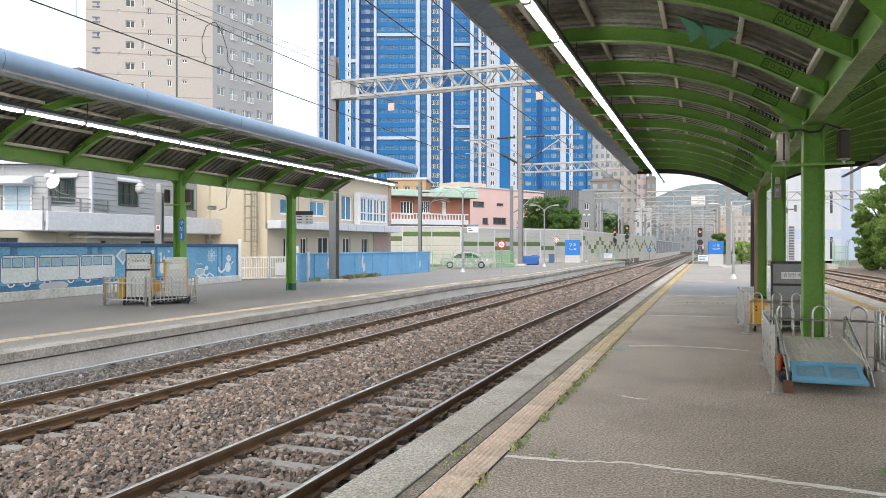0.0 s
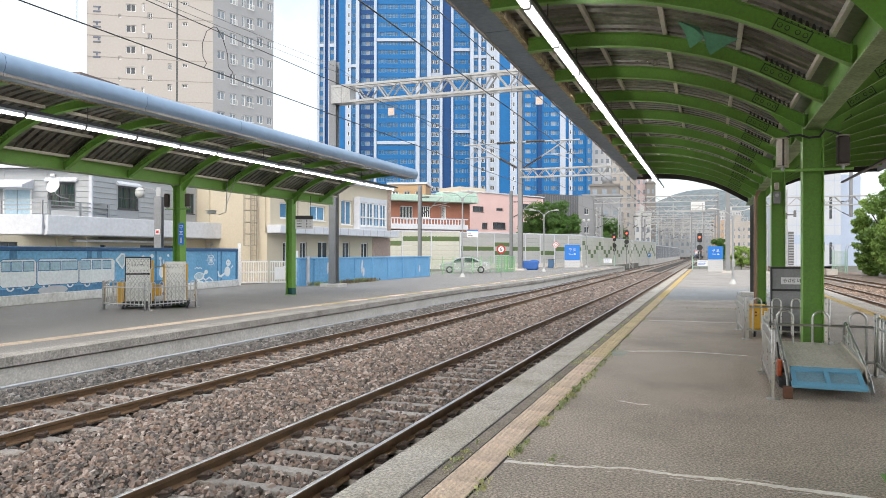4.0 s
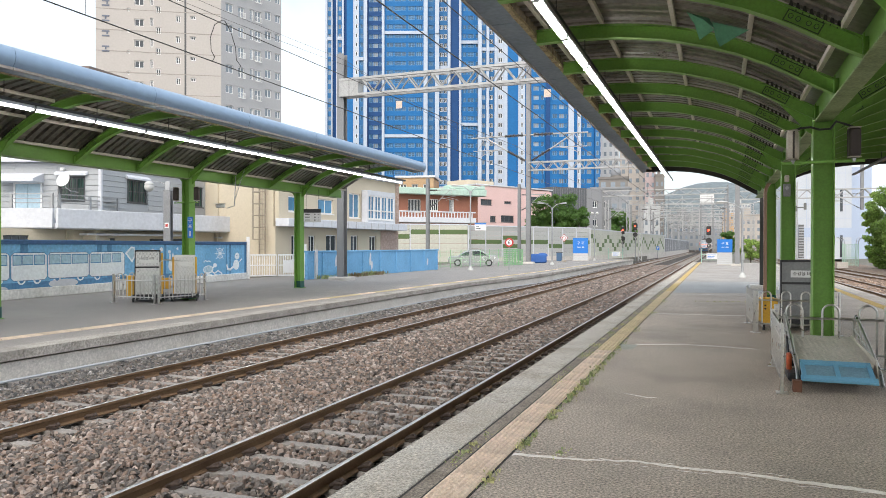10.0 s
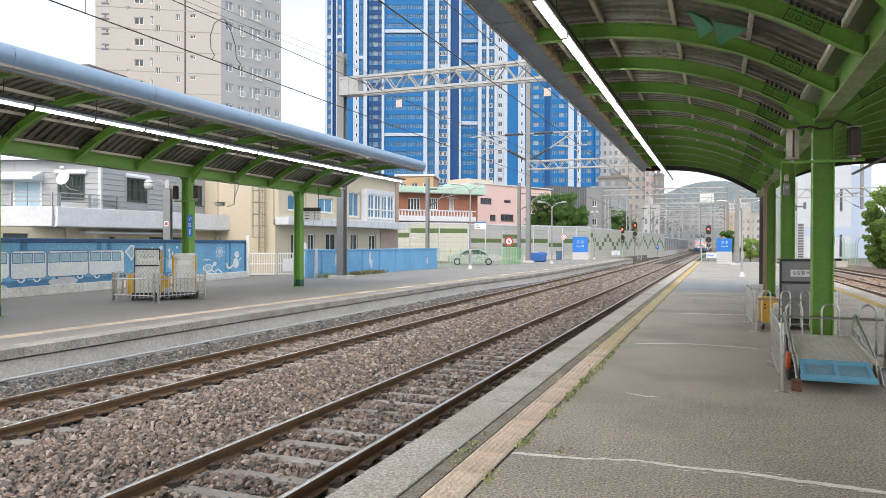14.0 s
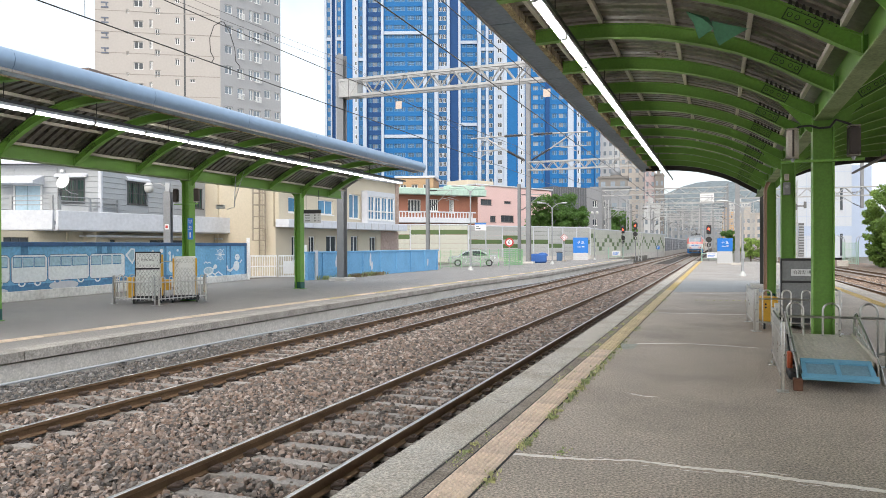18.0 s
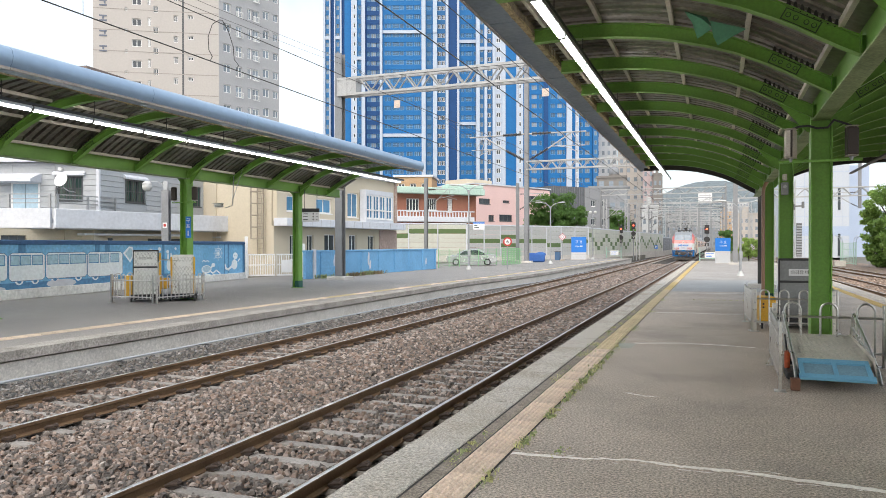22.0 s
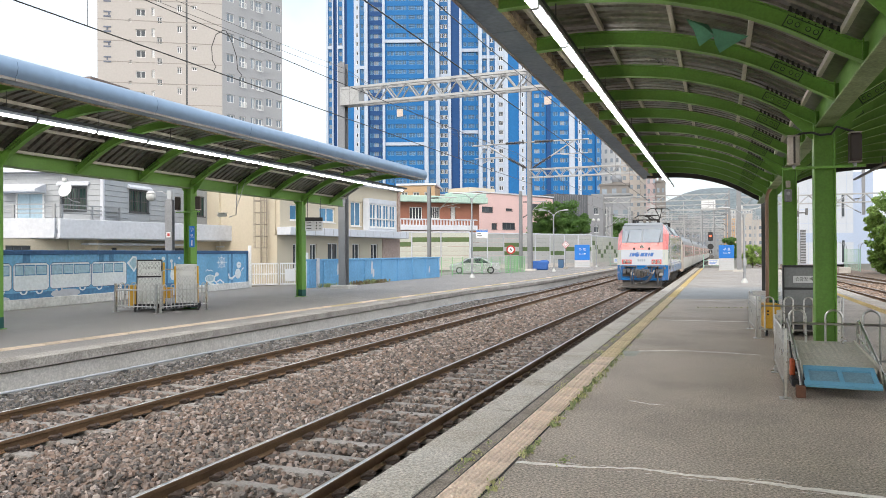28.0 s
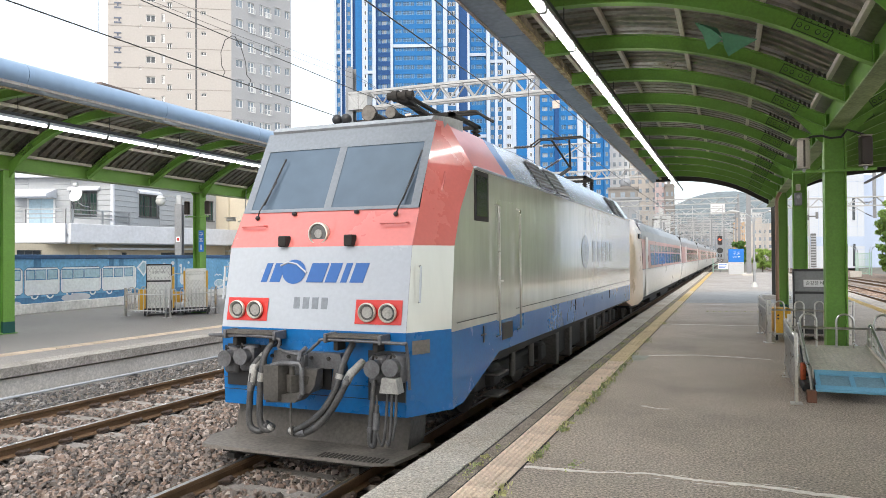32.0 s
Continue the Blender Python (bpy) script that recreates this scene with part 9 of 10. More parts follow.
def locomotive():
    t = thing("locomotive", (T1, 0, RAIL), "white, red, blue and silver electric locomotive running on the track", "locomotive")
    lp("body_shell", Geo().box(-1.46, 1.46, 1.75, LOCO_END - 0.05, 0.45, 2.9).box(-1.0, 1.0, 1.9, LOCO_END - 0.1, 2.9, 3.40), TR_UNDER, t)
    lp("front_blue_panel", middle_band(Geo(), 0.13, 1.04), TR_BLUE, t, "blue lower front")
    lp("front_white_panel", middle_band(Geo(), 1.04, 1.98), TR_WHITE, t, "glossy white front panel")
    lp("front_red_panel", middle_band(Geo(), 1.98, 2.41), TR_RED, t, "coral red band below the windscreen")
    for s in (-1, 1):
        lp("corner_blue_panel", corner_band(Geo(), 0.13, 1.04, s), TR_BLUE, t)
        lp("corner_silver_panel", corner_band(Geo(), 1.04, 1.98, s), TR_SILVER, t)
        lp("corner_red_panel", corner_band(Geo(), 1.98, 2.95, s), TR_RED, t, "coral red canted corner")
        g = Geo().add([(s * 1.18, 0.68, 2.95), (s * 1.5, 1.36, 2.95), (s * 1.12, 1.45, 3.56), (s * 1.15, 0.98, 3.50)], [(0, 1, 2, 3)])
        lp("corner_top_panel", g, TR_RED, t)
    # windscreen
    g = Geo()
    face_panel(g, -1.19, -1.09, 2.41, 3.47, 0.012)
    face_panel(g, 1.09, 1.19, 2.41, 3.47, 0.012)
    face_panel(g, -0.05, 0.05, 2.41, 3.47, 0.012)
    face_panel(g, -1.19, 1.19, 3.22, 3.47, 0.014)
    face_panel(g, -1.19, 1.19, 2.405, 2.445, 0.014)
    lp("windscreen_frame", g, TR_GREY, t, "grey windscreen surround")
    for a, b in ((-1.10, -0.045), (0.045, 1.10)):
        lp("windscreen", face_panel(Geo(), a, b, 2.43, 3.24, 0.004), WINDSCREEN, t, "dark reflecting windscreen pane")
    for x in (-0.95, 0.93):
        g = Geo()
        y0, y1 = face_at(2.36)[0] - 0.03, face_at(3.1)[0] - 0.05
        g.tube([(x, y0, 2.33), (x + 0.05, y0 - 0.03, 2.42), (x + 0.14, face_at(2.8)[0] - 0.06, 2.80)], 0.009, 6)
        g.tube([(x + 0.06, face_at(2.5)[0] - 0.05, 2.5), (x + 0.17, y1, 3.1)], 0.011, 6)
        g.ball((x, y0, 2.34), 0.03, 8, 6)
        lp("wiper", g, BLACK, t)
    for x in (-0.43, 0.42):
        lp("washer_nozzle", Geo().box(x - 0.025, x + 0.025, face_at(2.38)[0] - 0.05, face_at(2.38)[0], 2.36, 2.40, 0.008), BLACK, t)
    # roof lip, roof and its slopes
    g = Geo().prism([(0.95, 3.46), (0.92, 3.50), (1.0, 3.56), (1.5, 3.63), (2.0, 3.66), (2.0, 3.46)], -1.13, 1.13, "x")
    lp("roof_lip", g, TR_ROOF, t, "dark grey roof edge above the windscreen")
    lp("roof", Geo().prism([(-1.10, 3.5), (-0.8, 3.66), (0.8, 3.66), (1.10, 3.5)], 2.0, LOCO_END), TR_ROOF, t, "dull grey roof")
    for s in (-1, 1):
        slope = lambda y0, y1: Geo().add([(s * 1.5, y0, 2.95), (s * 1.5, y1, 2.95), (s * 1.10, y1, 3.56), (s * 1.10, y0 + (0.08 if y0 < 2 else 0), 3.56)], [(0, 1, 2, 3)])
        lp("roof_slope_red", slope(1.37, 2.9), TR_RED, t, "coral red front of the roof slope")
        lp("roof_slope_blue", slope(2.9, 3.35), TR_BLUE, t)
        lp("roof_slope", slope(3.35, LOCO_END), TR_ROOF_PALE, t, "pale shining roof slope")
        for y0, y1 in ((4.9, 5.9), (6.2, 7.2), (13.2, 14.0), (14.2, 15.0)):
            g = Geo().add([(s * 1.475, y0, 3.02), (s * 1.475, y1, 3.02), (s * 1.16, y1, 3.50), (s * 1.16, y0, 3.50)], [(0, 1, 2, 3)])
            lp("roof_grille", g, BLACK, t, "black air intake grille")
            g = Geo()
            for i in range(7):
                q = i / 6
                x, z = 1.48 - 0.32 * q, 3.02 + 0.48 * q
                g.box(s * x - 0.012, s * x + 0.012, y0, y1, z - 0.006, z + 0.012)
            lp("grille_slats", g, TR_GREY, t)
        # side walls
        g = Geo().add([(s * 1.5, 0.59, 1.0), (s * 1.5, LOCO_END, 0.95), (s * 1.5, LOCO_END, 2.95), (s * 1.5, 1.36, 2.95), (s * 1.5, 0.90, 2.41), (s * 1.5, 0.70, 1.98)],
                      [(0, 1, 2, 3, 4, 5)])
        lp("side_panel", g, TR_SILVER, t, "glossy pale silver side panel with ripples")
        g = Geo().add([(s * 1.5, 0.62, 0.13), (s * 1.5, 0.95, 0.14), (s * 1.5, 2.35, 0.56), (s * 1.5, 3.2, 0.56), (s * 1.5, LOCO_END, 0.48), (s * 1.5, LOCO_END, 0.952),
                       (s * 1.5, 0.59, 1.002)], [(0, 1, 2, 3, 4, 5, 6)])
        lp("side_blue_skirt", g, TR_BLUE, t, "blue band along the lower side")
        lp("side_seam", Geo().box(s * 1.5, s * 1.506, 0.75, LOCO_END, 1.085, 1.095), TR_UNDER, t)
        lp("eave_rail", Geo().box(s * 1.46, s * 1.53, 1.4, LOCO_END, 2.94, 2.975, 0.01), TR_ROOF_PALE, t)
        win = lp("cab_side_window", Geo().box(s * 1.5, s * 1.512, 1.38, 1.92, 2.30, 2.93, 0.005), TR_UNDER, t, "cab side window in a dark rubber frame")
        part("pane", Geo().box(s * 1.512, s * 1.516, 1.44, 1.86, 2.36, 2.87).turn(UP), PANE, win)
        door = lp("cab_door", Geo().box(s * 1.5, s * 1.507, 2.28, 3.18, 0.98, 2.62, 0.003), TR_SILVER, t, "silver cab door")
        for y in (2.22, 3.24):
            g = Geo().tube([(s * 1.505, y, 2.55), (s * 1.56, y, 2.53), (s * 1.56, y, 0.80), (s * 1.505, y, 0.78)], 0.016, 6)
            part("grab_rail", g.turn(UP), STAINLESS, door, "polished grab rail")
        part("door_handle", Geo().box(s * 1.507, s * 1.54, 2.36, 2.48, 1.50, 1.53, 0.008).turn(UP), STAINLESS, door)
        # no hollow here: a flat black plate paints the shade inside the foot-step
        lp("step_recess", Geo().box(s * 1.5, s * 1.506, 2.5, 3.0, 0.70, 0.93), BLACK, t, "flat black plate standing in for a shaded foot-step recess")
        for y in (1.7, 7.5, 11.9):
            g = Geo().box(s * 1.5, s * 1.512, y - 0.09, y + 0.09, 0.85, 0.87).box(s * 1.5, s * 1.514, y - 0.012, y + 0.012, 0.76, 0.97)
            lp("jacking_mark", g, BLACK, t)
        # plain shapes for the emblem on the side
        g = Geo().loft([[(s * 1.506, 8.6 + 0.42 * math.cos(a), 1.95 + 0.36 * math.sin(a)) for a in np.linspace(0, 2 * np.pi, 22, False)]], caps=False)
        g.f.append(tuple(range(22))); g.m.append(0)
        lp("side_emblem", g, LETTER_PALE, t, "faded blue oval emblem")
        for k in range(5):
            y = 9.5 + 0.62 * k
            lp("side_emblem_bar", Geo().box(s * 1.503, s * 1.507, y, y + 0.36, 1.72, 2.2), LETTER_PALE, t)
        g = Geo().tube([(s * 1.27, face_at(1.5)[0] + 0.12, 1.36), (s * 1.31, face_at(1.5)[0] + 0.06, 1.36), (s * 1.31, face_at(1.7)[0] + 0.06, 1.75),
                        (s * 1.27, face_at(1.7)[0] + 0.12, 1.75)], 0.014, 6)
        lp("corner_grab_rail", g, TR_WHITE, t)
        g = Geo().tube([(s * 1.27, 0.80, 2.62), (s * 1.32, 0.76, 2.62), (s * 1.32, 0.88, 2.85), (s * 1.27, 0.94, 2.85)], 0.014, 6)
        lp("corner_grab_rail", g, TR_RED, t)
    # lamps
    for s in (-1, 1):
        box = lp("headlight_panel", face_panel(Geo(), s * 0.865 - 0.285, s * 0.865 + 0.285, 1.12, 1.385, 0.008), RED_LAMP, t, "red rectangular headlight surround")
        for dx in (-0.125, 0.125):
            x = s * 0.865 + dx
            y = face_at(1.17)[0] - 0.012
            ring = Geo()
            ring.loft([[(x + r * math.cos(a), y - d, 1.25 + r * math.sin(a)) for a in np.linspace(0, 2 * np.pi, 22, False)] for r, d in
                       ((0.106, 0), (0.106, 0.03), (0.096, 0.036), (0.084, 0.0))], caps=False)
            part("lamp_ring", ring.turn(UP), LAMP_RING, box)
            part("lens", disc(Geo(), x, y, 1.25, 0.086, 0.008).turn(UP), LAMP_GLASS, box, "dark clear lens")
            part("bulb", disc(Geo(), x, y, 1.25, 0.062, 0.014).turn(UP), HOSE_PALE, box, "pale bulb behind the lens")
    y = face_at(2.13)[0]
    top = lp("top_headlight", face_panel(Geo(), -0.17, 0.17, 2.0, 2.28, 0.006), TR_RED, t, "round headlight in the red band")
    ring = Geo().loft([[(r * math.cos(a), y - d, 2.13 + r * math.sin(a)) for a in np.linspace(0, 2 * np.pi, 22, False)] for r, d in
                       ((0.13, 0.0), (0.13, 0.06), (0.115, 0.065), (0.11, 0.03))], caps=False)
    part("lamp_ring", ring.turn(UP), LAMP_RING, top)
    part("lens", disc(Geo(), 0, y - 0.01, 2.13, 0.112, 0.03).turn(UP), LAMP_GLASS, top)
    part("bulb", disc(Geo(), 0, y - 0.03, 2.13, 0.05, 0.02).turn(UP), HOSE_PALE, top, "pale bulb behind the lens")
    for x in (-0.44, 0.44):
        lp("nozzle_box", Geo().box(x - 0.055, x + 0.055, face_at(2.05)[0] - 0.10, face_at(2.05)[0] + 0.02, 1.98, 2.11, 0.012), TR_UNDER, t)
    for x in (-0.95, 0.94):
        y = face_at(2.22)[0]
        g = Geo().tube([(x - 0.17, y, 2.24), (x - 0.16, y - 0.05, 2.235), (x + 0.16, y - 0.05, 2.235), (x + 0.17, y, 2.24)], 0.012, 6)
        lp("front_grab_rail", g, TR_RED, t)
    # emblem as plain slanted shapes, and bars for the number
    for x0, x1 in ((-0.72, -0.64), (-0.60, -0.46), (-0.10, 0.12), (0.15, 0.30), (0.35, 0.43), (0.47, 0.64)):
        g = Geo()
        slanted(g, x0, x1, 1.57, 1.79)
        lp("emblem_bar", g, LETTER_BLUE, t, "blue slanted emblem bar")
    g = Geo()
    ring = [(-0.27 + 0.16 * math.cos(a) , face_at(1.69 + 0.13 * math.sin(a))[0] - 0.008, 1.69 + 0.14 * math.sin(a)) for a in np.linspace(0, 2 * np.pi, 24, False)]
    g.add(ring, [tuple(range(24))])
    lp("emblem_oval", g, LETTER_BLUE, t, "blue oval emblem")
    g = Geo().tube([(-0.46, face_at(1.78)[0] - 0.014, 1.76), (-0.36, face_at(1.84)[0] - 0.014, 1.80), (-0.24, face_at(1.8)[0] - 0.014, 1.78), (-0.1, face_at(1.7)[0] - 0.014, 1.68)], 0.013, 5)
    lp("emblem_swoosh", g, TR_WHITE, t)
    for k in range(4):
        g = Geo()
        slanted(g, -0.235 + 0.122 * k, -0.155 + 0.122 * k, 1.27, 1.40, 0.0, 0.004)
        lp("number_bar", g, TR_GREY, t, "dark grey bar of a painted number")
    # front steps, rails and coupling gear
    for a, b in ((-1.0, -0.30), (0.34, 1.02)):
        g = Geo().box(a, b, -0.22, -0.02, 0.985, 1.005, 0.004)
        for i in range(5):
            g.box(a, b, -0.21 + i * 0.045, -0.195 + i * 0.045, 1.005, 1.02)
        lp("front_step", g, TR_PLOW, t, "grey foot step grating")
        for x in (a + 0.1, b - 0.1):
            lp("step_bracket", Geo().box(x - 0.03, x + 0.03, -0.16, 0.02, 0.84, 0.985, 0.008), TR_UNDER, t)
    PIPE = surf("front_pipe_grey", (0.15, 0.15, 0.158), (0.06, 0.058, 0.056), rough=0.5, metal=0.3, big=7, fine=40, bump=0.1, stain=0.7)
    bar = [(-1.22, 0.1, 0.93), (-1.25, -0.15, 0.95), (-0.32, -0.2, 0.96), (-0.26, -0.2, 0.83), (0.05, -0.2, 0.79), (0.24, -0.2, 0.92), (0.36, -0.2, 0.96), (1.2, -0.2, 0.95), (1.27, -0.12, 0.90), (1.27, -0.05, 0.45)]
    lp("uncoupling_bar", Geo().tube(smooth_line(bar, 4), 0.018, 7), PIPE, t, "bent grey uncoupling bar")
    lp("coupler_pocket", Geo().prism([(-0.44, 0.62), (-0.40, 0.80), (0.46, 0.80), (0.50, 0.62), (0.42, 0.40), (0.34, 0.40), (0.38, 0.63), (-0.32, 0.62), (-0.32, 0.40), (-0.40, 0.40)], -0.10, 0.0), PIPE, t, "grey coupler pocket frame")
    for x in (-0.42, -0.2, 0.1, 0.32):
        lp("pocket_bolt", Geo().cyl((x, -0.10, 0.74), (x, -0.118, 0.74), 0.022, 8), TR_UNDER, t)
    for a, b in ((-1.02, -0.28), (0.32, 1.04)):
        for x in (a + 0.03, b - 0.03):
            lp("step_side", Geo().box(x - 0.02, x + 0.02, -0.24, -0.01, 0.93, 1.03, 0.008), PIPE, t)
    # flat black sheet painting the shade of the gap behind the coupler
    lp("coupler_gap", Geo().box(-0.40, 0.30, -0.02, -0.004, 0.38, 0.62), BLACK, t)
    IRON = surf("coupler_iron", (0.085, 0.078, 0.07), (0.028, 0.025, 0.022), rough=0.6, big=5, fine=30, bump=0.3, stain=0.7)
    head = lp("coupler", Geo().prism([(-0.24, -0.52), (-0.04, -0.54), (0.0, -0.44), (0.0, -0.30), (-0.22, -0.30)], 0.33, 0.70, "z"), IRON, t, "heavy rusty coupler head")
    part("coupler_shank", Geo().box(-0.20, 0.22, -0.32, -0.02, 0.38, 0.62, 0.04).turn(UP), IRON, head)
    part("coupler_jaw", Geo().prism([(0.0, -0.44), (0.10, -0.50), (0.15, -0.40), (0.10, -0.30), (0.0, -0.30)], 0.42, 0.60, "z").turn(UP), IRON, head)
    part("lower_lip", Geo().prism([(-0.22, 0.30), (0.14, 0.32), (0.24, 0.40), (0.24, 0.44), (-0.22, 0.36)], -0.50, -0.30).turn(UP), IRON, head)
    part("guard_loop", Geo().tube([(-0.14, -0.50, 0.70), (0.0, -0.52, 0.735), (0.22, -0.52, 0.735), (0.245, -0.52, 0.68), (0.245, -0.52, 0.42), (0.20, -0.50, 0.38)], 0.026, 8).turn(UP), PIPE, head, "grey guard loop")
    part("knuckle_lug", Geo().prism([(0.22, 0.66), (0.40, 0.68), (0.36, 0.50), (0.30, 0.42), (0.22, 0.42), (0.22, 0.48), (0.28, 0.52), (0.30, 0.60), (0.22, 0.60)], -0.46, -0.34).turn(UP), IRON, head)
    part("coupler_pin", Geo().cyl((0.07, -0.44, 0.40), (0.07, -0.44, 0.74), 0.035, 10).turn(UP), IRON, head)
    part("lift_lever", Geo().tube([(0.10, -0.22, 0.86), (0.11, -0.34, 0.82), (0.14, -0.42, 0.74)], 0.026, 8).box(0.06, 0.14, -0.30, -0.22, 0.66, 0.80, 0.01).turn(UP), PIPE, head)
    lp("chain", Geo().tube([(0.04, -0.42, 0.34), (0.04, -0.42, 0.1), (0.06, -0.42, -0.06)], 0.012, 6), IRON, t)
    for x, z in ((-0.97, 0.68), (-0.75, 0.71), (0.93, 0.66), (1.14, 0.68)):
        g = Geo().box(x - 0.10, x + 0.10, -0.16, 0.02, z - 0.16, z + 0.14, 0.03).cyl((x, -0.12, z + 0.02), (x, -0.24, z + 0.02), 0.085, 14)
        sock = lp("jumper_socket", g, PIPE, t, "grey jumper cable socket")
        part("socket_cap", Geo().cyl((x, -0.24, z + 0.02), (x, -0.262, z + 0.02), 0.095, 14).turn(UP), PIPE, sock)
        part("cap_lever", Geo().tube([(x - 0.02, -0.2, z + 0.10), (x + 0.03, -0.26, z + 0.17), (x + 0.07, -0.27, z + 0.14)], 0.012, 6).turn(UP), TR_UNDER, sock)
    lp("socket_recess", Geo().box(-1.12, -0.58, -0.012, 0.02, 0.36, 0.84), BLACK, t)
    lp("socket_recess", Geo().box(0.76, 1.2, -0.012, 0.02, 0.30, 0.84), BLACK, t)
    hoses = [[(-0.54, -0.1, 0.74), (-0.56, -0.26, 0.62), (-0.59, -0.3, 0.2), (-0.58, -0.3, -0.02), (-0.46, -0.28, -0.08), (-0.36, -0.26, 0.02)],
             [(-0.40, -0.1, 0.90), (-0.42, -0.26, 0.74), (-0.45, -0.3, 0.3), (-0.44, -0.3, 0.02), (-0.36, -0.28, -0.06), (-0.30, -0.26, 0.0)],
             [(0.62, -0.1, 0.92), (0.60, -0.28, 0.72), (0.55, -0.35, 0.46), (0.38, -0.38, 0.20), (0.12, -0.38, 0.02), (-0.02, -0.36, -0.02)],
             [(0.74, -0.1, 0.72), (0.70, -0.30, 0.62), (0.63, -0.36, 0.44), (0.48, -0.38, 0.20), (0.28, -0.38, 0.02), (0.06, -0.36, -0.05)],
             [(0.93, -0.2, 0.56), (0.92, -0.25, 0.2), (0.90, -0.25, -0.06), (0.92, -0.25, -0.12), (0.96, -0.25, -0.08), (0.97, -0.22, 0.3)],
             [(1.09, -0.2, 0.46), (1.09, -0.25, 0.15), (1.07, -0.26, -0.06), (1.03, -0.25, -0.1), (0.98, -0.24, 0.05), (0.96, -0.2, 0.4)],
             [(1.14, -0.2, 0.46), (1.15, -0.25, 0.12), (1.13, -0.26, -0.09), (1.09, -0.25, -0.05)], [(1.19, -0.2, 0.46), (1.20, -0.25, 0.15), (1.17, -0.26, -0.04)]]
    for k, h in enumerate(hoses):
        r = 0.036 if k < 4 else 0.028 if k == 4 else 0.015
        lp("air_hose", Geo().tube(smooth_line(h), r, 10), HOSE, t, "hanging rubber hose")
        line = smooth_line(h)
        if k in (0, 3):
            p0, p1 = Vector(h[1]), Vector(h[2])
            lp("hose_valve", Geo().tube([Vector(h[0]), p0, p0 + (p1 - p0) * 0.45], 0.048, 10), HOSE_PALE, t, "pale metal hose valve")
        if k < 5:
            lp("hose_clamp", Geo().tube([line[-4], line[-2]], r + 0.010, 10).tube([line[7], line[8]], r + 0.008, 10), HOSE_PALE if k in (1, 2) else PIPE, t)
    g = Geo().prism([(1.03, 0.44), (1.25, 0.44), (1.22, 0.60), (1.06, 0.60)], -0.28, -0.14)
    lp("jumper_plug", g, HOSE_PALE, t, "pale jumper plug with cables")
    # snow plough and step plate
    g = Geo().prism([(0.45, 0.14), (0.28, 0.14), (0.22, -0.05), (0.16, -0.25), (0.6, -0.25), (0.7, 0.14)], -1.15, 1.15, "x")
    lp("snowplough", g, TR_PLOW, t, "grey snowplough plate")
    lp("plough_stay", Geo().box(-1.0, 0.9, -0.25, 0.4, -0.36, -0.286).box(-0.9, -0.8, -0.30, 0.3, -0.42, -0.36).box(0.7, 0.8, -0.30, 0.3, -0.42, -0.36), TR_UNDER, t)
    g = Geo().prism([(-1.34, -0.05), (-1.15, -0.42), (1.0, -0.42), (1.22, -0.32), (1.28, 0.1), (1.28, 0.5), (-1.34, 0.5)], -0.285, -0.25, "z")
    lp("step_plate", g, TR_PLATE, t, "wide grey step plate over the rails")
    g = Geo()
    for i in range(16):
        g.box(0.35 + i * 0.05, 0.37 + i * 0.05, -0.40, -0.24, -0.25, -0.242)
    lp("step_grip", g, TR_UNDER, t)
    q0, q1 = (1.21 + 0.29 * 0.12 + 0.006, 0.59 * 0.12 - 0.004), (1.21 + 0.29 * 0.50 + 0.006, 0.59 * 0.50 - 0.004)
    lp("corner_plate", Geo().add([(q0[0], q0[1], 0.80), (q1[0], q1[1], 0.80), (q1[0], q1[1], 0.95), (q0[0], q0[1], 0.95)], [(0, 1, 2, 3)]), TR_PLATE, t, "small worn builder's plate")
    for z in (0.30, 0.44):
        lp("seam", Geo().box(-1.195, 1.195, face_at(z)[0] - 0.004, face_at(z)[0] + 0.01, z, z + 0.008), TR_UNDER, t)
    # roof gear: horns, folded front pantograph, raised rear one
    for x, z, r in ((0.06, 3.74, 0.11), (0.38, 3.72, 0.08)):
        g = Geo().cyl((x, 1.35, z), (x, 1.45, z), r, 16, r * 0.75).cyl((x, 1.45, z), (x + 0.05, 1.9, z - 0.03), 0.045, 10, 0.03)
        horn = lp("horn", g, TR_UNDER, t, "round air horn")
        part("horn_mesh", Geo().cyl((x, 1.335, z), (x, 1.352, z), r * 0.9, 16).turn(UP), TR_PLATE, horn, "dusty mesh cover")
    for x in (-0.5, -0.36):
        lp("antenna", Geo().ball((x, 1.5, 3.72), 0.075, 10, 6), BLACK, t)
    for y, n in ((2.6, 3), (3.6, 3), (12.6, 5), (13.6, 5)):
        for x in (-0.75, 0.75):
            g = Geo()
            for i in range(n):
                g.cyl((x, y, 3.68 + i * 0.06), (x, y, 3.70 + i * 0.06), 0.075, 10)
            g.cyl((x, y, 3.64), (x, y, 3.70 + n * 0.06), 0.045, 8)
            lp("insulator", g, TR_UNDER, t, "dark ribbed insulator")
    lp("pantograph_base", Geo().box(-0.8, 0.8, 2.5, 2.58, 3.86, 3.91).box(-0.8, 0.8, 3.62, 3.70, 3.86, 3.91).box(-0.8, -0.72, 2.5, 3.7, 3.86, 3.91).box(0.72, 0.8, 2.5, 3.7, 3.86, 3.91), TR_UNDER, t)
    g = Geo().tube([(0.2, 3.66, 3.92), (0.2, 2.0, 4.07)], 0.055, 8).tube([(0.28, 2.0, 4.10), (0.0, 4.0, 4.20)], 0.035, 8).tube([(0.5, 3.6, 3.92), (0.34, 2.05, 4.06)], 0.03, 8).tube([(0.42, 2.55, 3.9), (0.12, 2.02, 4.04)], 0.022, 8)
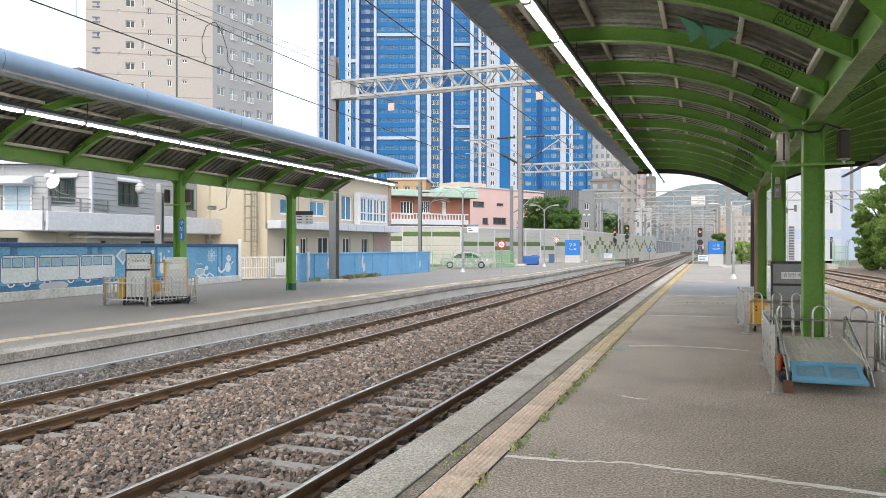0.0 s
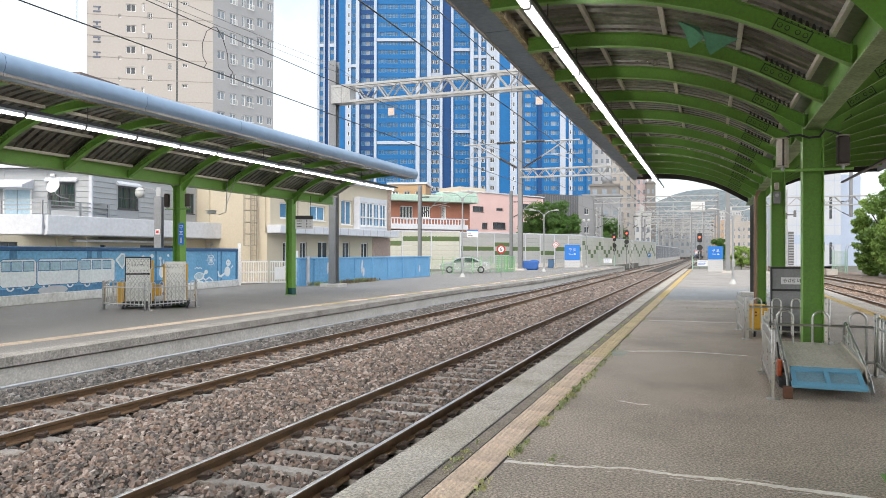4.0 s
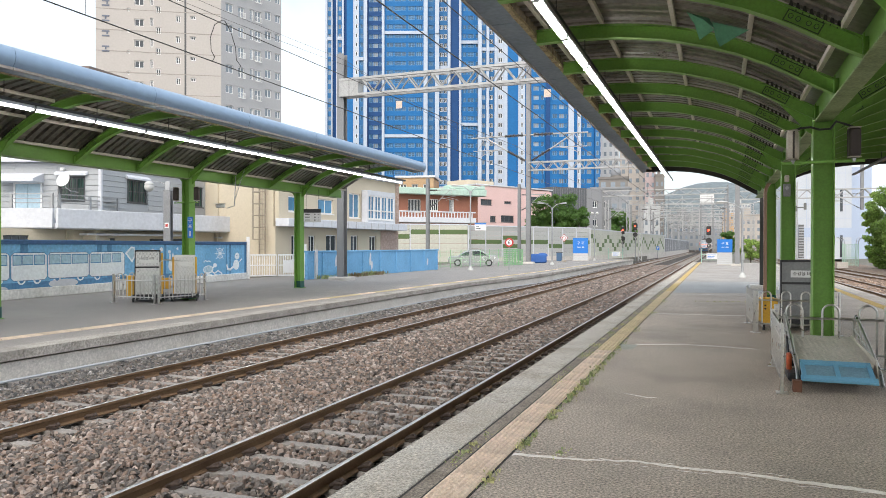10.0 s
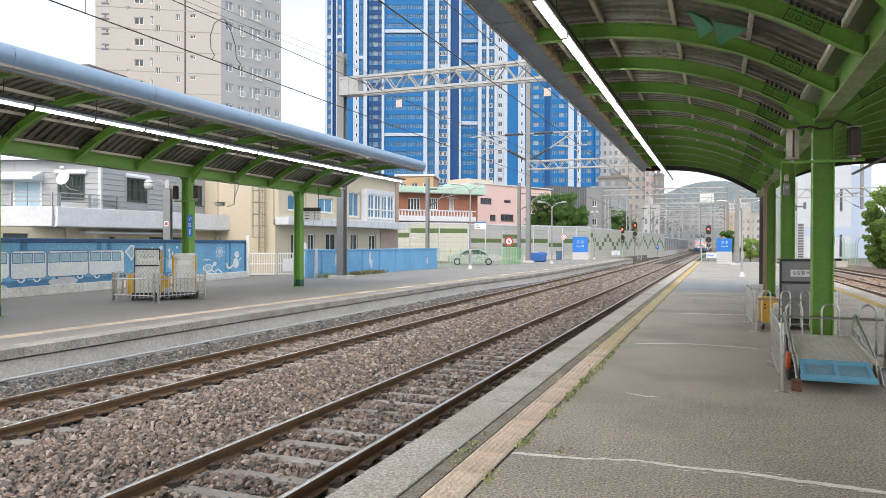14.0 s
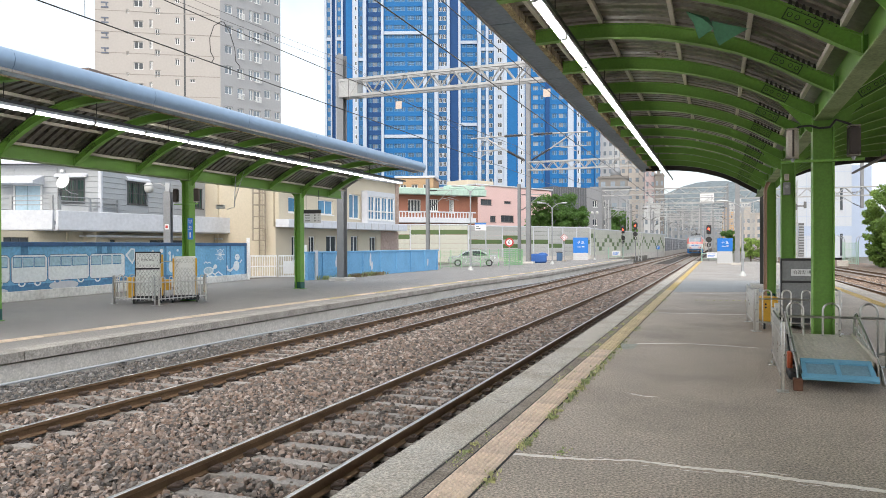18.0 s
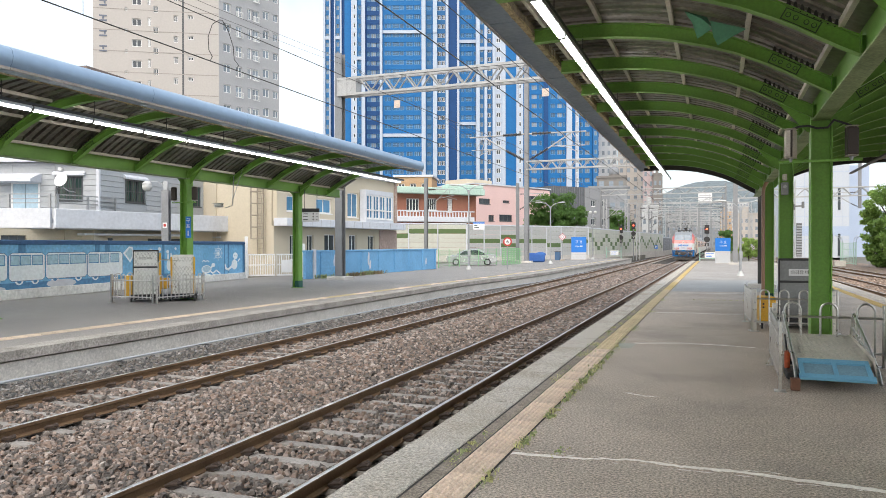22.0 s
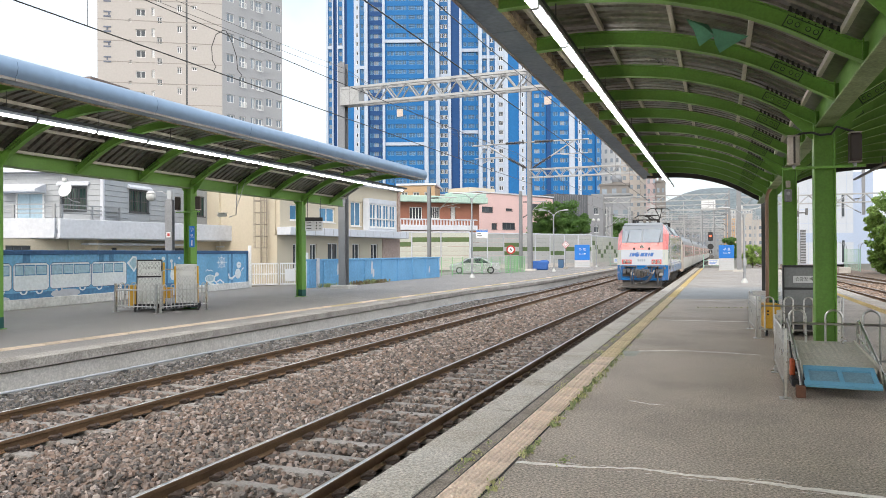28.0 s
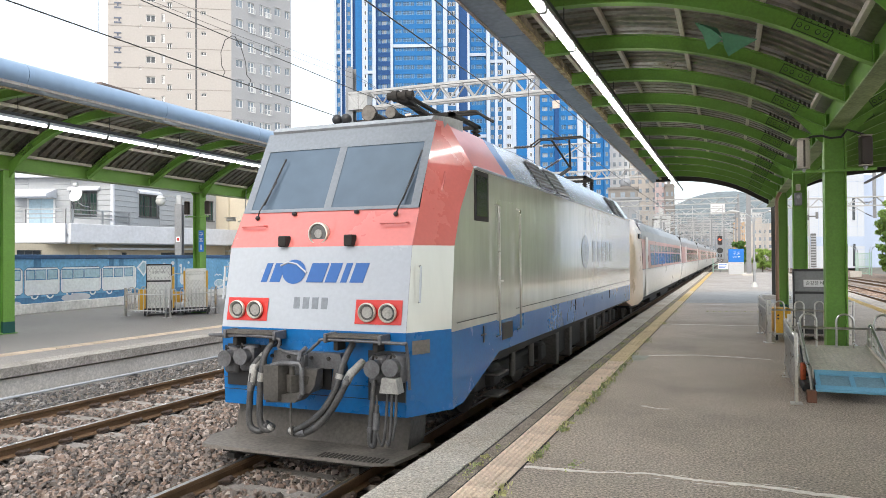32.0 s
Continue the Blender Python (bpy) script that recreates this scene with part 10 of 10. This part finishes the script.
    g.tube([(-0.85, 4.0, 4.06), (-0.6, 4.0, 4.22), (0.6, 4.0, 4.22), (0.85, 4.0, 4.06)], 0.025, 8).tube([(-0.85, 4.2, 4.06), (-0.6, 4.2, 4.22), (0.6, 4.2, 4.22), (0.85, 4.2, 4.06)], 0.025, 8)
    g.cyl((0.02, 2.0, 4.09), (0.40, 2.0, 4.09), 0.055, 12).cyl((0.10, 2.0, 4.09), (0.18, 2.0, 4.09), 0.08, 12).cyl((0.26, 2.0, 4.08), (0.32, 2.0, 4.08), 0.085, 12)
    lp("folded_pantograph", g, TR_UNDER, t, "folded dark pantograph")
    lp("rear_pantograph_base", Geo().box(-0.8, 0.8, 12.5, 12.58, 3.98, 4.05).box(-0.8, 0.8, 13.62, 13.7, 3.98, 4.05).box(-0.8, -0.72, 12.5, 13.7, 3.98, 4.05).box(0.72, 0.8, 12.5, 13.7, 3.98, 4.05), TR_UNDER, t)
    g = Geo().tube([(0, 12.6, 4.06), (0.0, 14.3, 4.50)], 0.05, 8).tube([(0, 14.3, 4.5), (-0.25, 13.0, 5.16)], 0.03, 8).tube([(0, 14.3, 4.5), (0.25, 13.0, 5.16)], 0.03, 8)
    for y in (12.9, 13.15):
        g.tube([(-0.85, y, 5.02), (-0.6, y, 5.20), (0.6, y, 5.20), (0.85, y, 5.02)], 0.022, 8)
    lp("raised_pantograph", g, TR_UNDER, t, "raised dark pantograph touching the wire")
    lp("roof_box", Geo().box(-0.6, 0.6, 5.0, 7.5, 3.64, 3.85, 0.05).box(-0.5, 0.5, 8.5, 11.5, 3.64, 3.82, 0.05), TR_ROOF, t)
    # underframe: bogies, wheels, tanks
    for yb in (4.2, 12.6):
        bg = lp("bogie", Geo().box(-1.2, -1.02, yb - 2.0, yb + 2.0, -0.02, 0.24, 0.04).box(1.02, 1.2, yb - 2.0, yb + 2.0, -0.02, 0.24, 0.04).box(-1.0, 1.0, yb - 0.3, yb + 0.3, 0.0, 0.3),
                TR_UNDER, t, "dark grimy bogie frame")
        for yw in (yb - 1.35, yb + 1.35):
            g = wheel_pair(yw, 0.14, 0.58)
            part("wheelset", g.turn(UP), surf("wheel_steel", (0.10, 0.085, 0.07), (0.2, 0.19, 0.18), rough=0.6, metal=0.5, big=3, fine=20, bump=0.1) if "wheel" not in MESHES else MESHES["wheel"], bg)
            MESHES.setdefault("wheel", bpy.data.materials["wheel_steel"])
            for s in (-1, 1):
                part("axle_box", Geo().box(s * 1.05, s * 1.32, yw - 0.2, yw + 0.2, 0.0, 0.32, 0.05).turn(UP), TR_UNDER, bg)
        for yd in (yb - 0.55, yb + 0.55):
            for s in (-1, 1):
                part("damper", Geo().cyl((s * 1.3, yd, 0.02), (s * 1.3, yd, 0.55), 0.05, 10).turn(UP), TR_PLOW, bg)
    lp("transformer_case", Geo().box(-1.25, 1.25, 6.6, 10.2, -0.12, 0.5, 0.06), TR_UNDER, t, "dark underfloor case")
    for y in (6.4, 7.6, 9.2, 10.4):
        lp("equipment_rack", Geo().box(1.05, 1.36, y, y + 0.22, -0.2, 0.48, 0.02), TR_PLOW, t)
    lp("side_step", Geo().box(1.2, 1.45, 2.5, 3.0, 0.20, 0.23, 0.008).box(1.2, 1.45, 2.5, 3.0, -0.1, -0.07, 0.008), TR_PLOW, t)
    return t


def coach(first):
    """A passenger coach, 25.7 m long; the leading one has a sloped cream end."""
    t = thing("coach", (T1, 0, RAIL), "silver passenger coach with a salmon window band, behind the locomotive", "railway coach", "train coaches")
    L = 25.7
    side = [(1.40, 0.30), (1.47, 0.6), (1.50, 1.2), (1.50, 1.36)]
    bandp = [(1.503, 1.36), (1.495, 2.0), (1.462, 2.46)]
    upper = [(1.46, 2.46), (1.45, 2.62), (1.42, 2.78)]
    roofp = [(1.42, 2.78), (1.30, 3.02), (1.05, 3.18), (0.6, 3.27), (0.0, 3.30)]
    y0 = 3.2 if first else 0.15
    for s in (-1, 1):
        lp("lower_side", Geo().loft([[(s * x, y, z) for x, z in side] for y in (y0, L)], closed=False, caps=False), TR_COACH, t, "pale silver lower side")
        lp("window_band", Geo().loft([[(s * x, y, z) for x, z in bandp] for y in (y0, L)], closed=False, caps=False), TR_SALMON, t, "salmon red window band")
        lp("upper_side", Geo().loft([[(s * x, y, z) for x, z in upper] for y in (y0, L)], closed=False, caps=False), TR_UPPER, t, "grey upper side")
        for k in range(11):
            y = 6.0 + 1.72 * k
            g = Geo().add([(s * 1.512, y, 1.47), (s * 1.512, y + 1.48, 1.47), (s * 1.484, y + 1.48, 2.30), (s * 1.484, y, 2.30)], [(0, 1, 2, 3)])
            lp("window", g, PANE, t)
        for y in (4.2, 24.3):
            lp("door", Geo().box(s * 1.49, s * 1.508, y, y + 0.85, 0.35, 2.55, 0.004), TR_COACH, t, "silver boarding door")
        lp("sill_line", Geo().box(s * 1.49, s * 1.512, y0, L, 1.345, 1.365), TR_GREY, t)
    lp("roof", Geo().loft([[(x, y, z) for x, z in roofp] + [(-x, y, z) for x, z in roofp[::-1][1:]] for y in (y0, L)], closed=False, caps=False), TR_ROOF, t, "grey ribbed roof")
    g = Geo()
    for k in range(24):
        y = y0 + 0.5 + k * (L - y0 - 1) / 24
        g.box(-0.9, 0.9, y, y + 0.12, 3.2, 3.275)
    lp("roof_ribs", g, TR_ROOF, t)
    for y in (7.0, 18.0):
        lp("roof_unit", Geo().box(-0.8, 0.8, y, y + 2.6, 3.2, 3.42, 0.06), TR_ROOF, t)
    lp("end_wall", Geo().box(-1.4, 1.4, L - 0.05, L, 0.3, 3.1), TR_UNDER, t)
    if first:
        rings = []
        for y, w, top, low in ((0.3, 1.30, 2.75, 0.35), (0.7, 1.42, 2.98, 0.20), (1.6, 1.50, 3.16, 0.20), (3.2, 1.50, 3.29, 0.28)):
            rings.append([(-w, y, low), (-w * 1.0, y, 1.4), (-w * 0.97, y, top - 0.6), (-w * 0.8, y, top - 0.14), (-w * 0.4, y, top), (w * 0.4, y, top), (w * 0.8, y, top - 0.14),
                          (w * 0.97, y, top - 0.6), (w, y, 1.4), (w, y, low)])
        lp("cream_end", Geo().loft(rings), TR_CREAM, t, "streamlined cream end fairing")
        for s in (-1, 1):
            lp("end_window", Geo().box(s * 1.44, s * 1.512, 2.2, 2.9, 2.45, 2.62, 0.02), PANE, t)
    else:
        lp("end_wall", Geo().box(-1.4, 1.4, 0.15, 0.2, 0.3, 3.1), TR_UNDER, t)
    lp("gangway", Geo().box(-0.6, 0.6, -0.25, 0.4, 0.35, 2.5, 0.05), BLACK, t, "black gangway bellows")
    lp("underframe", Geo().box(-1.3, 1.3, 1.0, L - 0.6, 0.12, 0.36).box(-1.25, 1.25, 8, 11, -0.12, 0.2, 0.04).box(-1.25, 1.25, 13, 17, -0.15, 0.2, 0.04), TR_UNDER, t)
    for yb in (4.0, 21.6):
        bg = lp("bogie", Geo().box(-1.15, -1.0, yb - 1.6, yb + 1.6, -0.05, 0.15, 0.03).box(1.0, 1.15, yb - 1.6, yb + 1.6, -0.05, 0.15, 0.03).box(-1, 1, yb - 0.3, yb + 0.3, -0.05, 0.2), TR_UNDER, t)
        for yw in (yb - 1.15, yb + 1.15):
            g = wheel_pair(yw, 0.0, 0.44)
            part("wheelset", g.turn(UP), MESHES["wheel"], bg)
    return t


loco = locomotive()
lead = coach(True)
TRAIN = [(loco, 0.0), (lead, 16.35)]
mid = coach(False)
TRAIN.append((mid, 16.35 + 26.0))
for k in range(2, 6):
    TRAIN.append((copy_thing(mid, mid.matrix_basis.copy()), 16.35 + 26.0 * k))


def front(t):
    """Where the train's front stands at t seconds: it runs in and brakes gently."""
    return 0.0987 * t * t - 15.22 * t + 392.84


def motions():
    for ob, back in TRAIN:
        walk(ob, [(t, pose(T1, front(t) + back, RAIL)) for t in range(0, 33)])


# ---- tracks, tiles and other small pieces last ----
track("track_main", T1, -8, 620, "rusty railway track on concrete sleepers beside the platform", (1, 58), (2, 30))
track("track_second", T2, -8, 620, "second rusty railway track on concrete sleepers", (1, 58), (2, 30))
track("track_side", T3, -8, 150, "rusty side track on rust-stained ballast", (18, 60), (18, 30), 1.0)
track("track_side_second", T4, -8, 112, "rusty side track beside the trees", (24, 60), (24, 25), 2.4)

motions()
